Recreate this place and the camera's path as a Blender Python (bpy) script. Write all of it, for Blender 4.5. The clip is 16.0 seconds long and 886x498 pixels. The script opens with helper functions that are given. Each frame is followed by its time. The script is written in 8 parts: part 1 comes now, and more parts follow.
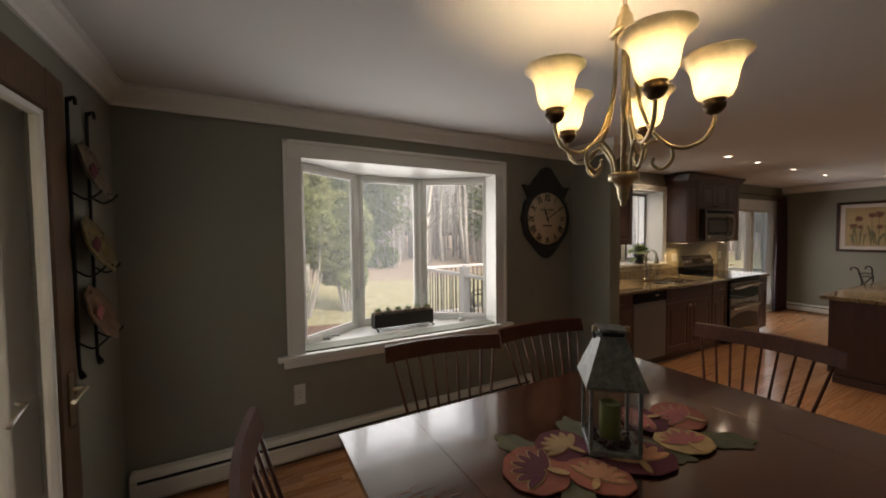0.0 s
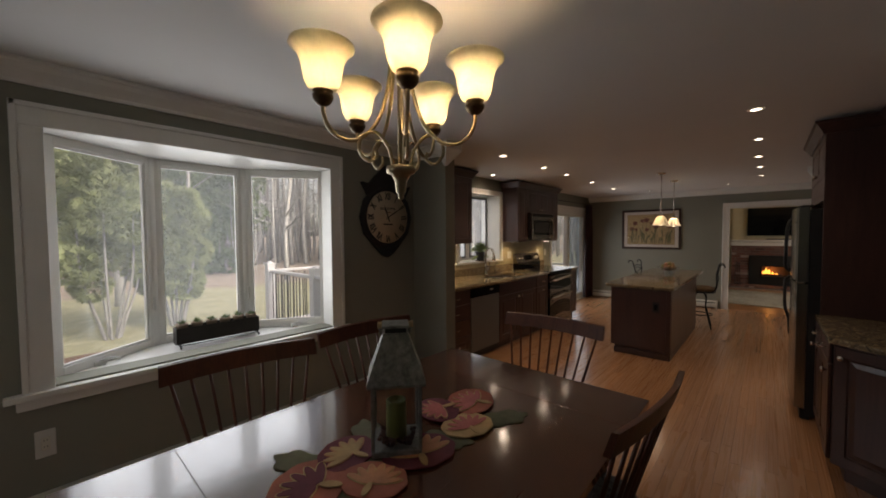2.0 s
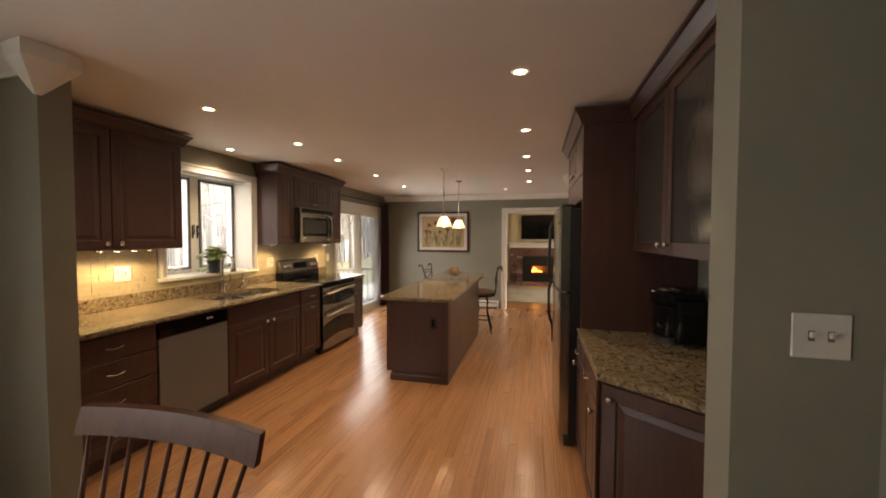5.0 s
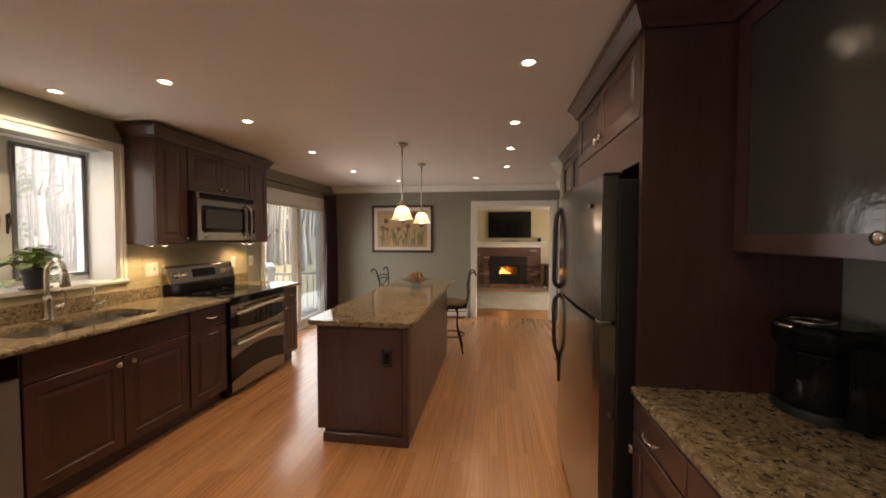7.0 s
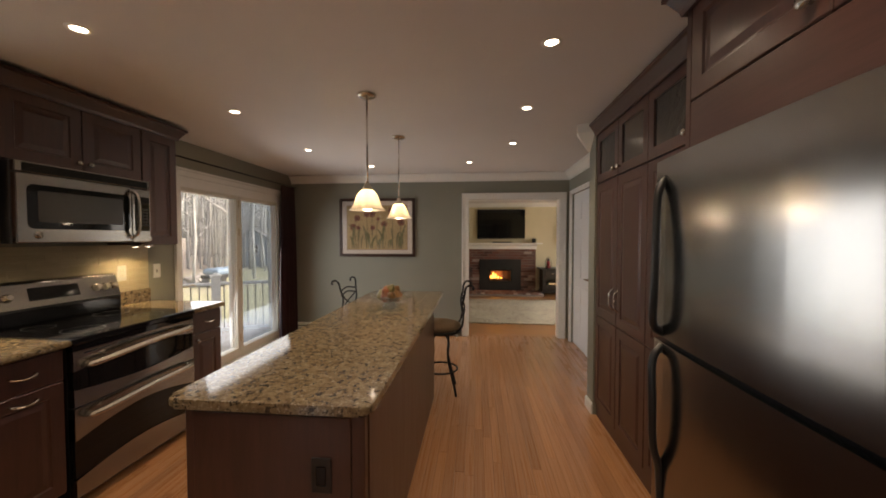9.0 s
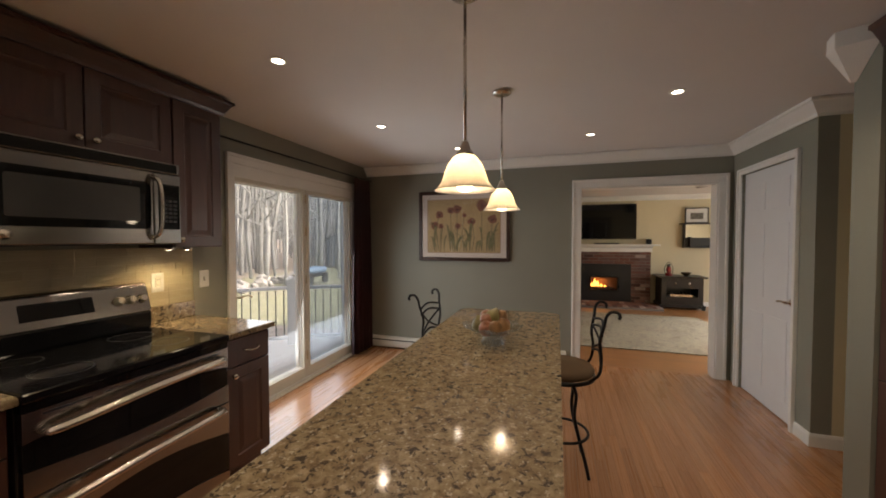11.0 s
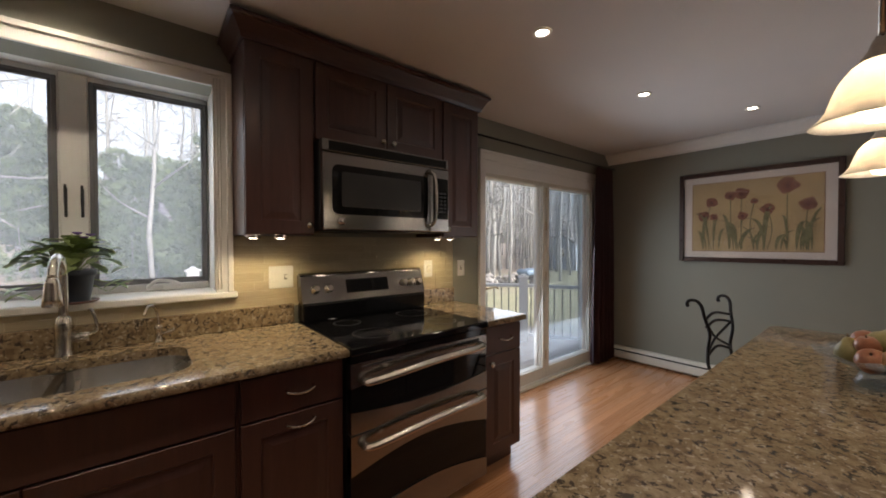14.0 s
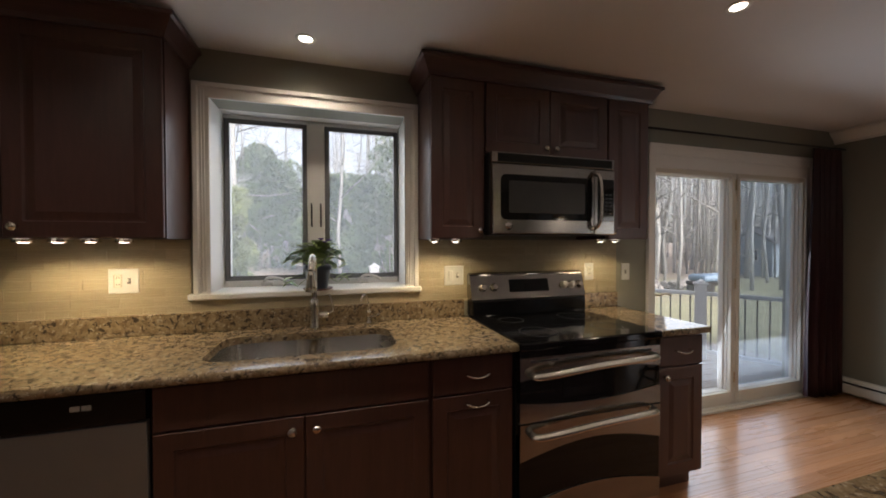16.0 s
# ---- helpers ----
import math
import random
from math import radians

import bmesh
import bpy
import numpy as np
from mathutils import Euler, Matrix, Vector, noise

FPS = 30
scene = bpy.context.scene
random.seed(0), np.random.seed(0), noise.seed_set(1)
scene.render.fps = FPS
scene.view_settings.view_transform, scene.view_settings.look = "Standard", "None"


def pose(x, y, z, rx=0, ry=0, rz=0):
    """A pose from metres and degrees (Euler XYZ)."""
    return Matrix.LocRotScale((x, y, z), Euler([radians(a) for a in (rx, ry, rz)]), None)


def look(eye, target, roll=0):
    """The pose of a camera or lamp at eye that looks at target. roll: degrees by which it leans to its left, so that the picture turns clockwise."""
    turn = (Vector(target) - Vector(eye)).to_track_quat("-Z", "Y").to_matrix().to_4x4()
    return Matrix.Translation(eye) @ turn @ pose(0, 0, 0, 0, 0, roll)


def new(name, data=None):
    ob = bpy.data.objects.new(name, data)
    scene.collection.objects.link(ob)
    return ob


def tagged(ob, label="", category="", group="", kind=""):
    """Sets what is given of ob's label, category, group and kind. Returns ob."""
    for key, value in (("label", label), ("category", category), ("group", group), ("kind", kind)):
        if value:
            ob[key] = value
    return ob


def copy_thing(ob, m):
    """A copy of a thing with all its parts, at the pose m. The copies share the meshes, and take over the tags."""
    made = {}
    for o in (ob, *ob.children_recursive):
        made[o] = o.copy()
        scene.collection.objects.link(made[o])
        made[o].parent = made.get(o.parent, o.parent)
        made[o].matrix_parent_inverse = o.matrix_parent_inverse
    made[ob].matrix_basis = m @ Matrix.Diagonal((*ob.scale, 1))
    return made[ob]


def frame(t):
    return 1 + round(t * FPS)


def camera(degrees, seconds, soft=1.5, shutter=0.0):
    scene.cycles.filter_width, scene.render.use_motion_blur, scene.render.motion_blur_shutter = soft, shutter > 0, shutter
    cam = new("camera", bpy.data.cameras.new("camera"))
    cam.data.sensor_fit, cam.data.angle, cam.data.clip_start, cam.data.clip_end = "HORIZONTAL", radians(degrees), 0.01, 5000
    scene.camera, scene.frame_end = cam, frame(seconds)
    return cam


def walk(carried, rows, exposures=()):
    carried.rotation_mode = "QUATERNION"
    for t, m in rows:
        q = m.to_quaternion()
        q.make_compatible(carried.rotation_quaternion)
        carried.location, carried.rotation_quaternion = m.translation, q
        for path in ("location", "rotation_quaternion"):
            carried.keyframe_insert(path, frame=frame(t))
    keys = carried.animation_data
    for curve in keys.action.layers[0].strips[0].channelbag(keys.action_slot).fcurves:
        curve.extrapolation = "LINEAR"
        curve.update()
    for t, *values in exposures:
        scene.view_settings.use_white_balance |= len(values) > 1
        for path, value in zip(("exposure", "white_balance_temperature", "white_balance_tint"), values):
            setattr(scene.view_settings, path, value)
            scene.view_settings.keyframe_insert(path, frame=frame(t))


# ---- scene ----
# ---------------------------------------------------------------- camera
cam = camera(101.3, 16.0, soft=1.8)
PATH = [
    (0, (1.634, 0.809, 1.585), (2.583, 2.568, 1.508), -0.6),
    (0.5, (1.691, 0.773, 1.575), (2.792, 2.441, 1.501), -0.6),
    (1, (1.745, 0.748, 1.570), (2.992, 2.31, 1.494), -0.5),
    (1.5, (1.821, 0.724, 1.564), (3.198, 2.172, 1.486), -0.5),
    (2, (1.937, 0.689, 1.557), (3.427, 2.02, 1.480), -0.4),
    (2.5, (2.099, 0.67, 1.556), (3.698, 1.87, 1.482), -0.3),
    (3, (2.299, 0.663, 1.566), (3.998, 1.716, 1.494), -0.3),
    (3.5, (2.557, 0.637, 1.558), (4.341, 1.539, 1.486), -0.3),
    (4, (2.838, 0.608, 1.555), (4.691, 1.357, 1.483), -0.2),
    (4.5, (3.108, 0.631, 1.552), (5.013, 1.237, 1.482), -0.0),
    (7, (4.529, 0.947, 1.507), (6.508, 1.227, 1.439), 0.1),
    (7.5, (4.83, 0.998, 1.508), (6.813, 1.242, 1.439), 0.0),
    (8, (5.134, 1.056, 1.502), (7.125, 1.231, 1.440), 0.0),
    (10.5, (6.582, 1.387, 1.492), (8.549, 1.741, 1.436), -0.1),
    (11, (6.765, 1.534, 1.490), (8.671, 2.135, 1.433), -0.1),
    (11.5, (6.886, 1.659, 1.474), (8.719, 2.458, 1.420), -0.1),
    (12, (6.947, 1.753, 1.447), (8.67, 2.768, 1.400), -0.1),
    (12.5, (6.965, 1.814, 1.416), (8.563, 3.016, 1.377), -0.1),
    (13, (6.931, 1.845, 1.401), (8.43, 3.169, 1.363), -0.1),
    (13.5, (6.891, 1.861, 1.395), (8.28, 3.299, 1.359), -0.1),
    (14, (6.844, 1.872, 1.396), (8.11, 3.421, 1.363), -0.1),
    (14.5, (6.803, 1.868, 1.402), (7.92, 3.527, 1.369), -0.1),
    (15, (6.761, 1.857, 1.409), (7.717, 3.613, 1.374), -0.0),
    (15.5, (6.72, 1.842, 1.413), (7.495, 3.686, 1.376), -0.1),
    (16, (6.685, 1.815, 1.416), (7.265, 3.728, 1.382), -0.1),
]
EXPOSURES = [(0, 1.75, 8000, 16), (1.0, 1.65, 7900, 16), (2.5, 1.4, 7400, 15), (3.2, 1.7, 7900, 16), (4.0, 2.5, 8800, 17), (4.7, 2.85, 8700, 16), (7.0, 2.70, 8300, 16), (8.0, 2.53, 8000, 15),
             (11.0, 2.25, 7500, 14), (13.0, 2.17, 6850, 13), (16.0, 1.88, 6600, 13)]
walk(cam, [(t, look(eye, target, roll)) for t, eye, target, roll in PATH], EXPOSURES)

# ---------------------------------------------------------------- light
world = bpy.data.worlds.new("overcast_sky")
scene.world = world
world.use_nodes = True
wn, wl = world.node_tree.nodes, world.node_tree.links
sky = wn.new("ShaderNodeTexSky")
sky.sky_type, sky.sun_disc = "NISHITA", False
sky.sun_elevation, sky.sun_rotation = radians(36), radians(160)
sky.air_density, sky.dust_density = 1.0, 4.0
pale = wn.new("ShaderNodeHueSaturation")
pale.inputs["Saturation"].default_value = 0.5
wl.new(sky.outputs["Color"], pale.inputs["Color"])
wl.new(pale.outputs["Color"], wn["Background"].inputs["Color"])
wn["Background"].inputs["Strength"].default_value = 0.09
sun = new("sun", bpy.data.lights.new("sun", "SUN"))
sun.data.energy, sun.data.angle, sun.data.color = 0.75, radians(20), (1.0, 0.97, 0.93)
sun.matrix_world = look((8, -25, 19), (0, 0, 0))

WARM, GOLD = (1.0, 0.86, 0.69), (1.0, 0.79, 0.45)
CAN_W, CHAND_W, PEND_W, PUCK_W = 3.7, 0.95, 0.6, 1.0


def lamp(name, kind, at, watts, color=WARM, size=0.03, target=None, cone=100, blend=0.6):
    ob = new(name, bpy.data.lights.new(name, kind))
    ob.data.energy, ob.data.color = watts, color
    ob.data.shadow_soft_size = size
    if kind == "SPOT":
        ob.data.spot_size, ob.data.spot_blend = radians(cone), blend
        ob.matrix_world = look(at, target or (at[0], at[1] + 0.001, at[2] - 1))
    else:
        ob.location = at
    return ob


def window_light(name, at, target, w, h, watts, spread=180):
    """The sky's light in a window's opening, or fill light set at one."""
    ob = new(name, bpy.data.lights.new(name, "AREA"))
    ob.data.shape, ob.data.size, ob.data.size_y = "RECTANGLE", w, h
    ob.data.energy, ob.data.color = watts, (0.76, 0.87, 1.0)
    ob.data.spread = radians(spread)
    ob.matrix_world = look(at, target)


window_light("bay_daylight", (2.82, 4.2, 1.46), (2.82, 0, 1.30), 1.6, 1.3, 5.0)
window_light("bay_daylight_inner", (2.82, 3.78, 1.44), (2.82, 0, 1.0), 1.4, 1.05, 2.4)
window_light("slider_daylight", (9.96, 4.02, 1.06), (9.96, 0.5, 0.3), 1.6, 1.7, 5.0, 150)
# added fill inside the west door, brightens the dining walls
window_light("west_door_fill", (0.995, 2.42, 1.2), (4.0, 2.42, 1.1), 0.55, 1.7, 0.55)
# fill for the living room, set in an assumed south window out of view
window_light("living_window_fill", (13.5, -3.40, 1.25), (13.5, 0, 0.7), 2.9, 1.8, 10.5)
window_light("sink_daylight", (6.58, 4.42, 1.66), (6.58, 0, 1.4), 1.0, 1.0, 1.0)

# ---------------------------------------------------------------- plan, metres
XW, XP, XP2, XE, XE2, XL = 0.97, 4.63, 4.79, 11.265, 11.40, 16.0
YS, YD, YK, YB, YDOOR = -0.25, 3.535, 4.055, -0.36, -0.20
ZC = 2.455


# ---------------------------------------------------------------- mesh helpers
def thing(name, at, label, category, group="", kind=""):
    ob = new(name)
    ob.empty_display_size = 0.1
    ob.location = at
    return tagged(ob, label, category, group, kind)


def root_place(ob):
    while ob.parent is not None:
        ob = ob.parent
    return Vector(ob.location)


def finish(name, bm, material):
    bmesh.ops.recalc_face_normals(bm, faces=bm.faces[:])
    me = bpy.data.meshes.new(name)
    bm.to_mesh(me)
    bm.free()
    for m in material if isinstance(material, (list, tuple)) else [material]:
        me.materials.append(m)
    return new(name, me)


def part(name, bm, material, parent, label=""):
    """Links bm, drawn in world places, as one mesh under a thing or part."""
    bmesh.ops.translate(bm, verts=bm.verts[:], vec=-root_place(parent))
    ob = finish(name, bm, material)
    ob.parent = parent
    return tagged(ob, label)


def solo(name, bm, material, label, category, group="", kind=""):
    return tagged(finish(name, bm, material), label, category, group, kind)


def bx(x0, x1, y0, y1, z0, z1, bev=0.0, bm=None, seg=1):
    own = bm if bm is not None else bmesh.new()
    made = bmesh.ops.create_cube(own, size=1.0)["verts"]
    for v in made:
        v.co = Vector(((x0 + x1) / 2 + v.co.x * (x1 - x0), (y0 + y1) / 2 + v.co.y * (y1 - y0), (z0 + z1) / 2 + v.co.z * (z1 - z0)))
    if bev:
        edges = list({e for v in made for e in v.link_edges})
        bmesh.ops.bevel(own, geom=edges, offset=bev, segments=seg, affect="EDGES", profile=0.5)
    return own


def lathe(profile, at=(0, 0, 0), n=24, bm=None, axis=None, cap=True):
    """Turns a list of (radius, height) round z, or round the given axis."""
    own = bm if bm is not None else bmesh.new()
    turn = Vector(axis).to_track_quat("Z", "Y").to_matrix() if axis else Matrix.Identity(3)
    rings = []
    for r, z in profile:
        rings.append([own.verts.new(turn @ Vector((r * math.cos(a), r * math.sin(a), z)) + Vector(at))
                      for a in (2 * math.pi * i / n for i in range(n))])
    for a, b in zip(rings, rings[1:]):
        for i in range(n):
            f = own.faces.new((a[i], a[(i + 1) % n], b[(i + 1) % n], b[i]))
            f.smooth = True
    if cap:
        for ring in (rings[0], rings[-1]):
            own.faces.new(ring)
    return own


def spline(points, steps=6):
    """Catmull-Rom through the points."""
    p = [Vector(q) for q in points]
    p = [2 * p[0] - p[1]] + p + [2 * p[-1] - p[-2]]
    out = []
    for i in range(1, len(p) - 2):
        for k in range(steps):
            t = k / steps
            a, b, c, d = p[i - 1], p[i], p[i + 1], p[i + 2]
            out.append(0.5 * (2 * b + (c - a) * t + (2 * a - 5 * b + 4 * c - d) * t * t + (3 * b - a - 3 * c + d) * t ** 3))
    out.append(p[-2])
    return out


def tube(points, r, n=8, bm=None, r2=None, flat=1.0):
    """A round bar along the points; r2: the radius at the far end."""
    own = bm if bm is not None else bmesh.new()
    pts = [Vector(q) for q in points]
    rings, side = [], None
    for i, q in enumerate(pts):
        d = (pts[min(i + 1, len(pts) - 1)] - pts[max(i - 1, 0)]).normalized()
        if side is None:
            side = d.orthogonal().normalized()
        side = (side - d * side.dot(d)).normalized()
        up = d.cross(side)
        rr = r if r2 is None else r + (r2 - r) * i / (len(pts) - 1)
        rings.append([own.verts.new(q + rr * (math.cos(a) * side + flat * math.sin(a) * up))
                      for a in (2 * math.pi * k / n for k in range(n))])
    for a, b in zip(rings, rings[1:]):
        for k in range(n):
            own.faces.new((a[k], a[(k + 1) % n], b[(k + 1) % n], b[k])).smooth = True
    own.faces.new(rings[0])
    own.faces.new(rings[-1])
    return own


def prism(outline, lo, hi, axis="z", bm=None, bev=0.0):
    """A flat outline of (u, v) drawn out from lo to hi along an axis (x: y,z; y: x,z; z: x,y)."""
    own = bm if bm is not None else bmesh.new()
    put = {"x": lambda u, v, w: (w, u, v), "y": lambda u, v, w: (u, w, v), "z": lambda u, v, w: (u, v, w)}[axis]
    a = [own.verts.new(put(u, v, lo)) for u, v in outline]
    b = [own.verts.new(put(u, v, hi)) for u, v in outline]
    fa, fb = own.faces.new(a), own.faces.new(b)
    n = len(a)
    for i in range(n):
        own.faces.new((a[i], a[(i + 1) % n], b[(i + 1) % n], b[i]))
    if bev:
        bmesh.ops.bevel(own, geom=list({e for v in a + b for e in v.link_edges}), offset=bev, segments=2, affect="EDGES", profile=0.5)
    return own


def moved(bm, m):
    bmesh.ops.transform(bm, matrix=m, verts=bm.verts[:])
    return bm


def run_profile(path, profile, bm=None, closed_ends=True):
    """Sweeps (out, z) along a plan path; out is to the left of the way, mitred at the corners."""
    own = bm if bm is not None else bmesh.new()
    pts = [Vector((x, y, 0)) for x, y in path]
    rings = []
    for i, q in enumerate(pts):
        a = (q - pts[i - 1]).normalized() if i else None
        b = (pts[i + 1] - q).normalized() if i + 1 < len(pts) else None
        na = Vector((-a.y, a.x, 0)) if a else None
        nb = Vector((-b.y, b.x, 0)) if b else None
        if a and b:
            m = (na + nb).normalized()
            m = m / max(0.3, m.dot(na))
        else:
            m = na or nb
        rings.append([own.verts.new(q + m * o + Vector((0, 0, z))) for o, z in profile])
    for a, b in zip(rings, rings[1:]):
        for k in range(len(profile) - 1):
            own.faces.new((a[k], a[k + 1], b[k + 1], b[k]))
        own.faces.new((a[-1], a[0], b[0], b[-1]))
    own.faces.new(rings[0])
    own.faces.new(rings[-1])
    return own


def wall_with_holes(axis, at, thick, lo, hi, z0, z1, holes):
    """A wall as boxes round its openings. axis 'x': runs along x at y = at; 'y': runs along y at x = at."""
    bm = bmesh.new()
    cuts = sorted({lo, hi, *[h[0] for h in holes], *[h[1] for h in holes]})
    for a, b in zip(cuts, cuts[1:]):
        mid = (a + b) / 2
        spans = sorted((h[2], h[3]) for h in holes if h[0] <= mid <= h[1])
        z = z0
        for s0, s1 in spans + [(z1, z1)]:
            if s0 > z + 1e-4:
                if axis == "x":
                    bx(a, b, at, at + thick, z, s0, bm=bm)
                else:
                    bx(at, at + thick, a, b, z, s0, bm=bm)
            z = max(z, s1)
    bmesh.ops.remove_doubles(bm, verts=bm.verts[:], dist=1e-5)
    return bm


# ---------------------------------------------------------------- materials
def nodes_of(name):
    m = bpy.data.materials.new(name)
    m.use_nodes = True
    return m, m.node_tree.nodes, m.node_tree.links, m.node_tree.nodes["Principled BSDF"]


def coords(n, l, scale=(1, 1, 1), rot=(0, 0, 0)):
    c, mp = n.new("ShaderNodeTexCoord"), n.new("ShaderNodeMapping")
    mp.inputs["Scale"].default_value = scale
    mp.inputs["Rotation"].default_value = rot
    l.new(c.outputs["Object"], mp.inputs["Vector"])
    return mp.outputs["Vector"]


def noise_at(n, l, vec, scale, detail=4.0, rough=0.6, distortion=0.0):
    t = n.new("ShaderNodeTexNoise")
    t.inputs["Scale"].default_value, t.inputs["Detail"].default_value = scale, detail
    t.inputs["Roughness"].default_value, t.inputs["Distortion"].default_value = rough, distortion
    l.new(vec, t.inputs["Vector"])
    return t.outputs["Fac"]


def ramp(n, l, fac, stops):
    r = n.new("ShaderNodeValToRGB")
    while len(r.color_ramp.elements) < len(stops):
        r.color_ramp.elements.new(0.5)
    for e, (p, c) in zip(r.color_ramp.elements, stops):
        e.position, e.color = p, (*c, 1)
    l.new(fac, r.inputs["Fac"])
    return r.outputs["Color"]


def mixed(n, l, a, b, fac, mode="MIX"):
    m = n.new("ShaderNodeMix")
    m.data_type, m.blend_type = "RGBA", mode
    for sock, val in (("Factor", fac), (6, a), (7, b)):
        s = m.inputs[sock]
        if isinstance(val, (int, float)):
            s.default_value = val
        elif isinstance(val, tuple):
            s.default_value = (*val, 1)
        else:
            l.new(val, s)
    return m.outputs[2]


def bumped(n, l, p, height, strength, dist=0.002):
    b = n.new("ShaderNodeBump")
    b.inputs["Strength"].default_value, b.inputs["Distance"].default_value = strength, dist
    l.new(height, b.inputs["Height"])
    l.new(b.outputs["Normal"], p.inputs["Normal"])


def shade(c, k):
    return tuple(min(1, v * k) for v in c)


def plain(name, c, rough=0.5, metal=0.0, var=0.12, scale=6.0, bump=0.08, bscale=120.0, coat=0.0, rvar=0.1, spec=0.5):
    """Two scales of variation in colour and gloss, and a fine relief."""
    m, n, l, p = nodes_of(name)
    v = coords(n, l)
    big, fine = noise_at(n, l, v, scale), noise_at(n, l, v, bscale, 2.0)
    base = ramp(n, l, big, [(0.3, shade(c, 1 - var)), (0.7, shade(c, 1 + var))])
    l.new(mixed(n, l, base, ramp(n, l, fine, [(0.3, shade(c, 1 - var)), (0.7, shade(c, 1 + var))]), 0.35), p.inputs["Base Color"])
    rr = n.new("ShaderNodeMapRange")
    rr.inputs["To Min"].default_value, rr.inputs["To Max"].default_value = max(0.02, rough - rvar), min(1, rough + rvar)
    l.new(big, rr.inputs["Value"])
    l.new(rr.outputs["Result"], p.inputs["Roughness"])
    p.inputs["Metallic"].default_value, p.inputs["Coat Weight"].default_value = metal, coat
    p.inputs["Specular IOR Level"].default_value = spec
    if bump:
        bumped(n, l, p, fine, bump)
    return m


def wood(name, dark, light, along="z", rough=0.35, coat=0.2, grain=1.0, pick=None):
    """Streaked wood. pick: 'object' or 'island' shifts tone from piece to piece."""
    m, n, l, p = nodes_of(name)
    k = {"x": (1.2, 14, 14), "y": (14, 1.2, 14), "z": (14, 14, 1.2)}[along]
    v = coords(n, l, k)
    tone = None
    if pick:
        src = n.new("ShaderNodeObjectInfo" if pick == "object" else "ShaderNodeNewGeometry")
        tone = src.outputs["Random" if pick == "object" else "Random Per Island"]
        shift = n.new("ShaderNodeVectorMath")
        shift.operation = "MULTIPLY_ADD"
        shift.inputs[1].default_value = (37, 53, 71)
        comb = n.new("ShaderNodeCombineXYZ")
        for i in range(3):
            l.new(tone, comb.inputs[i])
        l.new(comb.outputs[0], shift.inputs[0])
        l.new(v, shift.inputs[2])
        v = shift.outputs[0]
    broad = noise_at(n, l, v, 1.2 * grain, 5, 0.55, 1.2)
    streak = noise_at(n, l, v, 6.0 * grain, 6, 0.7)
    mid = tuple((a + b) / 2 for a, b in zip(dark, light))
    col = mixed(n, l, ramp(n, l, broad, [(0.28, dark), (0.5, mid), (0.75, light)]), ramp(n, l, streak, [(0.35, dark), (0.65, light)]), 0.4)
    if tone is not None:
        col = mixed(n, l, col, ramp(n, l, tone, [(0.0, (0.80, 0.74, 0.69)), (0.2, (0.93, 0.91, 0.88)), (0.7, (1.0, 1.0, 1.0)), (1.0, (1.13, 1.13, 1.10))]), 1.0, "MULTIPLY")
    l.new(col, p.inputs["Base Color"])
    rr = n.new("ShaderNodeMapRange")
    rr.inputs["To Min"].default_value, rr.inputs["To Max"].default_value = rough - 0.07, rough + 0.09
    l.new(broad, rr.inputs["Value"])
    l.new(rr.outputs["Result"], p.inputs["Roughness"])
    p.inputs["Coat Weight"].default_value, p.inputs["Coat Roughness"].default_value = coat, 0.10 + 0.55 * max(0, rough - 0.17)
    bumped(n, l, p, streak, 0.06, 0.001)
    return m


def granite(name):
    m, n, l, p = nodes_of(name)
    v = coords(n, l)
    a = noise_at(n, l, v, 28, 6, 0.65, 0.6)
    col = ramp(n, l, a, [(0.3, (0.10, 0.07, 0.042)), (0.44, (0.20, 0.145, 0.085)), (0.56, (0.27, 0.205, 0.125)), (0.72, (0.36, 0.29, 0.195))])
    b = noise_at(n, l, v, 40, 5, 0.62, 0.8)
    col = mixed(n, l, col, (0.055, 0.042, 0.03), ramp(n, l, b, [(0.55, (0, 0, 0)), (0.60, (1, 1, 1))]))
    c = noise_at(n, l, v, 75, 3, 0.5)
    col = mixed(n, l, col, (0.42, 0.36, 0.27), ramp(n, l, c, [(0.60, (0, 0, 0)), (0.66, (0.8, 0.8, 0.8))]))
    d = noise_at(n, l, v, 120, 2, 0.5)
    col = mixed(n, l, col, (0.12, 0.085, 0.06), ramp(n, l, d, [(0.62, (0, 0, 0)), (0.68, (0.9, 0.9, 0.9))]))
    l.new(col, p.inputs["Base Color"])
    p.inputs["Roughness"].default_value = 0.08
    bumped(n, l, p, b, 0.03, 0.0006)
    return m


def brushed(name, c=(0.42, 0.405, 0.385), along="x", rough=0.24):
    m, n, l, p = nodes_of(name)
    k = {"x": (1, 260, 260), "z": (260, 260, 1)}[along]
    s = noise_at(n, l, coords(n, l, k), 3, 3, 0.6)
    big = noise_at(n, l, coords(n, l), 3)
    l.new(mixed(n, l, ramp(n, l, s, [(0.3, shade(c, 0.95)), (0.7, shade(c, 1.04))]), ramp(n, l, big, [(0.3, shade(c, 0.9)), (0.7, c)]), 0.3), p.inputs["Base Color"])
    rr = n.new("ShaderNodeMapRange")
    rr.inputs["To Min"].default_value, rr.inputs["To Max"].default_value = rough - 0.03, rough + 0.05
    l.new(big, rr.inputs["Value"])
    l.new(rr.outputs["Result"], p.inputs["Roughness"])
    p.inputs["Metallic"].default_value = 1.0
    bumped(n, l, p, s, 0.004, 0.0003)
    return m


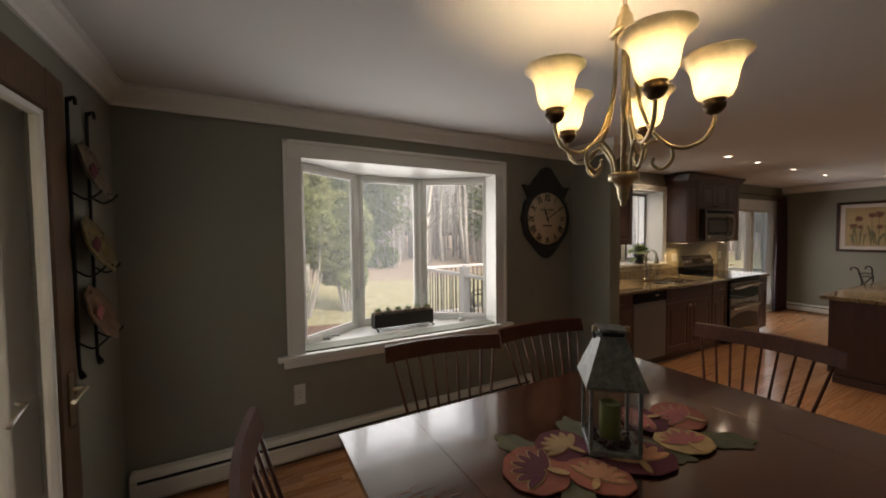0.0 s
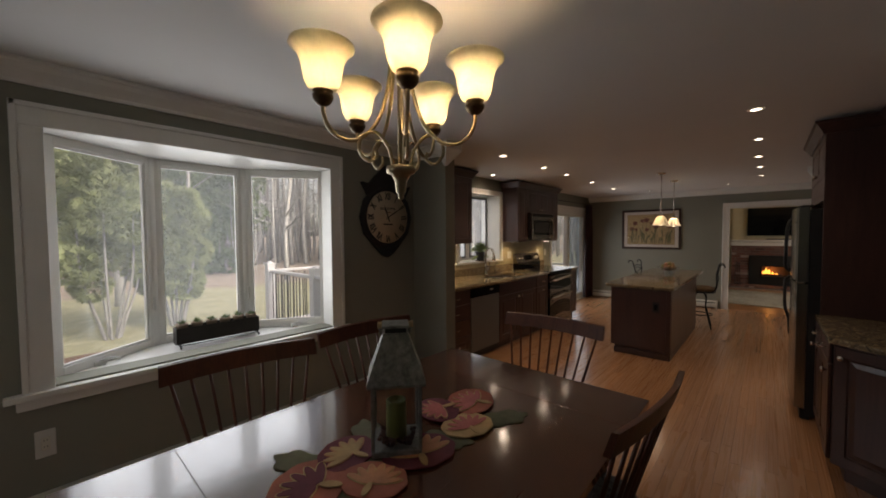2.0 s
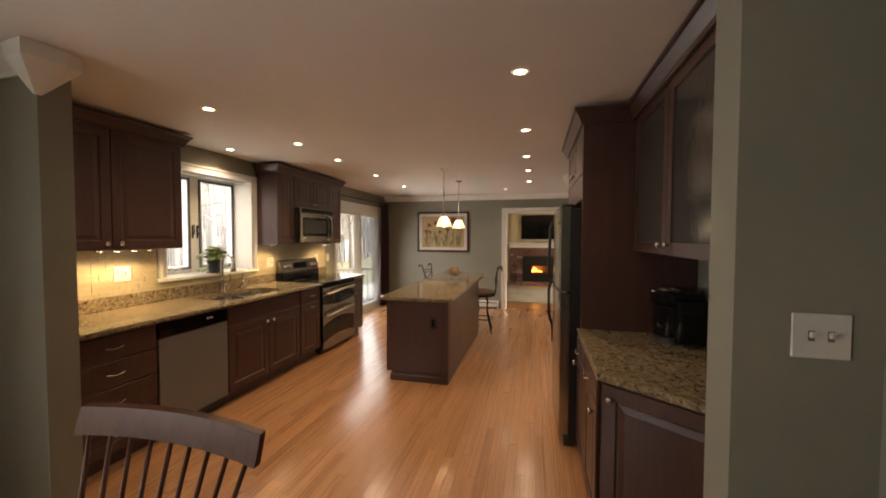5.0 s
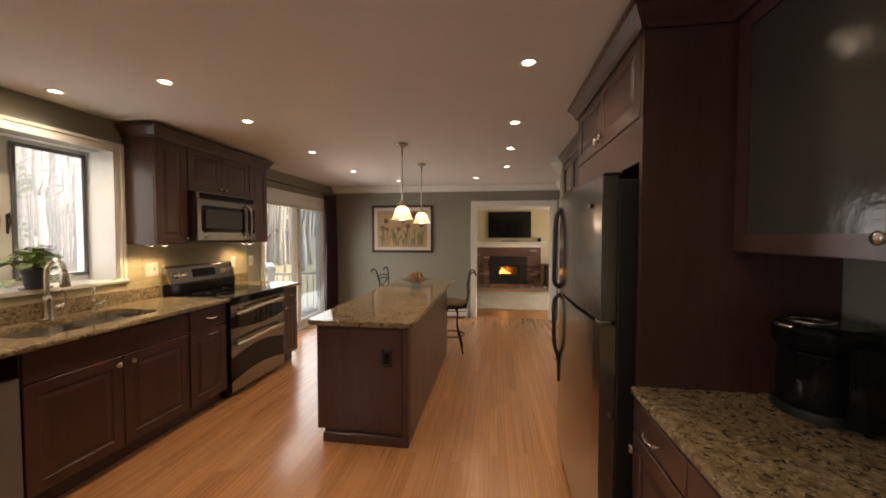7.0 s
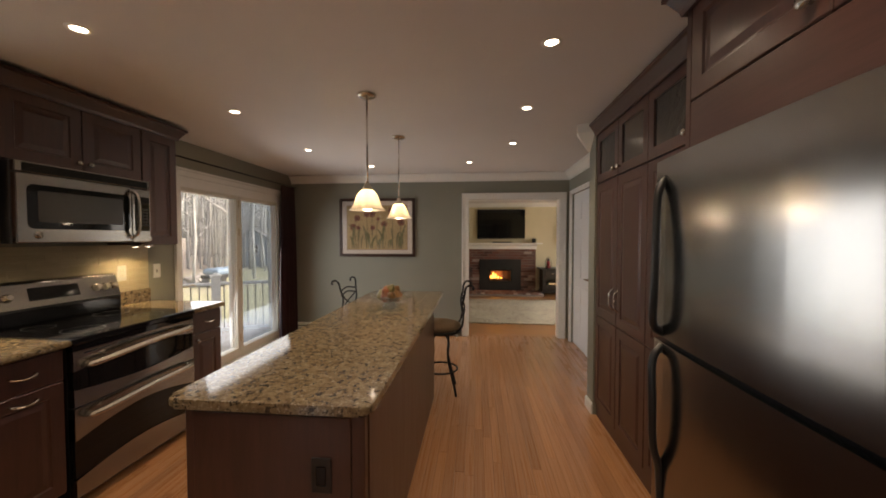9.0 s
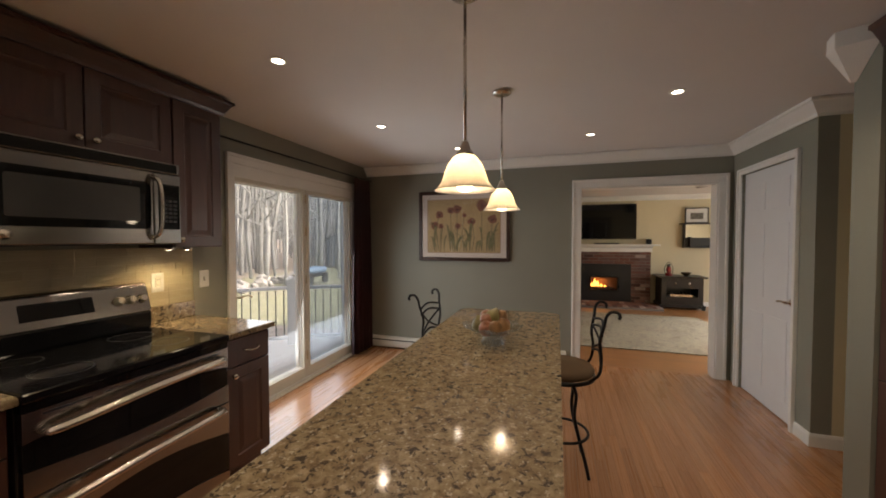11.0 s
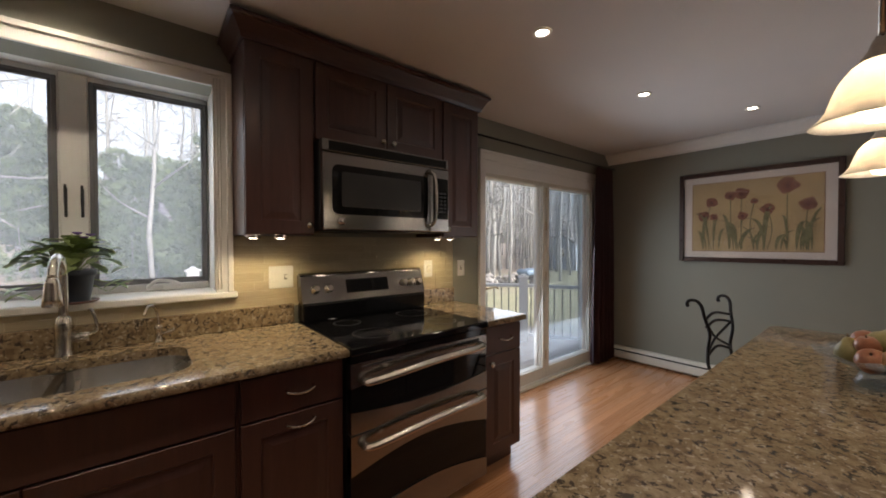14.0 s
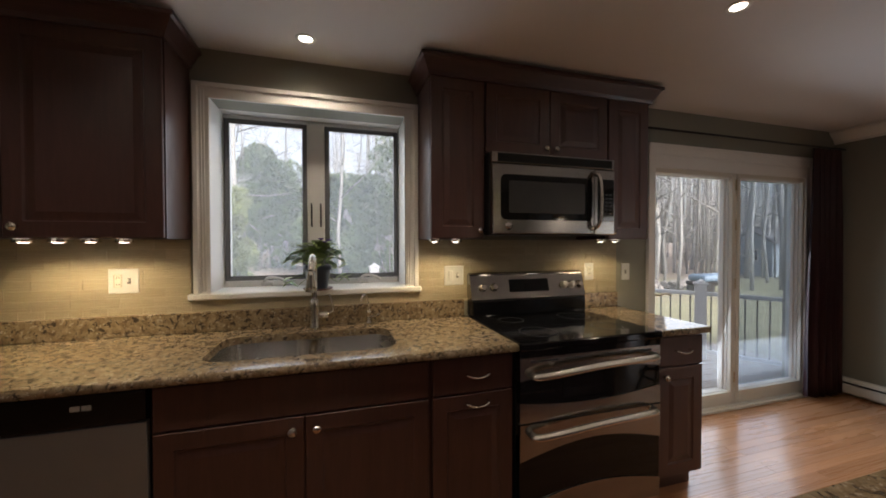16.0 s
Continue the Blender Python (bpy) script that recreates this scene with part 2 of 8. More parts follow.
def pane(name, tint=(1, 1, 1), rough=0.0, veil=0.0):
    """Thin glass: clear, with gloss by Fresnel and a pale veil of painted haze."""
    m, n, l, p = nodes_of(name)
    n.remove(p)
    t, g, f, x = n.new("ShaderNodeBsdfTransparent"), n.new("ShaderNodeBsdfGlossy"), n.new("ShaderNodeLayerWeight"), n.new("ShaderNodeMixShader")
    t.inputs["Color"].default_value = (*tint, 1)
    g.inputs["Roughness"].default_value = rough
    f.inputs["Blend"].default_value = 0.5
    steep, gain = n.new("ShaderNodeMath"), n.new("ShaderNodeMath")
    steep.operation, steep.inputs[1].default_value = "POWER", 4.0
    gain.operation, gain.inputs[1].default_value, gain.inputs[2].default_value = "MULTIPLY_ADD", 0.55, 0.03
    l.new(f.outputs["Facing"], steep.inputs[0])
    l.new(steep.outputs[0], gain.inputs[0])
    l.new(gain.outputs[0], x.inputs[0])
    # translucent share pales the view through the pane, as haze would
    haze_bsdf, veil_mix = n.new("ShaderNodeBsdfTranslucent"), n.new("ShaderNodeMixShader")
    haze_bsdf.inputs["Color"].default_value = (0.9, 0.92, 0.95, 1)
    veil_mix.inputs[0].default_value = veil
    l.new(t.outputs[0], veil_mix.inputs[1])
    l.new(haze_bsdf.outputs[0], veil_mix.inputs[2])
    l.new(veil_mix.outputs[0], x.inputs[1])
    l.new(g.outputs[0], x.inputs[2])
    l.new(x.outputs[0], n["Material Output"].inputs["Surface"])
    return m


def glow(name, c, strength):
    m, n, l, p = nodes_of(name)
    p.inputs["Base Color"].default_value = (*c, 1)
    p.inputs["Emission Color"].default_value = (*c, 1)
    p.inputs["Emission Strength"].default_value = strength
    return m


def milk_glass(name, c=(0.95, 0.86, 0.68), glowing=0.5):
    """Frosted lamp glass that lets its bulb's light through."""
    m, n, l, p = nodes_of(name)
    v = coords(n, l)
    cloud = noise_at(n, l, v, 14, 5, 0.6, 1.5)
    col = ramp(n, l, cloud, [(0.3, shade(c, 0.8)), (0.7, c)])
    tr, x = n.new("ShaderNodeBsdfTranslucent"), n.new("ShaderNodeMixShader")
    l.new(col, tr.inputs["Color"])
    l.new(col, p.inputs["Base Color"])
    p.inputs["Roughness"].default_value = 0.3
    x.inputs[0].default_value = glowing
    l.new(p.outputs[0], x.inputs[1])
    l.new(tr.outputs[0], x.inputs[2])
    l.new(x.outputs[0], n["Material Output"].inputs["Surface"])
    return m


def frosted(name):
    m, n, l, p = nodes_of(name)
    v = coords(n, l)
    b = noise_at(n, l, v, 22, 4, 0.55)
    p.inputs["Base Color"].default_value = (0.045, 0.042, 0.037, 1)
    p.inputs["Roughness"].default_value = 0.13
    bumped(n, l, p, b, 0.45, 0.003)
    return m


WALL = plain("sage_wall_paint", (0.24, 0.236, 0.192), 0.75, var=0.05, scale=2.5, bump=0.05, bscale=220)
CREAM = plain("cream_wall_paint", (0.60, 0.53, 0.36), 0.75, var=0.05, scale=2.0, bump=0.05, bscale=220)
CEIL = plain("ceiling_paint", (0.72, 0.70, 0.68), 0.85, var=0.03, scale=1.5, bump=0.06, bscale=180)
TRIM = plain("white_trim_paint", (0.78, 0.77, 0.73), 0.35, var=0.04, scale=4, bump=0.03)
DOORW = plain("white_door_paint", (0.74, 0.75, 0.76), 0.4, var=0.03, scale=3, bump=0.03)
CHERRY = wood("dark_cherry_cabinet", (0.047, 0.0205, 0.0165), (0.078, 0.034, 0.0275), "z", 0.34, 0.2)
CHERRYX = wood("dark_cherry_rail", (0.044, 0.019, 0.016), (0.078, 0.034, 0.028), "x", 0.32, 0.3)
TABLE = wood("cherry_tabletop", (0.065, 0.022, 0.012), (0.125, 0.043, 0.022), "x", 0.17, 1.0)
TABLE.node_tree.nodes["Principled BSDF"].inputs["Coat IOR"].default_value = 1.55
CHAIRW = wood("dark_cherry_chair", (0.06, 0.02, 0.012), (0.135, 0.046, 0.025), "z", 0.36, 0.06)
CHAIRW.node_tree.nodes["Principled BSDF"].inputs["Specular IOR Level"].default_value = 0.25
BROWN = wood("brown_stained_door", (0.07, 0.035, 0.018), (0.15, 0.08, 0.04), "z", 0.4, 0.2)
OAK_ONE = wood("oak_strip", (0.44, 0.20, 0.09), (0.525, 0.265, 0.128), "x", 0.27, 0.75, 0.8, "object")
OAK_MANY = wood("oak_strip_field", (0.44, 0.20, 0.09), (0.525, 0.265, 0.128), "x", 0.27, 0.75, 0.8, "island")
SUBFLOOR = plain("dark_joint", (0.07, 0.035, 0.016), 0.7)
GRANITE = granite("speckled_granite")
STEEL = brushed("brushed_steel", (0.32, 0.308, 0.29), rough=0.19)
STEELV = brushed("brushed_steel_upright", (0.38, 0.37, 0.355), along="x", rough=0.17)
STEELD = plain("dull_dishwasher_steel", (0.20, 0.20, 0.195), 0.45, 0.45, var=0.06, scale=5, bump=0.02, bscale=300)
SINKS = brushed("satin_sink_steel", (0.62, 0.60, 0.575), rough=0.26)
NICKEL = plain("satin_nickel", (0.62, 0.58, 0.52), 0.25, 1.0, var=0.06, bump=0.02)
BRASS = plain("antique_brass", (0.50, 0.41, 0.27), 0.32, 1.0, var=0.2, scale=20, bump=0.03)
CUP = plain("aged_bronze", (0.13, 0.085, 0.05), 0.35, 1.0, var=0.25, scale=30, bump=0.03)
IRON = plain("black_wrought_iron", (0.016, 0.015, 0.015), 0.45, 0.6, var=0.3, scale=30, bump=0.2, bscale=200)
BLACK = plain("black_enamel", (0.006, 0.006, 0.007), 0.06, var=0.15, bump=0.0, rvar=0.03, spec=0.28)
BLACKP = plain("black_plastic", (0.014, 0.014, 0.015), 0.38, var=0.2, bump=0.06, bscale=400)
DARKGLASS = plain("dark_oven_glass", (0.006, 0.006, 0.006), 0.05, var=0.1, bump=0.0, rvar=0.02, spec=0.3)
WHITEP = plain("white_plastic", (0.62, 0.61, 0.58), 0.35, var=0.03, bump=0.0)
IVORY = plain("ivory_enamel", (0.64, 0.61, 0.53), 0.45, var=0.05, bump=0.03)
# veil: how much haze is put into each glass
GLASS = pane("window_glass", veil=0.05)
SINKG = pane("hazed_window_glass", veil=0.12)
SLIDEG = pane("door_glass", veil=0.09)
SCREENG = pane("screened_glass", (0.66, 0.71, 0.76), veil=0.12)
MILK = milk_glass("alabaster_glass", (0.94, 0.88, 0.77), 0.5)
ALABASTER = milk_glass("cream_alabaster_glass", (0.86, 0.80, 0.67), 0.58)
BULB = glow("bulb_glow", (1.0, 0.85, 0.62), 2.2)
LED = glow("downlight_glow", (1.0, 0.9, 0.76), 4.0)
FROST = frosted("seeded_glass")
# ---------------------------------------------------------------- structure
def structure(name, bm, material, label, category):
    return tagged(finish(name, bm, material), label, category, kind="structure")


floor = structure("floor", bx(XW - 0.3, XE2 - 0.06, -2.2, YK + 0.3, -0.10, -0.012), SUBFLOOR, "orange-brown oak strip floor with satin finish", "floor")
floor2 = structure("floor_living", bx(XE2 - 0.06, XL + 0.3, -3.6, 4.3, -0.10, -0.004),
                   wood("wide_pine_board", (0.26, 0.11, 0.04), (0.48, 0.23, 0.09), "y", 0.3, 0.3, 0.5), "wide reddish pine floor boards", "floor")
structure("ceiling", bx(XW - 0.3, XE2, -2.2, YK + 0.3, ZC, ZC + 0.12), CEIL, "smooth off-white painted ceiling", "ceiling")
structure("ceiling_living", bx(XE2, XL + 0.3, -3.6, 4.3, ZC, ZC + 0.12), CEIL, "white living room ceiling", "ceiling")

BAY = (1.97, 3.66, 0.765, 2.145)
SINKW = (6.05, 7.125, 1.14, 2.20)
SLIDER = (9.03, 10.88, -0.01, 2.11)
OPEN = (-0.065, 1.283, -0.01, 2.07)
WDOOR = (1.95, 2.905, -0.01, 2.24)
structure("wall_dining_north", wall_with_holes("x", YD, 0.16, XW - 0.16, XP + 0.02, -0.01, ZC, [BAY]), WALL, "sage green painted dining wall", "wall")
structure("wall_dining_west", wall_with_holes("y", XW - 0.16, 0.16, YS - 0.15, YD, -0.01, ZC, [WDOOR]), WALL, "sage green painted wall with a glazed door", "wall")
structure("wall_dining_south", bx(XW - 0.16, XP2 - 0.02, YS - 0.15, YS, -0.01, ZC), WALL, "sage green painted wall", "wall")
structure("pillar_north", bx(XP + 0.02, XP2, 3.075, YK + 0.16, -0.01, ZC), WALL, "sage green wall stub between dining room and kitchen", "wall")
structure("pillar_south", bx(XP, XP2, YS, 0.108, -0.01, ZC), WALL, "sage green wall stub with a light switch", "wall")
structure("wall_kitchen_north", wall_with_holes("x", YK, 0.18, XP2, XE2, -0.01, ZC, [SINKW, SLIDER]), WALL, "sage green kitchen wall", "wall")
structure("wall_kitchen_south", bx(XP2, 9.06, YB - 0.15, YB, -0.01, ZC), WALL, "sage green wall behind the refrigerator", "wall")
structure("wall_stub", bx(8.90, 9.06, YB, 0.17, -0.01, ZC), WALL, "sage green wall stub beside the pantry", "wall")
structure("wall_east", wall_with_holes("y", XE, XE2 - XE, YDOOR, YK, -0.01, ZC, [OPEN]), WALL, "sage green wall with a cased opening", "wall")
structure("wall_closet", wall_with_holes("x", YDOOR - 0.12, 0.12, 10.0, XE2, -0.01, ZC, [(10.225, 11.08, -0.01, 2.11)]), WALL, "sage green wall with a white door", "wall")
structure("wall_hall_east", bx(10.0, 10.12, -2.0, YDOOR - 0.12, -0.01, ZC), CREAM, "cream painted hall wall", "wall")
structure("wall_hall_south", bx(8.9, 10.12, -2.12, -2.0, -0.01, ZC), CREAM, "cream painted hall wall", "wall")
structure("wall_hall_west", bx(8.94, 9.06, -2.0, YB - 0.15, -0.01, ZC), CREAM, "cream painted hall wall", "wall")
structure("wall_closet_back", bx(10.12, XE2, -1.1, -1.0, -0.01, ZC), CREAM, "closet back wall", "wall")
structure("wall_living_east", bx(XL, XL + 0.15, -3.6, 4.3, -0.01, ZC), CREAM, "pale yellow living room wall", "wall")
structure("wall_living_north", bx(XE2, XL, 4.15, 4.3, -0.01, ZC), CREAM, "pale yellow living room wall", "wall")
# south opening is assumed and unseen, sized to let light in
structure("wall_living_south", wall_with_holes("x", -3.6, 0.15, XE2, XL, -0.01, ZC, [(12.0, 15.0, 0.3, 2.2)]), CREAM, "pale yellow wall with an assumed window, out of view", "wall")
structure("wall_living_west", wall_with_holes("y", XE2, 0.02, -3.45, 4.15, -0.01, ZC, [(-0.2, 1.42, -0.01, 2.21)]), CREAM, "pale yellow living room wall", "wall")

# crown mouldings and baseboards
CROWN = [(0.0, ZC - 0.115), (0.014, ZC - 0.115), (0.016, ZC - 0.095), (0.035, ZC - 0.075), (0.06, ZC - 0.05), (0.075, ZC - 0.028),
         (0.09, ZC - 0.022), (0.09, ZC - 0.003), (0.0, ZC - 0.003)]
structure("crown_dining", run_profile([(XP - 0.005, 0.112), (XP - 0.005, YS), (XW, YS), (XW, YD), (XP + 0.015, YD), (XP + 0.015, 3.07)][::-1], CROWN), TRIM, "white crown moulding", "moulding")


def corner_drop(name, outline):
    """The crown's end block: wide at the ceiling, cut to a point below."""
    bm = bmesh.new()
    top = [bm.verts.new((x, y, ZC - 0.003)) for x, y in outline]
    mid = [bm.verts.new((x, y, ZC - 0.075)) for x, y in outline]
    cx, cy = outline[0]
    low = [bm.verts.new((cx + (x - cx) * 0.12, cy + (y - cy) * 0.12, ZC - 0.215)) for x, y in outline]
    for a, b in ((top, mid), (mid, low)):
        for i in range(len(a)):
            j = (i + 1) % len(a)
            bm.faces.new((a[i], a[j], b[j], b[i]))
    bm.faces.new(top), bm.faces.new(low)
    structure(name, bm, TRIM, "white mitred crown moulding end", "moulding")


corner_drop("crown_end_north", [(XP + 0.018, 3.072), (XP - 0.08, 3.11), (XP - 0.095, 2.96), (XP + 0.06, 2.93), (XP2 - 0.02, 2.96), (XP2 - 0.02, 3.072)])
corner_drop("crown_end_south", [(XP - 0.003, 0.111), (XP2 - 0.02, 0.111), (XP2 - 0.02, 0.22), (XP + 0.03, 0.25), (XP - 0.10, 0.22), (XP - 0.11, 0.03), (XP - 0.003, 0.03)])
structure("crown_kitchen", run_profile([(XE, YK), (XE, YDOOR), (10.0, YDOOR), (10.0, YDOOR - 0.3)][::-1], CROWN), TRIM, "white crown moulding", "moulding")
corner_drop("crown_end_hall", [(9.06, 0.173), (9.06, 0.28), (8.97, 0.30), (8.90, 0.173)])
structure("crown_living", run_profile([(XL, -3.45), (XL, 4.15)], CROWN), TRIM, "white crown moulding", "moulding")

BASE = [(0.0, 0.0), (0.014, 0.0), (0.014, 0.075), (0.008, 0.092), (0.0, 0.095)]
structure("baseboard", run_profile([(XP2 - 0.002, 3.075), (XP + 0.02, 3.075), (XP + 0.02, YD), (4.08, YD)], BASE), TRIM, "white baseboard", "baseboard")
structure("baseboard_south", run_profile([(XW, YS), (XP, YS), (XP, 0.108)], BASE), TRIM, "white baseboard", "baseboard")
structure("baseboard_stub", run_profile([(8.90, 0.17), (9.06, 0.17), (9.06, -1.9)], BASE), TRIM, "white baseboard", "baseboard")
structure("baseboard_hall", run_profile([(10.17, YDOOR), (10.0, YDOOR), (10.0, -1.99)][::-1], BASE), TRIM, "white baseboard", "baseboard")
structure("baseboard_living", run_profile([(XL, -3.44), (XL, -0.62)], BASE), TRIM, "white baseboard", "baseboard")


def casing(name, axis, at, out, lo, hi, z0, z1, w, label, legs=True, foot=None):
    """Flat casing round an opening with a stepped outer edge. out: the way it stands proud."""
    bm = bmesh.new()
    d0, d1 = sorted((at, at + out * 0.018))
    e0, e1 = sorted((at, at + out * 0.03))
    zb = z0 if foot is None else foot

    def bar(a, b, za, zc, p0, p1):
        if axis == "x":
            bx(a, b, p0, p1, za, zc, 0.003, bm=bm)
        else:
            bx(p0, p1, a, b, za, zc, 0.003, bm=bm)
    for a, b, s in ((lo - w, lo, -1), (hi, hi + w, 1)):
        bar(a, b, zb, z1, d0, d1)
        if s < 0:
            bar(a - 0.004, a + 0.022, zb, z1 + w + 0.004, e0, e1)
        else:
            bar(b - 0.022, b + 0.004, zb, z1 + w + 0.004, e0, e1)
    bar(lo - w, hi + w, z1, z1 + w, d0, d1)
    bar(lo - w, hi + w, z1 + w - 0.022, z1 + w + 0.004, e0, e1)
    return structure(name, bm, TRIM, label, "trim")


# cased opening to the living room
casing("trim_opening", "y", XE, -1, OPEN[0], OPEN[1], 0, OPEN[3], 0.088, "white casing round the living room opening")
jamb = bx(XE - 0.001, XE2 + 0.021, OPEN[1] - 0.012, OPEN[1], 0, OPEN[3] - 0.002)
bx(XE - 0.001, XE2 + 0.021, OPEN[0], OPEN[0] + 0.012, 0, OPEN[3] - 0.002, bm=jamb)
bx(XE - 0.001, XE2 + 0.021, OPEN[0] + 0.012, OPEN[1] - 0.012, OPEN[3] - 0.014, OPEN[3] - 0.002, bm=jamb)
structure("jamb_opening", jamb, TRIM, "white painted door jamb", "trim")

# closet door
casing("trim_closet", "x", YDOOR, 1, 10.225, 11.08, 0, 2.11, 0.05, "white casing round the closet door")
door = thing("door_closet", (10.65, YDOOR - 0.03, 0.0), "white six-panel interior door, closed", "door", kind="structure")
db = bx(10.233, 11.072, YDOOR - 0.06, YDOOR - 0.02, 0.008, 2.105, 0.002)
for z0, z1 in ((0.16, 0.82), (0.96, 1.62), (1.74, 1.99)):
    for x0, x1 in ((10.34, 10.60), (10.70, 10.96)):
        part("door_panel", bx(x0, x1, YDOOR - 0.0215, YDOOR - 0.015, z0, z1, 0.0045), DOORW, door)
slab = part("door_slab", db, DOORW, door)
kb = lathe([(0.026, 0), (0.026, 0.006), (0.011, 0.01), (0.011, 0.045)], (10.295, YDOOR - 0.02, 0.98), 20, axis=(0, 1, 0))
tube([(10.295, YDOOR + 0.022, 0.98), (10.34, YDOOR + 0.025, 0.985), (10.40, YDOOR + 0.022, 0.975)], 0.009, 10, bm=kb)
part("door_handle", kb, NICKEL, door, "polished lever handle")
for z in (0.22, 1.05, 1.85):
    part("hinge", lathe([(0.006, 0), (0.006, 0.09)], (11.075, YDOOR - 0.012, z), 10), NICKEL, door)

# floor-standing hot-water heaters along the walls


def wall_heater(name, axis, at, out, lo, hi, label, tall=1.0):
    h = thing(name, ((lo + hi) / 2, at, 0) if axis == "x" else (at, (lo + hi) / 2, 0), label, "heater")
    o = [(0.0, 0.02), (0.055, 0.03), (0.066, 0.05), (0.066, 0.135), (0.058, 0.142)]
    lid = [(0.0, 0.205), (0.0, 0.185), (0.045, 0.185), (0.062, 0.165), (0.068, 0.168), (0.052, 0.198), (0.04, 0.205)]

    def ext(profile):
        if axis == "x":
            return prism([(at + out * a, z * tall) for a, z in profile], lo, hi, "x")
        return prism([(at + out * a, z * tall) for a, z in profile], lo, hi, "y")
    part("front_cover", ext(o), IVORY, h)
    part("top_cover", ext(lid), IVORY, h)
    part("fin_slot", ext([(0.0, 0.142), (0.05, 0.142), (0.045, 0.183), (0.0, 0.183)]), BLACKP, h, "dark heating slot")
    for a, b in ((lo - 0.03, lo), (hi, hi + 0.03)):
        cap = [(0.0, 0.0), (0.074, 0.0), (0.074, 0.175), (0.05, 0.21), (0.0, 0.21)]
        bm = prism([(at + out * u, z * tall) for u, z in cap], a, b, "x" if axis == "x" else "y", bev=0.004)
        part("end_cap", bm, IVORY, h)
    return h


wall_heater("baseboard_heater", "x", YD - 0.002, -1, 1.03, 4.03, "ivory enamelled baseboard heater along the dining wall")
wall_heater("baseboard_heater", "y", XE - 0.002, -1, 1.46, 4.0, "ivory enamelled baseboard heater under the picture", 0.78)

# ---------------------------------------------------------------- bay window
bay = thing("window_bay", ((BAY[0] + BAY[1]) / 2, YD, 0.76), "white three-part bay window with a deep sill", "window", kind="structure")
casing("trim_bay", "x", YD, -1, BAY[0] + 0.012, BAY[1] - 0.012, BAY[2] - 0.01, BAY[3] - 0.012, 0.115, "wide white casing round the bay window", foot=0.752)
A, B, C, D = (1.965, 3.69), (2.50, 4.08), (3.15, 4.08), (3.70, 3.69)
sill = prism([(1.80, YD - 0.055), (3.83, YD - 0.055), (3.83, YD - 0.002), (3.72, YD - 0.002), (3.72, 3.70), (C[0], 4.13), (B[0], 4.13), (1.94, 3.70), (1.94, YD - 0.002), (1.80, YD - 0.002)], 0.722, 0.755, "z", bev=0.004)
part("window_sill", sill, TRIM, bay)
part("apron", bx(1.84, 3.79, YD - 0.026, YD - 0.002, 0.665, 0.721, 0.006), TRIM, bay)
part("head", prism([(1.94, YD + 0.01), (3.72, YD + 0.01), (3.72, 3.70), (C[0], 4.13), (B[0], 4.13), (1.94, 3.70)], 2.135, 2.165, "z"), TRIM, bay)
part("seat_underside", prism([(1.90, YD + 0.16), (3.76, YD + 0.16), (3.76, 3.75), (3.2, 4.2), (2.45, 4.2), (1.90, 3.75)], 0.60, 0.715, "z"), TRIM, bay)
part("bay_roof", prism([(1.90, YD + 0.16), (3.76, YD + 0.16), (3.76, 3.75), (3.2, 4.2), (2.45, 4.2), (1.90, 3.75)], 2.17, 2.32, "z"), TRIM, bay)
for x0, x1 in ((BAY[0] - 0.02, BAY[0] + 0.002), (BAY[1] - 0.002, BAY[1] + 0.02)):
    part("side_jamb", bx(x0, x1, YD + 0.003, YD + 0.18, 0.757, 2.133), TRIM, bay)


def sash(parent, p, q, z0, z1, name="sash", frame_w=0.05, mat=TRIM, glass=GLASS, depth=0.045):
    """A framed pane standing between two plan points."""
    p, q = Vector((*p, 0)), Vector((*q, 0))
    w = (q - p).length
    ang = math.atan2(q.y - p.y, q.x - p.x)
    m = Matrix.Translation((p.x, p.y, 0)) @ Matrix.Rotation(ang, 4, "Z")
    bm = bmesh.new()
    for a, b, c, d in ((0, frame_w, z0, z1), (w - frame_w, w, z0, z1), (frame_w, w - frame_w, z0, z0 + frame_w), (frame_w, w - frame_w, z1 - frame_w, z1)):
        bx(a, b, -depth / 2, depth / 2, c, d, 0.003, bm=bm)
    f = frame_w - 0.002
    for a, b, c, d in ((f, f + 0.014, z0 + f, z1 - f), (w - f - 0.014, w - f, z0 + f, z1 - f), (f, w - f, z0 + f, z0 + f + 0.014), (f, w - f, z1 - f - 0.014, z1 - f)):
        bx(a, b, -depth / 2 + 0.012, depth / 2 - 0.012, c, d, bm=bm)
    s = part(name, moved(bm, m), mat, parent)
    g = part("pane", moved(bx(frame_w - 0.005, w - frame_w + 0.005, -0.002, 0.002, z0 + frame_w - 0.005, z1 - frame_w + 0.005), m), glass, s)
    g.visible_shadow = False
    return s


sash(bay, A, B, 0.757, 2.133)
sash(bay, (B[0] + 0.012, B[1] + 0.01), (C[0] - 0.012, C[1] + 0.01), 0.757, 2.133)
sash(bay, C, D, 0.757, 2.133)
for c in (B, C):
    part("mullion", lathe([(0.035, 0.757), (0.035, 2.133)], (c[0], c[1], 0), 8), TRIM, bay)
    part("sash_lock", bx(c[0] - 0.008, c[0] + 0.008, c[1] - 0.06, c[1] - 0.036, 1.02, 1.12, 0.004), WHITEP, bay)
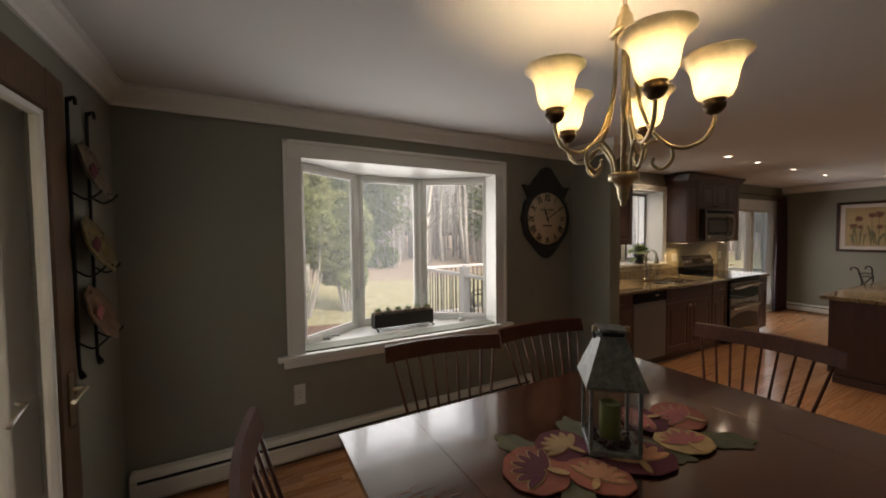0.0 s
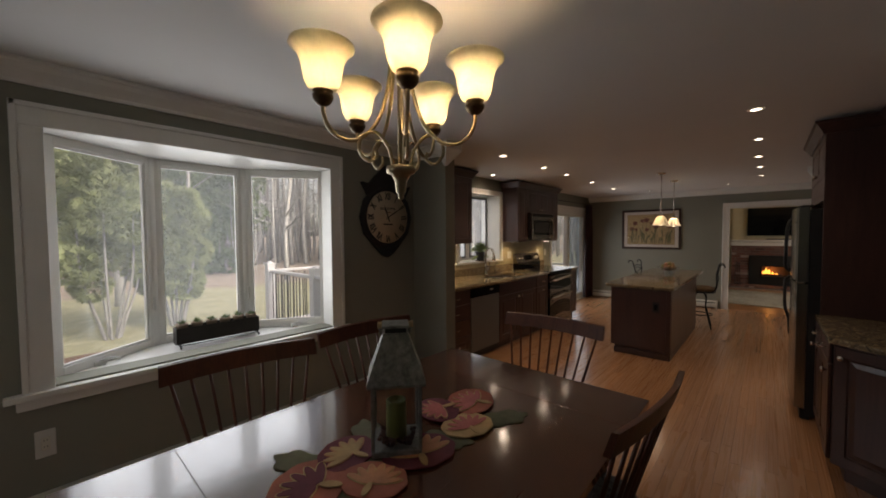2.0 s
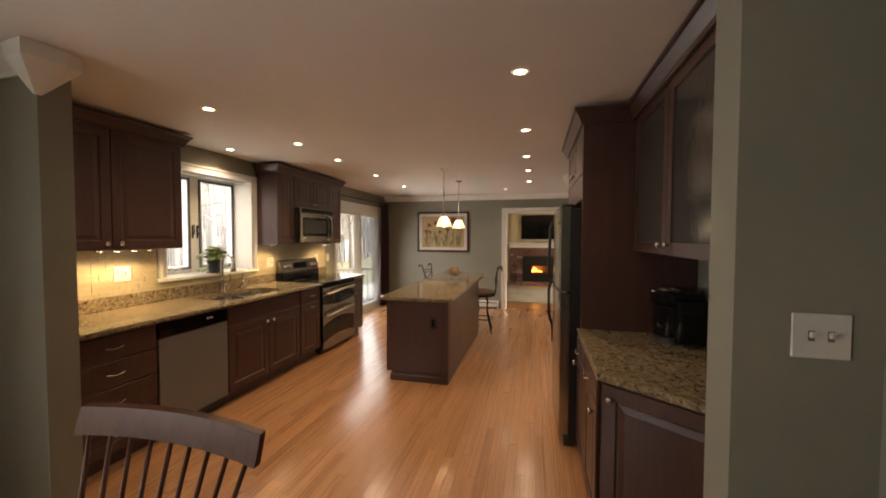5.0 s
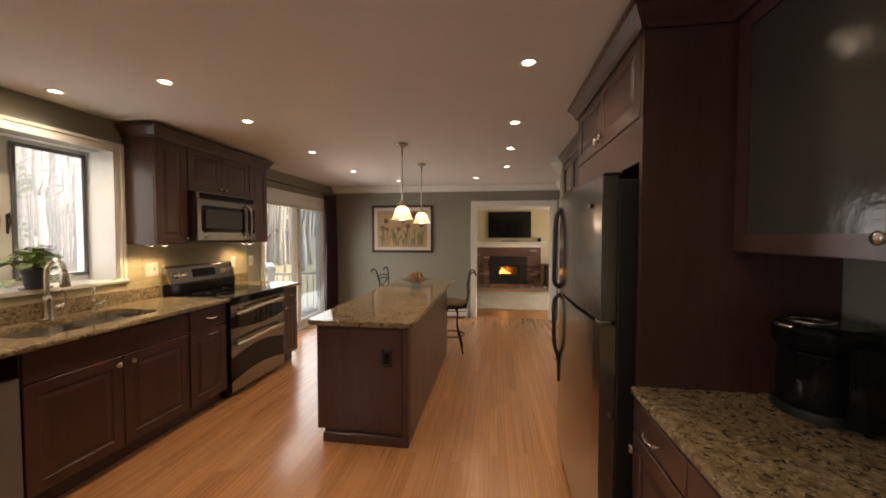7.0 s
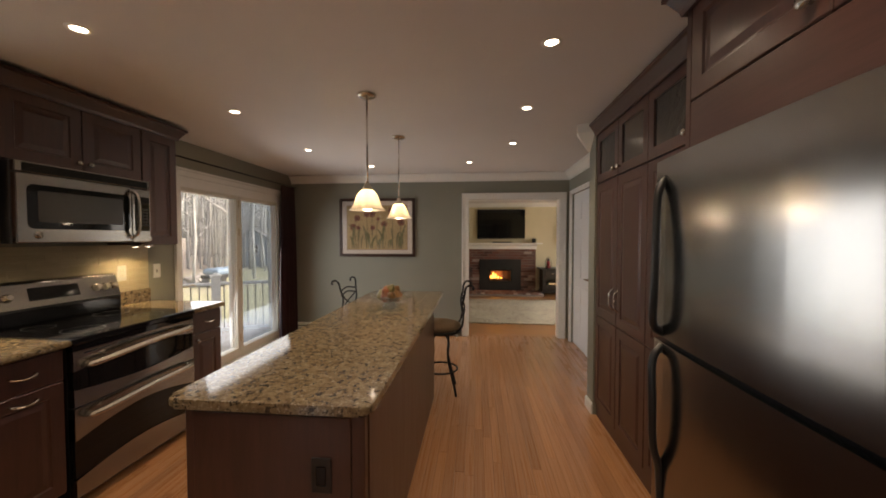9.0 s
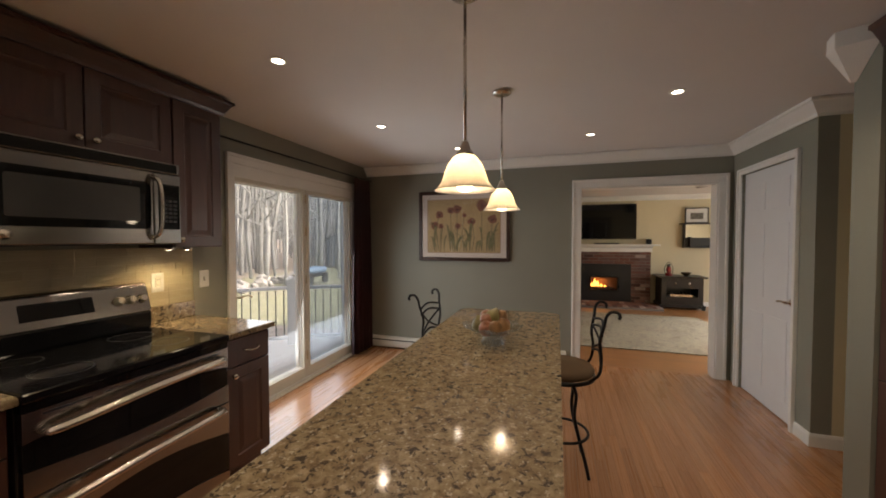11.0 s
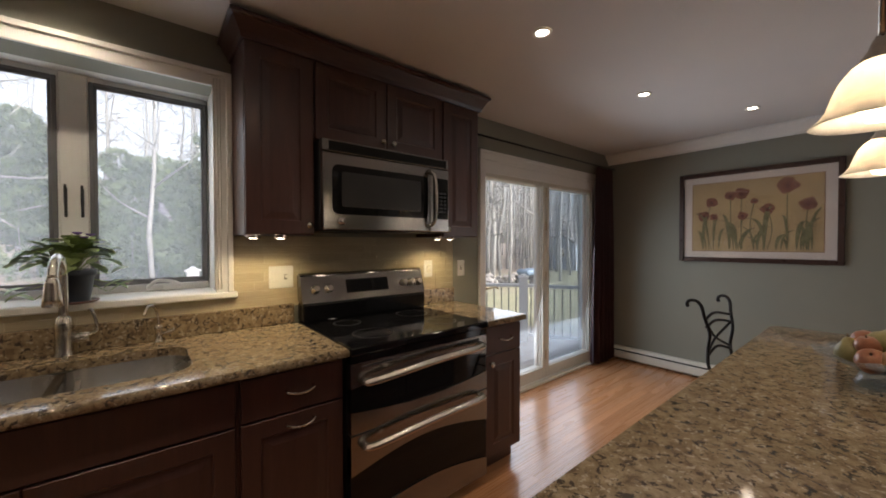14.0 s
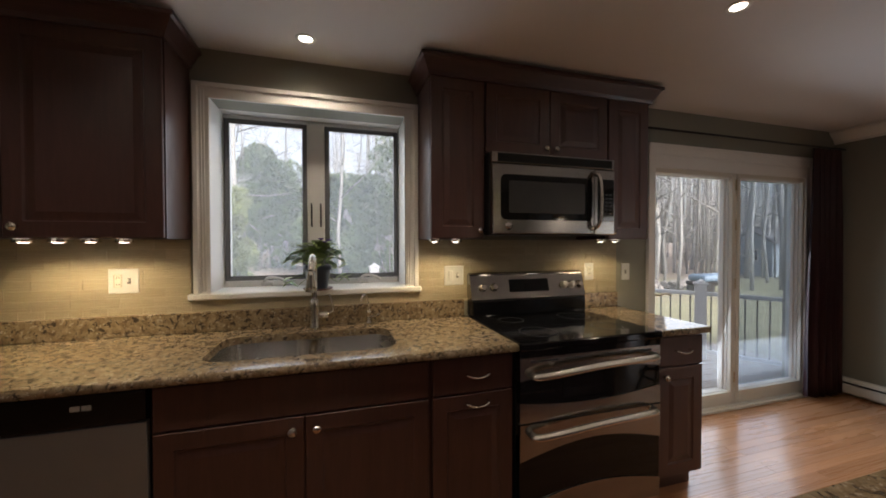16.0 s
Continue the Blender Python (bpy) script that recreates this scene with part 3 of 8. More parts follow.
for (x, y), (x2, y2) in (((2.18, 3.80), (2.28, 3.86)), ((3.44, 3.80), (3.36, 3.86))):
    bm = bx(x - 0.03, x + 0.03, y - 0.02, y + 0.02, 0.756, 0.785, 0.006)
    tube(spline([(x, y - 0.01, 0.785), (x + 0.03, y - 0.05, 0.80), (x + 0.09, y - 0.06, 0.79)]), 0.008, 8, bm=bm)
    part("crank_handle", bm, WHITEP, bay)

# ---------------------------------------------------------------- sink window
kw = thing("window_sink", ((SINKW[0] + SINKW[1]) / 2, YK, SINKW[2]), "white double casement window in a deep box above the sink", "window", kind="structure")
casing("trim_sink_window", "x", YK, -1, SINKW[0] + 0.008, SINKW[1] - 0.008, SINKW[2], SINKW[3] - 0.008, 0.075, "white fluted casing round the sink window", foot=1.142)
YWB = YK + 0.36        # outer face of the window box
part("window_sill", bx(5.95, 7.215, YK - 0.032, YWB, 1.112, 1.146, 0.006), TRIM, kw)
for a in ((SINKW[0] - 0.02, SINKW[0] + 0.004), (SINKW[1] - 0.004, SINKW[1] + 0.02)):
    part("jamb", bx(a[0], a[1], YK + 0.002, YWB, SINKW[2] + 0.007, SINKW[3] + 0.001), TRIM, kw)
part("head_jamb", bx(SINKW[0] - 0.02, SINKW[1] + 0.02, YK + 0.002, YWB, SINKW[3] + 0.0012, SINKW[3] + 0.025), TRIM, kw)
for x0 in (SINKW[0] - 0.046, SINKW[1] - 0.012):
    bm = bmesh.new()
    for k in range(3):
        tube([(x0 + 0.014 + k * 0.014 - 0.012, YK - 0.0185, 1.16), (x0 + 0.014 + k * 0.014 - 0.012, YK - 0.0185, SINKW[3] + 0.03)], 0.0035, 6, bm=bm)
    part("fluting", bm, TRIM, kw)
SCREENF = plain("dark_grey_screen_frame", (0.13, 0.133, 0.137), 0.5, var=0.1, bump=0)
ZS0, ZS1, YS0 = 1.147, SINKW[3], YK + 0.245
part("mullion", bx(6.536, 6.632, YS0 + 0.015, YS0 + 0.085, ZS0, ZS1, 0.003), TRIM, kw)
for x0, x1 in ((SINKW[0] + 0.005, 6.535), (6.633, SINKW[1] - 0.005)):
    fr = bmesh.new()
    for a, b, c, d in ((x0, x0 + 0.024, ZS0, ZS1), (x1 - 0.024, x1, ZS0, ZS1), (x0 + 0.024, x1 - 0.024, ZS0, ZS0 + 0.036), (x0 + 0.024, x1 - 0.024, ZS1 - 0.026, ZS1)):
        bx(a, b, YS0 + 0.02, YS0 + 0.09, c, d, 0.002, bm=fr)
    part("frame", fr, TRIM, kw)
    sash(kw, (x0 + 0.005, YS0 + 0.008), (x1 - 0.005, YS0 + 0.008), ZS0 + 0.038, ZS1 - 0.028, frame_w=0.017, mat=SCREENF, glass=SINKG, depth=0.016)
    xm = (x0 + x1) / 2
    cb_ = bx(xm - 0.035, xm + 0.035, YS0 - 0.02, YS0 - 0.002, ZS0 + 0.004, ZS0 + 0.03, 0.005)
    tube(spline([(xm - 0.02, YS0 - 0.012, ZS0 + 0.03), (xm + 0.01, YS0 - 0.03, ZS0 + 0.055), (xm + 0.07, YS0 - 0.035, ZS0 + 0.05), (xm + 0.11, YS0 - 0.03, ZS0 + 0.03)]), 0.009, 8, bm=cb_)
    part("crank_handle", cb_, WHITEP, kw)
for x in (6.556, 6.612):
    lk = bx(x - 0.005, x + 0.005, YS0 - 0.004, YS0 + 0.014, 1.52, 1.66, 0.003)
    tube(spline([(x, YS0, 1.55), (x, YS0 - 0.02, 1.60), (x, YS0 - 0.015, 1.67)]), 0.005, 6, bm=lk)
    part("sash_lock", lk, BLACKP, kw)

# ---------------------------------------------------------------- sliding door
sd = thing("door_slider", ((SLIDER[0] + SLIDER[1]) / 2, YK, 0), "white-framed sliding patio door, closed", "door", kind="structure")
casing("trim_slider", "x", YK, -1, 9.085, 10.835, 0, SLIDER[3] - 0.004, 0.075, "cream casing round the sliding door")
fr = bmesh.new()
for a in ((9.03, 9.063, 0.03, 2.06), (10.847, 10.88, 0.03, 2.06), (9.03, 10.88, 2.06, 2.11), (9.03, 10.88, 0.0, 0.03)):
    bx(a[0], a[1], YK - 0.004, YK + 0.14, a[2], a[3], 0.003, bm=fr)
part("door_frame", fr, TRIM, sd)
for x0, x1, o0, o1, glass in ((9.065, 9.975, 9.095, 9.925, SLIDEG), (9.979, 10.845, 10.025, 10.815, SCREENG)):
    p = bmesh.new()
    for a in ((x0, o0, 0.032, 2.058), (o1, x1, 0.032, 2.058), (o0, o1, 0.032, 0.14), (o0, o1, 1.965, 2.058)):
        bx(a[0], a[1], YK - 0.002, YK + 0.03, a[2], a[3], 0.004, bm=p)
    s = part("door_panel", p, IVORY, sd, "cream painted door panel")
    p = bmesh.new()
    for a in ((x0 + 0.002, o0 + 0.004, 0.06, 2.04), (o1 - 0.004, x1 - 0.002, 0.06, 2.04), (o0 + 0.004, o1 - 0.004, 0.06, 0.144), (o0 + 0.004, o1 - 0.004, 1.961, 2.04)):
        bx(a[0], a[1], YK + 0.031, YK + 0.10, a[2], a[3], 0.002, bm=p)
    for a in ((o0 + 0.004, o0 + 0.016, 0.144, 1.961), (o1 - 0.016, o1 - 0.004, 0.144, 1.961)):
        bx(a[0], a[1], YK + 0.055, YK + 0.10, a[2], a[3], 0.002, bm=p)
    part("glazing_frame", p, TRIM, s, "white glazing frame")
    g = part("pane", bx(o0, o1, YK + 0.078, YK + 0.082, 0.14, 1.965), glass, s)
    g.visible_shadow = False
    if x0 < 9.5:
        y = YK + 0.018
        hb = bx(x0 + 0.006, x0 + 0.028, y - 0.03, y - 0.02, 0.88, 1.12, 0.004)
        tube(spline([(x0 + 0.018, y - 0.03, 1.01), (x0 + 0.022, y - 0.07, 1.01), (x0 + 0.09, y - 0.075, 1.02), (x0 + 0.14, y - 0.07, 1.0)]), 0.008, 8, bm=hb)
        part("door_handle", hb, BRASS, s, "brass lever handle")
for z in (0.22, 1.02, 1.52, 1.86):
    part("hinge", bx(9.955, 9.975, YK - 0.009, YK - 0.003, z, z + 0.09, 0.002), BRASS, sd)
part("threshold", bx(9.02, 10.89, YK - 0.05, YK - 0.006, 0.0, 0.03, 0.006), IVORY, sd)
sh = bx(9.066, 10.844, YK - 0.012, YK + 0.008, 2.0, 2.09, 0.004)
part("blind_cassette", sh, TRIM, sd)

# glazed door in the dining room's west wall
wd = thing("door_west", (XW, 2.5, 0), "brown stained wooden door with a tall glass pane", "door", kind="structure")
p = bmesh.new()
for a in ((1.96, 2.11, 0.0, 2.235), (2.745, 2.90, 0.0, 2.235), (2.11, 2.745, 0.0, 0.25), (2.11, 2.745, 2.075, 2.235)):
    bx(XW - 0.035, XW + 0.012, a[0], a[1], a[2], a[3], 0.005, bm=p)
part("door_frame", p, BROWN, wd)
p = bmesh.new()
for a in ((2.115, 2.135, 0.255, 2.07), (2.715, 2.74, 0.255, 2.07), (2.135, 2.715, 0.255, 0.275), (2.135, 2.715, 2.045, 2.07)):
    bx(XW - 0.03, XW + 0.004, a[0], a[1], a[2], a[3], 0.003, bm=p)
part("glazing_bead", p, TRIM, wd)
g = part("pane", bx(XW - 0.018, XW - 0.014, 2.13, 2.725, 0.27, 2.055), GLASS, wd)
g.visible_shadow = False
hb = bx(XW + 0.012, XW + 0.018, 2.80, 2.845, 0.82, 1.04, 0.003)
tube(spline([(XW + 0.018, 2.82, 0.97), (XW + 0.06, 2.82, 0.97), (XW + 0.065, 2.78, 0.97), (XW + 0.06, 2.70, 0.955)]), 0.009, 8, bm=hb)
part("door_handle", hb, BRASS, wd, "antique brass lever handle")
st = bmesh.new()
for a in ((1.97, 2.09, 0.0, 2.22), (2.70, 2.895, 0.0, 2.22), (2.09, 2.70, 0.0, 0.3), (2.09, 2.70, 2.1, 2.22)):
    bx(XW - 0.15, XW - 0.11, a[0], a[1], a[2], a[3], 0.004, bm=st)
part("storm_door", st, WHITEP, wd, "white outer storm door")
sc = part("storm_pane", bx(XW - 0.132, XW - 0.128, 2.085, 2.705, 0.29, 2.11), GLASS, wd)
sc.visible_shadow = False
part("storm_handle", tube(spline([(XW - 0.10, 2.715, 0.98), (XW - 0.07, 2.70, 0.98), (XW - 0.065, 2.65, 0.97), (XW - 0.07, 2.59, 0.94)]), 0.009, 8), NICKEL, wd)
# ---------------------------------------------------------------- kitchen
def facing(x, y, z, turn):
    """Local x along the front, local y out of it, local z up."""
    return Matrix.Translation((x, y, z)) @ Matrix.Rotation(radians(turn), 4, "Z")


def door_front(parent, m, w, h, name="door", knob=None, pull=None, glass=False, rail=0.062, slab=False, label=""):
    """A raised-panel front, its lower corner at the origin of m, 20 mm thick, with its knob or pull."""
    bm = bmesh.new()
    if glass:
        bm.free()
        bm = wall_with_holes("x", 0.0, 0.02, 0, w, 0, h, [(rail, w - rail, rail, h - rail)])
    else:
        bx(0, w, 0, 0.02, 0, h, 0.0035, bm=bm)
        if not slab:
            top = max(bm.faces, key=lambda f: f.normal.y * f.calc_area() if f.normal.y > 0.9 else -1)
            bm.normal_update()
            top = max((f for f in bm.faces if f.calc_center_median().y > 0.0199), key=lambda f: f.calc_area())
            for thick, deep in ((rail, 0.0), (0.006, -0.007), (0.008, 0.0), (0.028, 0.006)):
                bmesh.ops.inset_region(bm, faces=[top], thickness=min(thick, w * 0.22), depth=deep, use_even_offset=True)
    d = part(name, moved(bm, m), CHERRY, parent, label)
    if glass:
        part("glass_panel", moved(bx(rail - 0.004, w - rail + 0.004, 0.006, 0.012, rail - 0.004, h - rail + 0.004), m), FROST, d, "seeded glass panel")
    if knob:
        kb = lathe([(0.008, 0.02), (0.007, 0.032), (0.016, 0.038), (0.018, 0.046), (0.013, 0.052), (0.0, 0.054)], n=14, axis=(0, 1, 0), cap=False)
        part("knob", moved(kb, m @ Matrix.Translation((knob[0], 0, knob[1]))), NICKEL, d, "satin nickel knob")
    if pull:
        u, v = pull
        pb = tube(spline([(u - 0.052, 0.02, v + 0.006), (u - 0.05, 0.04, v + 0.004), (u - 0.02, 0.05, v - 0.004), (u + 0.02, 0.05, v - 0.004), (u + 0.05, 0.04, v + 0.004), (u + 0.052, 0.02, v + 0.006)]), 0.0048, 8)
        part("pull", moved(pb, m), NICKEL, d, "satin nickel curved pull")
    return d


YF = 3.375          # carcass front of the sink-side base cabinets
TOPZ = 0.90         # island and corner cupboard tops
SZ = 0.94           # top of the sink-side worktop


def base_cabinet(x0, x1, fronts, label, y0=YF, y1=YK - 0.004, turn=180, open_top=False):
    """fronts: (kind, u0, u1, z0, z1, handle) with u measured from x0."""
    c = thing("base_cabinet", ((x0 + x1) / 2, (y0 + y1) / 2, 0), label, "cabinet", "base cabinets")
    bm = bx(x0 + 0.001, x1 - 0.001, min(y0, y1), max(y0, y1), 0.105, 0.66 if open_top else 0.902)
    if open_top:
        bx(x0 + 0.001, x1 - 0.001, y0, y0 + 0.02, 0.66, 0.902, bm=bm)
        bx(x0 + 0.001, x0 + 0.02, y0 + 0.02, y1, 0.66, 0.902, bm=bm)
        bx(x1 - 0.02, x1 - 0.001, y0 + 0.02, y1, 0.66, 0.902, bm=bm)
    toe = (y0 + 0.06, y1) if y1 > y0 else (y1, y0 - 0.06)
    bx(x0 + 0.001, x1 - 0.001, toe[0], toe[1], 0.0, 0.105, bm=bm)
    part("body", bm, CHERRY, c)
    for kind, u0, u1, z0, z1, handle in fronts:
        if turn == 180:
            m = facing(x0 + u1, y0, z0, 180)
        else:
            m = facing(x0 + u0, y0, z0, 0)
        w = u1 - u0
        kw_ = {"knob": None, "pull": None}
        if handle and handle[0] in kw_:
            hu = handle[1] if turn != 180 else w - handle[1]
            kw_[handle[0]] = (hu, handle[2])
        door_front(c, m, w, z1 - z0, "drawer_front" if kind == "drawer" else "door", slab=(kind == "drawer" and z1 - z0 < 0.2), **kw_)
    return c


G = 0.004
base_cabinet(4.84, 5.42, [("drawer", G, 0.58 - G, z0, z1, ("pull", 0.29, (z1 - z0) / 2)) for z0, z1 in ((0.12, 0.345), (0.35, 0.545), (0.55, 0.725), (0.73, 0.895))],
             "dark cherry cabinet with four drawers")
base_cabinet(6.055, 7.09, [("drawer", G, 1.035 - G, 0.732, 0.895, None), ("door", G, 0.515, 0.12, 0.725, ("knob", 0.47, 0.555)), ("door", 0.52, 1.035 - G, 0.12, 0.725, ("knob", 0.045, 0.555))],
             "dark cherry sink cabinet with two doors", open_top=True)
base_cabinet(7.09, 7.505, [("drawer", G + 0.01, 0.41 - G, 0.732, 0.895, ("pull", 0.21, 0.08)), ("door", G + 0.01, 0.41 - G, 0.12, 0.725, ("pull", 0.21, 0.56))],
             "narrow dark cherry cabinet beside the range")
base_cabinet(8.375, 8.70, [("drawer", G, 0.325 - G, 0.732, 0.895, ("pull", 0.165, 0.08)), ("door", G, 0.325 - G, 0.12, 0.725, ("knob", 0.035, 0.56))],
             "narrow dark cherry cabinet beside the sliding door")

# dishwasher
dw = thing("dishwasher", (5.74, 3.7, 0), "stainless dishwasher with a black control strip", "dishwasher")
part("tub", bx(5.424, 6.05, YF + 0.01, YK - 0.01, 0.05, 0.90), BLACKP, dw)
part("door", bx(5.43, 6.045, YF - 0.022, YF + 0.008, 0.11, 0.78, 0.004, seg=2), STEELD, dw, "brushed steel door")
cp = part("control_panel", bx(5.43, 6.045, YF - 0.026, YF + 0.008, 0.785, 0.899, 0.006, seg=2), BLACK, dw)
for i in range(2):
    part("display", bx(5.83 + i * 0.032, 5.856 + i * 0.032, YF - 0.0285, YF - 0.026, 0.845, 0.861), WHITEP, cp)
part("kickplate", bx(5.43, 6.045, YF + 0.05, YF + 0.06, 0.0, 0.105), BLACKP, dw)


# worktop with a cut-out for the sink
def rounded(x0, x1, y0, y1, r, n=6):
    pts = []
    for cx, cy, a0 in ((x1 - r, y0 + r, -90), (x1 - r, y1 - r, 0), (x0 + r, y1 - r, 90), (x0 + r, y0 + r, 180)):
        pts += [(cx + r * math.cos(radians(a0 + 90 * i / n)), cy + r * math.sin(radians(a0 + 90 * i / n))) for i in range(n + 1)]
    return pts


def slab_with_hole(x0, x1, y0, y1, z0, z1, hole):
    bm = bmesh.new()
    outer = [(x1, y0), (x1, y1), (x0, y1), (x0, y0)]
    k = len(hole) // 4
    tops = {}
    for z in (z0, z1):
        o = [bm.verts.new((*p, z)) for p in outer]
        h = [bm.verts.new((*p, z)) for p in hole]
        tops[z] = (o, h)
        for c in range(4):
            a, b = c * k, (c + 1) * k
            ring = h[a:b]
            bm.faces.new(ring + [o[c]] if True else ring)
            bm.faces.new([h[b - 1], h[b % len(h)], o[(c + 1) % 4], o[c]])
    for j in (0, 1):
        a, b = tops[z0][j], tops[z1][j]
        for i in range(len(a)):
            bm.faces.new((a[i], a[(i + 1) % len(a)], b[(i + 1) % len(a)], b[i]))
    return bm


SINK = (6.165, 6.975, 3.46, 3.87)
top = thing("worktop", (6.3, 3.7, 0.904), "speckled tan granite worktop with an upstand", "countertop")
part("slab", slab_with_hole(4.795, 7.512, 3.335, YK - 0.003, SZ - 0.036, SZ, rounded(*SINK[:2], *SINK[2:], 0.09)), GRANITE, top)
part("upstand", bx(4.795, 7.50, YK - 0.028, YK - 0.004, SZ + 0.001, 1.05, 0.003), GRANITE, top)
part("front_edge", tube([(4.796, 3.336, SZ - 0.018), (7.511, 3.336, SZ - 0.018)], 0.018, 12), GRANITE, top)
top2 = thing("worktop", (8.55, 3.7, 0.904), "short speckled granite worktop beside the range", "countertop")
part("slab", bx(8.368, 8.735, 3.335, YK - 0.003, SZ - 0.036, SZ, 0.008, seg=2), GRANITE, top2)
part("upstand", bx(8.39, 8.72, YK - 0.028, YK - 0.004, SZ + 0.001, 1.05, 0.003), GRANITE, top2)

# double-bowl sink
sk = thing("kitchen_sink", (6.57, 3.75, 0.72), "undermount stainless double-bowl sink", "sink")


def bowl(x0, x1, y0, y1):
    bm = bmesh.new()
    rings = []
    for s, z in ((0.0, 0.906), (0.004, 0.79), (0.018, 0.745), (0.05, 0.73)):
        rings.append([bm.verts.new((x, y, z)) for x, y in rounded(x0 + s, x1 - s, y0 + s, y1 - s, 0.085)])
    for a, b in zip(rings, rings[1:]):
        for i in range(len(a)):
            bm.faces.new((a[i], a[(i + 1) % len(a)], b[(i + 1) % len(a)], b[i])).smooth = True
    bm.faces.new(rings[-1])
    return bm


part("bowl", bowl(6.157, 6.58, 3.452, 3.878), SINKS, sk)
part("bowl", bowl(6.60, 6.983, 3.452, 3.878), SINKS, sk)
part("divider", bx(6.574, 6.606, 3.48, 3.85, 0.82, 0.904, 0.006, seg=2), STEEL, sk)
for x in (6.36, 6.79):
    part("drain", lathe([(0.045, 0.7305), (0.045, 0.734), (0.036, 0.733), (0.0, 0.7325)], (x, 3.68, 0), 20, cap=False), NICKEL, sk)

# faucets
FX_, FY_ = 6.585, 3.955
fc = thing("faucet", (FX_, FY_, SZ), "brushed nickel gooseneck faucet with pull-down spray", "faucet")
part("body", lathe([(0.035, 0), (0.035, 0.01), (0.029, 0.022), (0.028, 0.10), (0.031, 0.125), (0.025, 0.15), (0.018, 0.165)], (FX_, FY_, SZ + 0.001), 24), NICKEL, fc)
part("spout", tube(spline([(FX_, FY_, SZ + 0.16), (FX_, FY_, 1.24), (FX_, FY_ - 0.015, 1.30), (FX_ - 0.003, FY_ - 0.07, 1.345), (FX_ - 0.006, FY_ - 0.13, 1.32), (FX_ - 0.008, FY_ - 0.155, 1.27)]), 0.0155, 12), NICKEL, fc)
part("spray_head", lathe([(0.0165, 0.0), (0.02, -0.02), (0.026, -0.075), (0.029, -0.105), (0.022, -0.108)], (FX_ - 0.0085, FY_ - 0.158, 1.272), 18), NICKEL, fc)
hb = tube([(FX_ + 0.02, FY_, SZ + 0.075), (FX_ + 0.075, FY_ - 0.006, SZ + 0.075)], 0.02, 14)
tube(spline([(FX_ + 0.07, FY_ - 0.005, SZ + 0.08), (FX_ + 0.098, FY_ - 0.01, SZ + 0.10), (FX_ + 0.09, FY_ - 0.014, SZ + 0.16), (FX_ + 0.075, FY_ - 0.014, SZ + 0.19)]), 0.0065, 8, bm=hb)
part("handle", hb, NICKEL, fc)
TX_ = 6.885
ff = thing("filter_tap", (TX_, 3.975, SZ), "small chrome drinking water tap", "faucet")
part("body", lathe([(0.021, 0), (0.02, 0.01), (0.013, 0.022), (0.013, 0.06), (0.017, 0.065), (0.017, 0.078), (0.006, 0.084)], (TX_, 3.975, SZ + 0.001), 16), NICKEL, ff)
part("spout", tube(spline([(TX_, 3.975, SZ + 0.08), (TX_ - 0.004, 3.97, SZ + 0.13), (TX_ - 0.018, 3.945, SZ + 0.175), (TX_ - 0.04, 3.91, SZ + 0.175), (TX_ - 0.052, 3.895, SZ + 0.145)]), 0.0055, 8), NICKEL, ff)
part("handle", tube(spline([(TX_ + 0.01, 3.97, SZ + 0.045), (TX_ + 0.035, 3.955, SZ + 0.05), (TX_ + 0.06, 3.945, SZ + 0.065)]), 0.009, 8), NICKEL, ff)

# potted plant on the sill
LEAF = plain("violet_leaf", (0.25, 0.33, 0.12), 0.45, var=0.35, scale=30, bump=0.1)
pot = thing("potted_plant", (6.60, YK + 0.01, 1.1405), "leafy house plant in a dark blue pot on a saucer", "plant")
part("saucer", lathe([(0.05, 0), (0.078, 0.004), (0.085, 0.014), (0.08, 0.014), (0.05, 0.006)], (6.60, YK + 0.01, 1.141), 24), plain("red_brown_saucer", (0.12, 0.05, 0.04), 0.4), pot)
part("pot", lathe([(0.055, 0.008), (0.07, 0.12), (0.078, 0.12), (0.079, 0.145), (0.07, 0.145), (0.062, 0.11), (0.0, 0.11)], (6.60, YK + 0.01, 1.141), 24, cap=False), plain("dark_blue_pot", (0.03, 0.04, 0.055), 0.3), pot)
rng = random.Random(5)
bm = bmesh.new()
for i in range(85):
    a, r = rng.uniform(0, 6.28), rng.uniform(0.02, 0.17)
    h = 1.29 + 0.12 * (1 - (r / 0.19) ** 2) + rng.uniform(-0.05, 0.02)
    if r > 0.12 and rng.random() < 0.4:
        h -= 0.09
    c = Vector((6.60 + r * math.cos(a), YK + 0.01 + 0.62 * r * math.sin(a), h))
    tip = Vector((math.cos(a), math.sin(a) * 0.7, rng.uniform(-0.6, 0.6))).normalized()
    side = tip.cross(Vector((0, 0, 1))).normalized()
    nrm = side.cross(tip)
    L, W = rng.uniform(0.032, 0.052), rng.uniform(0.026, 0.04)
    v = [bm.verts.new(c + tip * (L * u) + side * (W * s) + nrm * (0.01 * k)) for u, s, k in
         ((-1, 0, -0.6), (-0.5, -0.85, 0.3), (0.1, -1, 0.6), (0.65, -0.6, 0.2), (1, 0, -0.8), (0.65, 0.6, 0.2), (0.1, 1, 0.6), (-0.5, 0.85, 0.3), (0, 0, 0))]
    for k in range(8):
        bm.faces.new((v[k], v[(k + 1) % 8], v[8])).smooth = True
    tube([(6.60, YK + 0.01, 1.26), c - tip * L], 0.002, 4, bm=bm)
part("foliage", bm, LEAF, pot)
bm = bmesh.new()
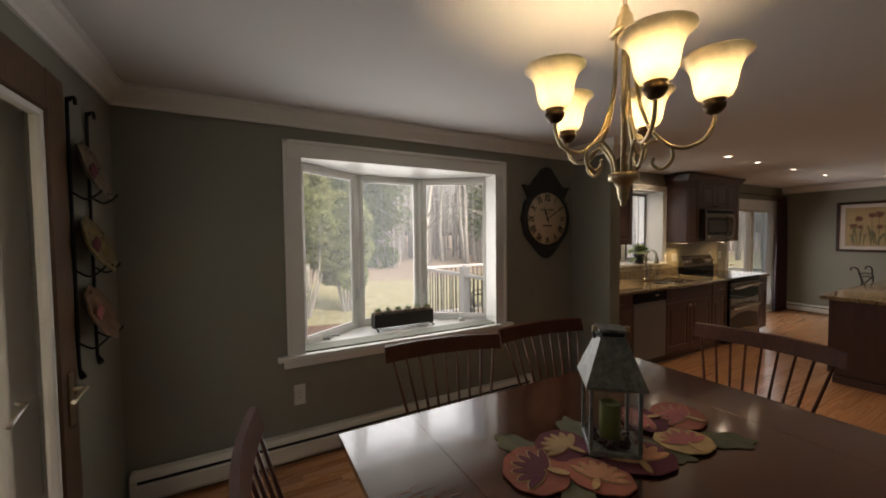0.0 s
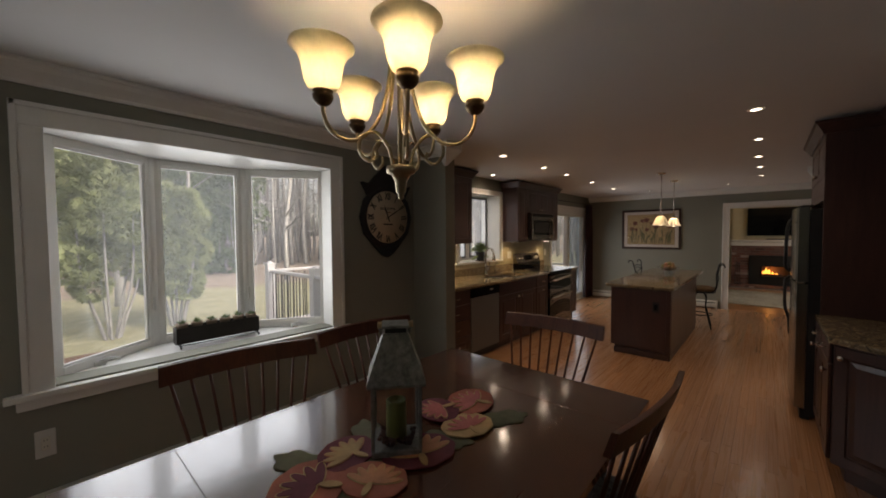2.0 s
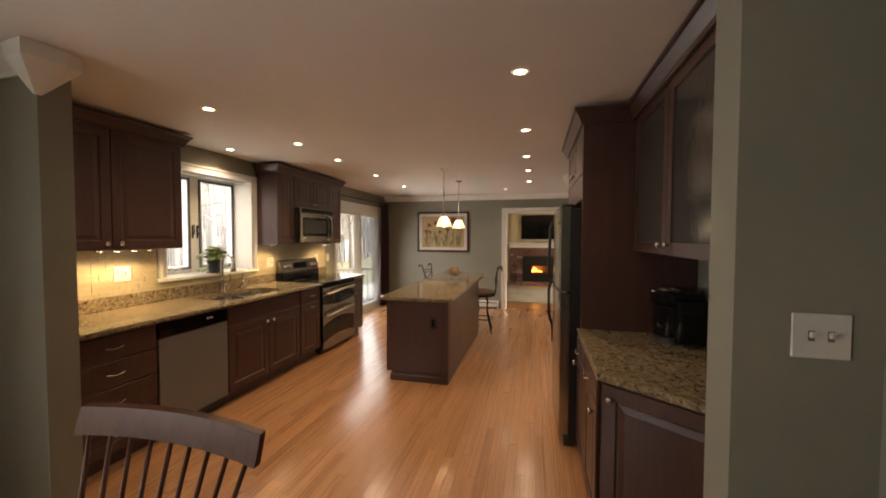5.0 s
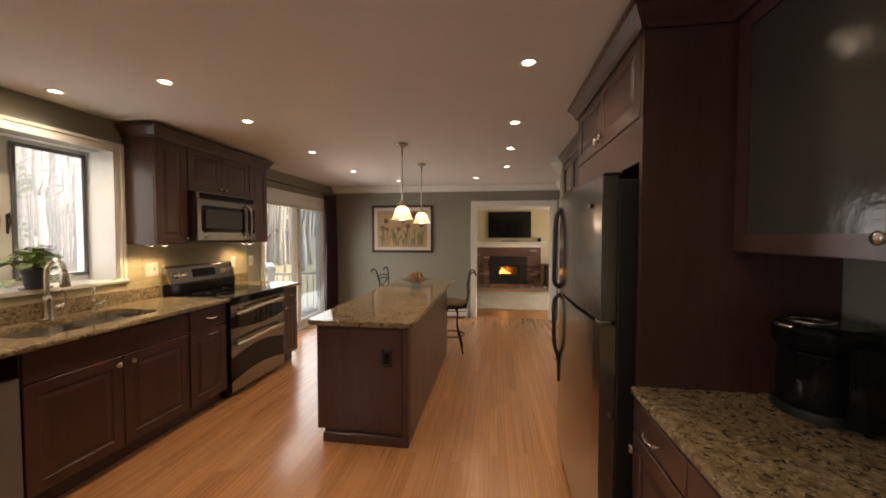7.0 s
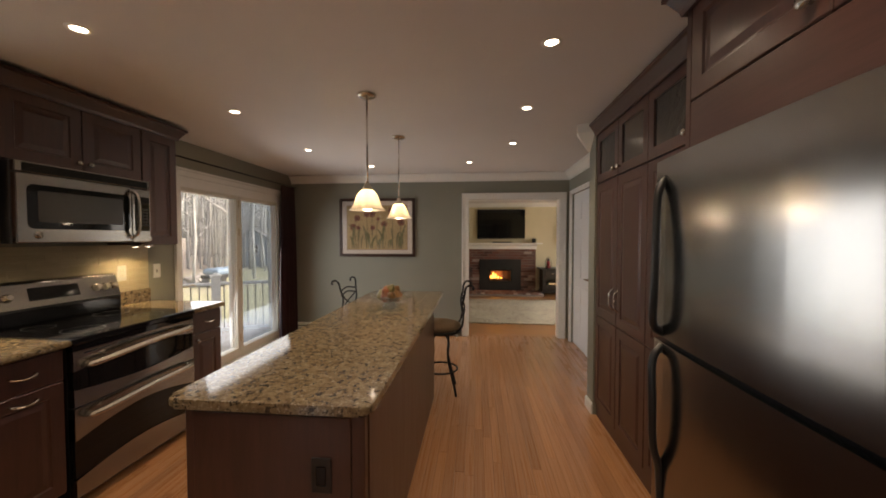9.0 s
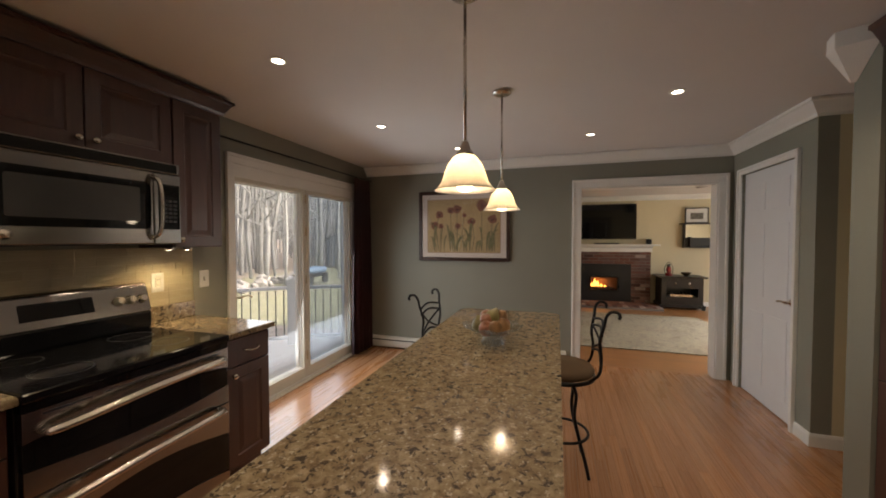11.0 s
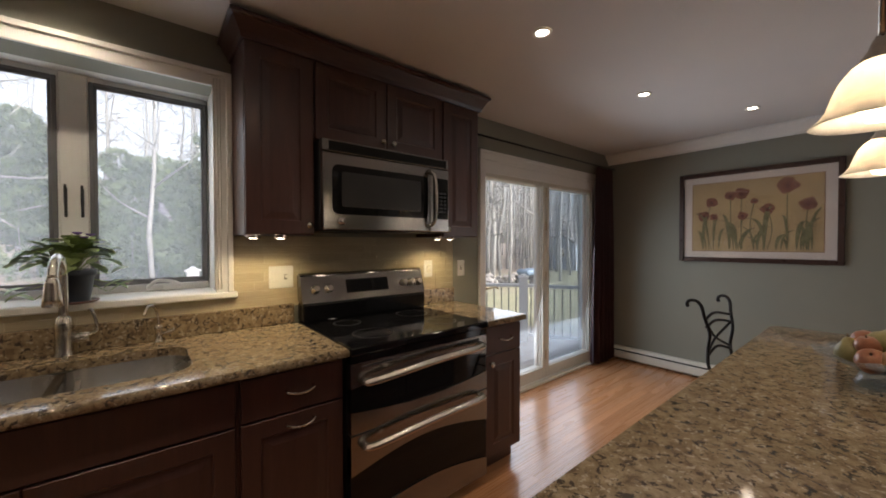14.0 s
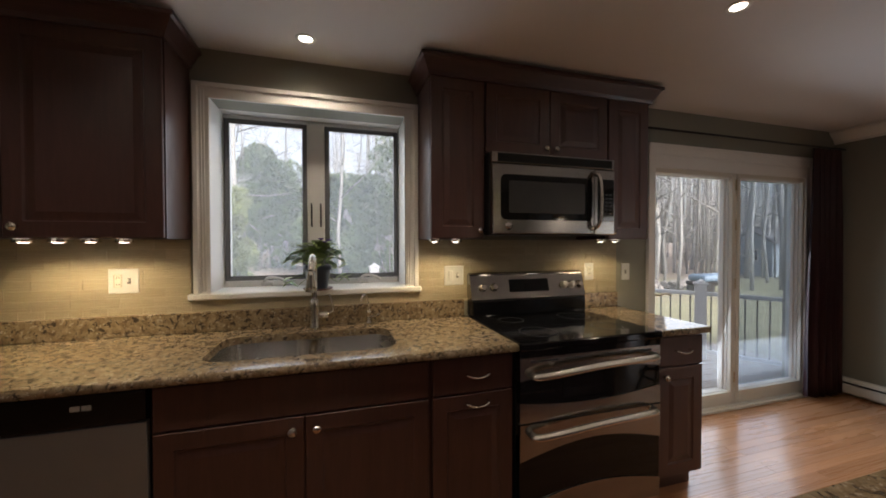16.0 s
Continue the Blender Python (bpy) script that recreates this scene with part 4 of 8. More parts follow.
for dx, dz in ((0.03, 0.0), (0.05, 0.012), (0.01, 0.018)):
    lathe([(0.0, 0.0), (0.014, 0.006), (0.018, 0.012), (0.0, 0.01)], (6.61 + dx, YK - 0.02, 1.415 + dz), 8, bm=bm, cap=False)
part("blossom", bm, plain("purple_petal", (0.14, 0.08, 0.30), 0.6), pot)


# range
rg = thing("kitchen_range", (7.93, 3.66, 0), "stainless and black double-oven electric range", "stove")
RX0, RX1, RY = 7.515, 8.36, 3.325
part("body", bx(RX0, RX1, RY + 0.04, YK - 0.03, 0.03, 0.905), BLACKP, rg)
part("cooktop", bx(RX0 - 0.002, RX1 + 0.002, RY - 0.01, YK - 0.03, 0.906, 0.946, 0.008, seg=2), BLACK, rg, "black ceramic glass cooktop")
for x, y, r in ((7.72, 3.50, 0.10), (8.16, 3.50, 0.085), (7.72, 3.80, 0.075), (8.16, 3.80, 0.10)):
    part("burner_ring", lathe([(r, 0.9463), (r - 0.004, 0.9463), (r - 0.004, 0.9468), (r, 0.9468), (r, 0.9463)], (x, y, 0), 32, cap=False), plain("grey_print", (0.02, 0.02, 0.021), 0.3), rg)


def arc_band(x0, x1, z_lo, z_mid_lo, z_hi, y0, y1, n=14, hi_mid=None):
    """A panel whose lower edge bows."""
    low = [(x0 + (x1 - x0) * i / n, z_lo + (z_mid_lo - z_lo) * math.sin(math.pi * i / n)) for i in range(n + 1)]
    if hi_mid is None:
        up = [(x1, z_hi), (x0, z_hi)]
    else:
        up = [(x1 - (x1 - x0) * i / n, z_hi + (hi_mid - z_hi) * math.sin(math.pi * i / n)) for i in range(n + 1)]
    return prism(low + up, y0, y1, "y")


F0, F1 = RY, RY + 0.04
part("front_lip", bx(RX0 + 0.002, RX1 - 0.002, F0 + 0.002, F1, 0.873, 0.905), BLACK, rg)
od = part("upper_oven_door", arc_band(RX0 + 0.004, RX1 - 0.004, 0.762, 0.80, 0.872, F0, F1), STEEL, rg, "brushed steel oven door")
part("lower_band", arc_band(RX0 + 0.004, RX1 - 0.004, 0.563, 0.563, 0.66, F0, F1, hi_mid=0.628), STEEL, od, "brushed steel band")
part("oven_window", bx(RX0 + 0.005, RX1 - 0.005, F0 + 0.006, F1 - 0.001, 0.60, 0.80), DARKGLASS, od, "black oven glass")
od2 = part("lower_oven_door", arc_band(RX0 + 0.004, RX1 - 0.004, 0.38, 0.445, 0.555, F0 - 0.001, F1, hi_mid=0.555), STEEL, rg, "brushed steel oven door")
part("oven_window", bx(RX0 + 0.004, RX1 - 0.004, F0 + 0.006, F1, 0.17, 0.50), DARKGLASS, od2, "black oven glass")
part("drawer", arc_band(RX0 + 0.004, RX1 - 0.004, 0.06, 0.06, 0.16, F0, F1, hi_mid=0.215), STEEL, rg)
part("seam", bx(RX0 + 0.006, RX1 - 0.006, F0 + 0.004, F1, 0.556, 0.5625), BLACKP, rg)
for i in range(4):
    part("vent_slot", bx(RX0 + 0.06 + i * 0.19, RX0 + 0.21 + i * 0.19, F0 - 0.0015, F0 + 0.004, 0.85, 0.857), BLACKP, rg)
for z in (0.805, 0.52):
    hb = tube(spline([(RX0 + 0.06, F0 - 0.005, z - 0.012), (RX0 + 0.10, F0 - 0.05, z - 0.008), (7.94, F0 - 0.062, z + 0.018), (RX1 - 0.10, F0 - 0.05, z + 0.022), (RX1 - 0.06, F0 - 0.005, z + 0.02)]), 0.018, 12, flat=0.7)
    part("oven_handle", hb, NICKEL, rg, "polished steel oven handle")
cons = prism([(3.93, 1.05), (3.965, 1.055), (4.02, 1.06), (4.03, 1.20), (4.0, 1.215), (3.975, 1.2)], RX0 + 0.0, RX1, "x", bev=0.006)
for v in cons.verts:
    if v.co.z > 1.15:
        v.co.z += 0.03 * math.cos((v.co.x - 7.9375) / 0.43 * 1.3)
part("backguard", cons, STEEL, rg, "brushed steel control panel")
part("backguard_base", bx(RX0 + 0.004, RX1 - 0.004, 3.925, 4.03, 0.947, 1.052, 0.01, seg=2), BLACK, rg)
tilt = Vector((0, -0.945, 0.29)).normalized()
for x in (7.595, 7.675, 8.195, 8.255, 8.315):
    part("knob", lathe([(0.027, 0.0), (0.027, 0.006), (0.021, 0.01), (0.019, 0.03), (0.016, 0.033)], (x, 3.953, 1.128), 18, axis=tilt), NICKEL, rg, "steel control knob")
dp = moved(bx(-0.145, 0.145, -0.003, 0.003, -0.042, 0.042, 0.002), Matrix.Translation((7.93, 3.951, 1.135)) @ Matrix.Rotation(radians(-17), 4, "X"))
part("display", dp, DARKGLASS, rg, "black clock display")
for x in (RX0 + 0.05, RX1 - 0.05):
    for y in (RY + 0.1, YK - 0.1):
        part("foot", lathe([(0.02, 0), (0.02, 0.03)], (x, y, 0), 10), BLACKP, rg)

# microwave
mw = thing("microwave", (7.95, 3.85, 1.455), "stainless over-the-range microwave oven", "microwave")
MX0, MX1, MY = 7.528, 8.352, 3.655
part("body", bx(MX0, MX1, MY + 0.035, YK - 0.005, 1.46, 1.925, 0.004), BLACKP, mw)
part("vent_grille", bx(MX0, MX1, MY + 0.006, MY + 0.035, 1.862, 1.925, 0.006, seg=2), STEEL, mw)
VENTB = plain("matte_black_vent", (0.006, 0.006, 0.006), 0.6, var=0.2, bump=0, spec=0.15)
part("vent_recess", bx(MX0 + 0.035, MX1 - 0.02, MY + 0.004, MY + 0.03, 1.868, 1.916), VENTB, mw)
for i in range(4):
    part("vent_slat", bx(MX0 + 0.05, MX1 - 0.03, MY + 0.003, MY + 0.01, 1.872 + i * 0.011, 1.878 + i * 0.011), VENTB, mw)
md = bx(MX0, 8.20, MY, MY + 0.033, 1.465, 1.857, 0.006, seg=2)
mdo = part("door", md, STEEL, mw, "brushed steel microwave door")
part("window", prism(rounded(MX0 + 0.05, 8.185, 1.545, 1.80, 0.035), MY - 0.002, MY + 0.03, "y"), DARKGLASS, mdo, "black glass window")
part("control_panel", bx(8.205, MX1, MY + 0.002, MY + 0.034, 1.465, 1.857, 0.004), STEEL, mw)
part("window_screen", prism(rounded(MX0 + 0.10, 8.13, 1.585, 1.765, 0.012), MY - 0.0028, MY - 0.0021, "y"), plain("perforated_screen", (0.02, 0.019, 0.018), 0.3, var=0.2, bump=0), mdo)
kp = part("keypad", bx(8.225, 8.343, MY - 0.001, MY + 0.004, 1.545, 1.80, 0.002), DARKGLASS, mw)
for r in range(6):
    for c in range(3):
        part("key", bx(8.25 + c * 0.028, 8.27 + c * 0.028, MY - 0.0025, MY, 1.585 + r * 0.023, 1.598 + r * 0.023), BLACKP, kp)
part("door_handle", tube(spline([(8.185, MY + 0.002, 1.495), (8.20, MY - 0.045, 1.53), (8.205, MY - 0.055, 1.66), (8.20, MY - 0.045, 1.80), (8.185, MY + 0.002, 1.835)]), 0.014, 12, flat=0.8), NICKEL, mdo, "curved steel handle")
part("badge", lathe([(0.022, 0.0), (0.022, 0.003), (0.0, 0.004)], (MX0 + 0.10, MY, 1.51), 20, axis=(0, -1, 0), cap=False), NICKEL, mw)

# wall cabinets
YU, UZ0, UZ1 = 3.757, 1.437, 2.36


def wall_cabinet(x0, x1, z0, z1, fronts, label):
    c = thing("wall_cabinet", ((x0 + x1) / 2, (YU + YK) / 2, z0), label, "cabinet", "wall cabinets")
    part("body", bx(x0 + 0.0008, x1 - 0.0008, YU, YK - 0.004, z0, z1), CHERRY, c)
    for u0, u1, knob in fronts:
        door_front(c, facing(u1, YU, z0 + 0.004, 180), u1 - u0, z1 - z0 - 0.03, knob=(u1 - knob, 0.045))
    return c


wall_cabinet(4.84, 5.965, UZ0, UZ1, [(4.845, 5.40, 5.355), (5.405, 5.96, 5.45)], "dark cherry wall cabinet with two raised-panel doors")
wall_cabinet(7.197, 7.52, UZ0, UZ1, [(7.20, 7.515, 7.485)], "dark cherry wall cabinet beside the sink window")
wall_cabinet(7.52, 8.37, 1.93, UZ1, [(7.525, 7.942, 7.91), (7.947, 8.365, 7.98)], "short dark cherry cabinet over the microwave")
wall_cabinet(8.37, 8.70, UZ0, UZ1, [(8.375, 8.695, 8.40)], "narrow dark cherry wall cabinet")
CCROWN = [(0.0, UZ1 - 0.03), (0.012, UZ1 - 0.03), (0.018, UZ1 - 0.01), (0.05, UZ1 + 0.045), (0.062, UZ1 + 0.05), (0.062, UZ1 + 0.068), (0.0, UZ1 + 0.068)]
for x0, x1, nm in ((4.84, 5.965, "a"), (7.197, 8.70, "b")):
    solo("cabinet_cornice", run_profile([(x0, YK - 0.01), (x0, YU - 0.02), (x1, YU - 0.02), (x1, YK - 0.01)][::-1], CCROWN), CHERRYX, "dark cherry cornice on the wall cabinets", "cornice")

# under-cabinet pucks


def puck(x, y, z=UZ0, watts=None):
    p = thing("puck_light", (x, y, z - 0.012), "small round under-cabinet light", "light", "under-cabinet lights")
    part("rim", lathe([(0.034, 0.0), (0.036, -0.015), (0.028, -0.016), (0.028, -0.010)], (x, y, z - 0.0005), 20, cap=False), NICKEL, p)
    part("lens", lathe([(0.028, 0.0), (0.026, -0.004), (0.016, -0.007), (0.001, -0.008)], (x, y, z - 0.0105), 20), LED, p, "glowing lens")
    lamp("puck_lamp", "SPOT", (x, y, z - 0.024), watts or PUCK_W, GOLD, 0.02, cone=145)


for x in (5.393, 5.513, 5.633, 5.756):
    puck(x, 3.86)
for x in (7.255, 7.385, 8.42, 8.535):
    puck(x, 3.86)
# weak fill spots added below the microwave, which has no lit lamp
cooktop_fill = [lamp("microwave_fill", "SPOT", (x, 3.80, 1.452), 0.10, size=0.02, cone=120) for x in (7.75, 8.13)]

# wall plates


# grey for the shadow painted round each switch toggle
TOGGLE_SHADE = plain("grey_toggle_shade", (0.16, 0.15, 0.13), 0.6, var=0.1, bump=0)


def wall_plate(at, w, h, devices, label, out=(0, -1)):
    """A plate on a wall; devices: 'toggle', 'outlet', 'rocker' or 'blank' from one end to the other."""
    ang = math.degrees(math.atan2(out[1], out[0])) - 90
    m = facing(*at, ang)
    p = thing("wall_plate", at, label, "wall plate")
    part("plate", moved(bx(-w / 2, w / 2, 0.0005, 0.006, -h / 2, h / 2, 0.003), m), WHITEP, p)
    n = len(devices)
    for i, d in enumerate(devices):
        u = (i - (n - 1) / 2) * 0.046
        if d == "toggle":
            bm = bx(u - 0.006, u + 0.006, 0.006, 0.018, -0.004, 0.012, 0.002)
            part("switch", moved(bm, m), WHITEP, p)
            # thin grey plate draws the toggle's shadow
            part("switch_shade", moved(bx(u - 0.008, u + 0.008, 0.0055, 0.0066, -0.015, 0.015, 0.0), m), TOGGLE_SHADE, p)
        elif d == "outlet":
            o = part("socket", moved(bx(u - 0.017, u + 0.017, 0.006, 0.009, -0.034, 0.034, 0.004), m), IVORY, p)
            for z in (-0.017, 0.017):
                bm = bmesh.new()
                for dx in (-0.006, 0.006):
                    bx(u + dx - 0.0012, u + dx + 0.0012, 0.009, 0.0095, z - 0.004, z + 0.005, bm=bm)
                part("slot", moved(bm, m), BLACKP, o)
        elif d == "rocker":
            part("switch", moved(bx(u - 0.016, u + 0.016, 0.006, 0.011, -0.033, 0.033, 0.003), m), WHITEP, p)
    return p


wall_plate((5.67, YK - 0.0075, 1.225), 0.13, 0.125, ["toggle", "outlet"], "white wall plate with switch and outlet")
wall_plate((7.435, YK - 0.0075, 1.205), 0.13, 0.125, ["toggle", "rocker"], "white double wall plate by the range")
wall_plate((8.475, YK - 0.0075, 1.205), 0.078, 0.125, ["outlet"], "white outlet plate on the backsplash")
wall_plate((8.81, YK, 1.195), 0.078, 0.125, ["toggle"], "white switch plate beside the sliding door")
wall_plate((XP, -0.103, 1.266), 0.14, 0.128, ["toggle", "toggle"], "white double switch plate", (-1, 0))
wall_plate((1.935, YD, 0.464), 0.078, 0.145, ["outlet"], "white outlet plate below the bay window", (0, -1))
wall_plate((10.0, -0.52, 1.25), 0.09, 0.125, ["toggle"], "white switch plate on the hall wall", (-1, 0))

# ---------------------------------------------------------------- island
isl = thing("kitchen_island", (8.4, 1.9, 0), "dark cherry kitchen island with a granite top", "island")
IX0, IX1, IY0, IY1 = 7.005, 9.70, 1.53, 2.235
body = bx(IX0, IX1 - 0.62, IY0 + 0.02, IY1 - 0.02, 0.10, 0.862, 0.002)
part("body", body, CHERRY, isl)
kick = bx(IX0 + 0.015, IX1 - 0.635, IY0 + 0.035, IY1 - 0.06, 0.0, 0.10)
bx(IX0 - 0.006, IX1 - 0.615, IY0 + 0.012, IY1 - 0.05, 0.0, 0.075, 0.006, bm=kick)
part("plinth", kick, CHERRY, isl)
part("end_panel", bx(IX0 - 0.012, IX0 - 0.001, IY0 + 0.06, IY1 - 0.045, 0.115, 0.855, 0.002), CHERRY, isl)
part("corner_post", bx(IX0 - 0.008, IX0 + 0.03, IY1 - 0.045, IY1 - 0.012, 0.102, 0.86, 0.003), CHERRY, isl)
part("corner_post", bx(IX0 - 0.008, IX0 + 0.03, IY0 + 0.010, IY0 + 0.06, 0.076, 0.86, 0.003), CHERRY, isl)
part("side_panel", bx(IX0 + 0.04, IX1 - 0.63, IY0 + 0.008, IY0 + 0.0195, 0.08, 0.86, 0.002), CHERRY, isl)
for i in range(4):
    u0 = IX0 + 0.04 + i * 0.495
    door_front(isl, facing(u0, IY1 - 0.02, 0.12, 0), 0.485, 0.735, knob=(0.44 if i % 2 == 0 else 0.05, 0.66))
ob_ = part("outlet_plate", bx(IX0 - 0.018, IX0 - 0.0125, 1.66, 1.735, 0.58, 0.71, 0.003), BLACKP, isl, "black outlet plate")
part("socket", bx(IX0 - 0.021, IX0 - 0.0185, 1.68, 1.715, 0.61, 0.68, 0.003), BLACK, ob_)
part("worktop", prism(rounded(6.985, 9.755, 1.515, 2.305, 0.05), 0.864, TOPZ, "z", bev=0.01), GRANITE, isl, "speckled tan granite top")
part("support", bx(9.08, 9.12, 1.62, 2.16, 0.0, 0.862), CHERRY, isl)

# fruit bowl
CLEAR = pane("cut_glass", (0.86, 0.89, 0.88), 0.05, veil=0.12)
fb = thing("fruit_bowl", (8.78, 1.88, TOPZ), "footed cut-glass bowl of fruit on the island", "bowl")
fx, fy = 8.78, 1.88
part("foot", lathe([(0.062, 0.0), (0.066, 0.006), (0.055, 0.03), (0.05, 0.045), (0.03, 0.05)], (fx, fy, TOPZ + 0.0008), 16), CLEAR, fb)
bm = bmesh.new()
rings = []
for r, z in ((0.03, 0.05), (0.08, 0.062), (0.125, 0.085), (0.165, 0.105), (0.160, 0.109), (0.12, 0.09), (0.08, 0.068), (0.02, 0.056)):
    ring = []
    for i in range(48):
        a = 2 * math.pi * i / 48
        w = 1 + (0.05 * math.cos(8 * a) if r > 0.1 else 0)
        ring.append(bm.verts.new((fx + r * w * math.cos(a), fy + r * w * math.sin(a), TOPZ + z + (0.008 * math.cos(8 * a) if r > 0.14 else 0))))
    rings.append(ring)
for a, b in zip(rings, rings[1:]):
    for i in range(48):
        bm.faces.new((a[i], a[(i + 1) % 48], b[(i + 1) % 48], b[i])).smooth = True
part("bowl", bm, CLEAR, fb)
APPLE = [plain("red_apple", (0.27, 0.10, 0.05), 0.3, var=0.4, scale=9, bump=0.02), plain("russet_pear", (0.28, 0.15, 0.065), 0.4, var=0.3, scale=12, bump=0.04), plain("green_pear", (0.20, 0.17, 0.06), 0.4, var=0.25, scale=10, bump=0.03)]
for i, (dx, dy, z, r, k) in enumerate(((-0.075, 0.02, 0.115, 0.042, 0), (-0.01, 0.07, 0.118, 0.043, 2), (0.07, 0.04, 0.115, 0.042, 1), (0.05, -0.05, 0.115, 0.044, 0),
                                       (-0.035, -0.06, 0.117, 0.045, 1), (0.0, 0.0, 0.165, 0.042, 2), (-0.085, -0.03, 0.125, 0.038, 1), (0.095, -0.005, 0.125, 0.038, 2), (0.045, 0.04, 0.16, 0.036, 0), (0.03, -0.045, 0.165, 0.034, 1), (0.015, -0.01, 0.10, 0.04, 1), (-0.03, 0.03, 0.155, 0.035, 0))):
    fr = thing("pear" if k else "apple", (fx + dx, fy + dy, TOPZ + z - r - 0.014), ("ripe pear" if k else "red apple") + " in the glass bowl", "fruit", "fruit in the bowl")
    neck = 0.12 if k else 0.0
    prof = [(0.001, -r), (0.5 * r, -0.9 * r), (0.87 * r, -0.5 * r), (r, 0), (0.86 * r, 0.5 * r), (0.5 * r, 0.88 * r), (0.3 * r * (1 if k else 0.4), (1.1 + neck) * r if k else 0.84 * r), (0.001, (1.2 + neck) * r if k else 0.72 * r)]
    lean = Vector((rng.uniform(-0.9, 0.9), rng.uniform(-0.9, 0.9), 1))
    part("flesh", lathe(prof, (fx + dx, fy + dy, TOPZ + z - 0.014), 16, axis=lean, cap=False), APPLE[k], fr)
    top_ = Vector((fx + dx, fy + dy, TOPZ + z - 0.014)) + lean.normalized() * r * (1.26 if k else 0.7)
    part("stem", tube([top_, top_ + lean.normalized() * 0.015], 0.002, 5), CUP, fr)

# ---------------------------------------------------------------- pendants and downlights


def pendant(x, y):
    p = thing("pendant_lamp", (x, y, 1.68), "satin nickel pendant with a frosted bell glass shade", "pendant lamp", "pendants over the island")
    part("canopy", lathe([(0.062, 0.0), (0.062, -0.012), (0.045, -0.022), (0.012, -0.026)], (x, y, ZC), 28), NICKEL, p)
    part("rod", tube([(x, y, ZC - 0.02), (x, y, 1.86)], 0.0065, 10), NICKEL, p)
    part("socket_cap", lathe([(0.01, 0.06), (0.016, 0.05), (0.022, 0.03), (0.034, 0.012), (0.036, 0.0)], (x, y, 1.815), 24), NICKEL, p)
    prof = [(0.034, 0.14), (0.05, 0.128), (0.07, 0.10), (0.083, 0.065), (0.092, 0.035), (0.108, 0.012), (0.122, 0.0), (0.119, 0.0), (0.104, 0.014), (0.088, 0.037), (0.079, 0.066), (0.066, 0.098), (0.047, 0.124), (0.032, 0.136)]
    part("shade", lathe(prof, (x, y, 1.68), 36, cap=False), MILK, p, "frosted bell glass shade")
    part("bulb", lathe([(0.001, 0.0), (0.025, 0.006), (0.037, 0.028), (0.034, 0.05), (0.02, 0.075), (0.014, 0.10)], (x, y, 1.675), 20, cap=False), BULB, p, "glowing bulb")
    for z, w in ((1.79, 0.35),):
        lamp("pendant_bulb", "POINT", (x, y, 1.665), PEND_W * 0.4, size=0.03)
        lamp("pendant_bulb", "POINT", (x, y, z), PEND_W * 0.6, size=0.012)
    return p


pendant(8.17, 1.885)
pendant(9.19, 1.89)


def downlight(x, y, share=1.0):
    d = thing("downlight", (x, y, ZC - 0.004), "recessed ceiling downlight, lit", "ceiling light", "recessed downlights")
    part("trim_ring", lathe([(0.05, -0.0005), (0.049, -0.005), (0.034, -0.006), (0.031, -0.001)], (x, y, ZC), 24, cap=False), TRIM, d)
    part("lens", lathe([(0.031, -0.0008), (0.031, -0.002)], (x, y, ZC), 20), LED, d, "glowing lamp")
    lamp("downlight_lamp", "SPOT", (x, y, ZC - 0.02), CAN_W * share, size=0.03, cone=140, blend=0.9)


CANS = [(5.453, 0.77), (6.58, 0.77), (7.62, 0.785), (8.526, 0.783), (9.535, 0.787), (10.42, 1.247), (10.55, 2.557), (5.52, 2.96), (6.53, 2.955), (7.3, 2.97), (8.40, 2.984), (9.607, 2.984), (6.56, 3.80)]
for x, y in CANS:
    downlight(x, y, 0.25 if x > 10 else 0.5 if x > 9.2 else 0.55 if x < 5.5 and y < 1 else 1.0)
# ---------------------------------------------------------------- refrigerator side
fr = thing("refrigerator", (6.6, 0.2, 0), "stainless top-freezer refrigerator with black sides", "refrigerator")
FX0, FX1, FY = 6.15, 7.16, 0.43
part("cabinet", bx(FX0, FX1, -0.22, FY, 0.03, 1.75, 0.006), BLACKP, fr, "black textured sides")


def bowed(x0, x1, y0, bulge, z0, z1, n=12):
    """A door skin whose front bows out between its sides."""
    front = [(x1 - (x1 - x0) * i / n, y0 + 0.062 + bulge * math.sin(math.pi * i / n) ** 0.6) for i in range(n + 1)]
    bm = prism([(x0, y0), (x1, y0)] + front, z0, z1, "z")
    return bm


fd = part("freezer_door", bowed(FX0, FX1, FY + 0.004, 0.02, 1.15, 1.765), STEELV, fr, "brushed steel freezer door")
ld = part("fridge_door", bowed(FX0, FX1, FY + 0.004, 0.02, 0.09, 1.13), STEELV, fr, "brushed steel refrigerator door")
part("gasket", bx(FX0 + 0.01, FX1 - 0.01, FY, FY + 0.03, 1.13, 1.15), BLACKP, fr)
HX = FX1 - 0.07
part("handle", tube(spline([(HX, FY + 0.07, 1.70), (HX - 0.012, FY + 0.10, 1.64), (HX - 0.03, FY + 0.112, 1.50), (HX - 0.03, FY + 0.115, 1.32), (HX - 0.015, FY + 0.11, 1.20), (HX + 0.005, FY + 0.07, 1.165)]), 0.013, 10, flat=1.4), BLACKP, fd, "curved black handle")
part("handle", tube(spline([(HX + 0.005, FY + 0.07, 1.115), (HX - 0.015, FY + 0.11, 1.07), (HX - 0.03, FY + 0.115, 0.92), (HX - 0.025, FY + 0.108, 0.78), (HX - 0.01, FY + 0.08, 0.68), (HX - 0.005, FY + 0.07, 0.52)]), 0.013, 10, flat=1.4), BLACKP, ld, "curved black handle")
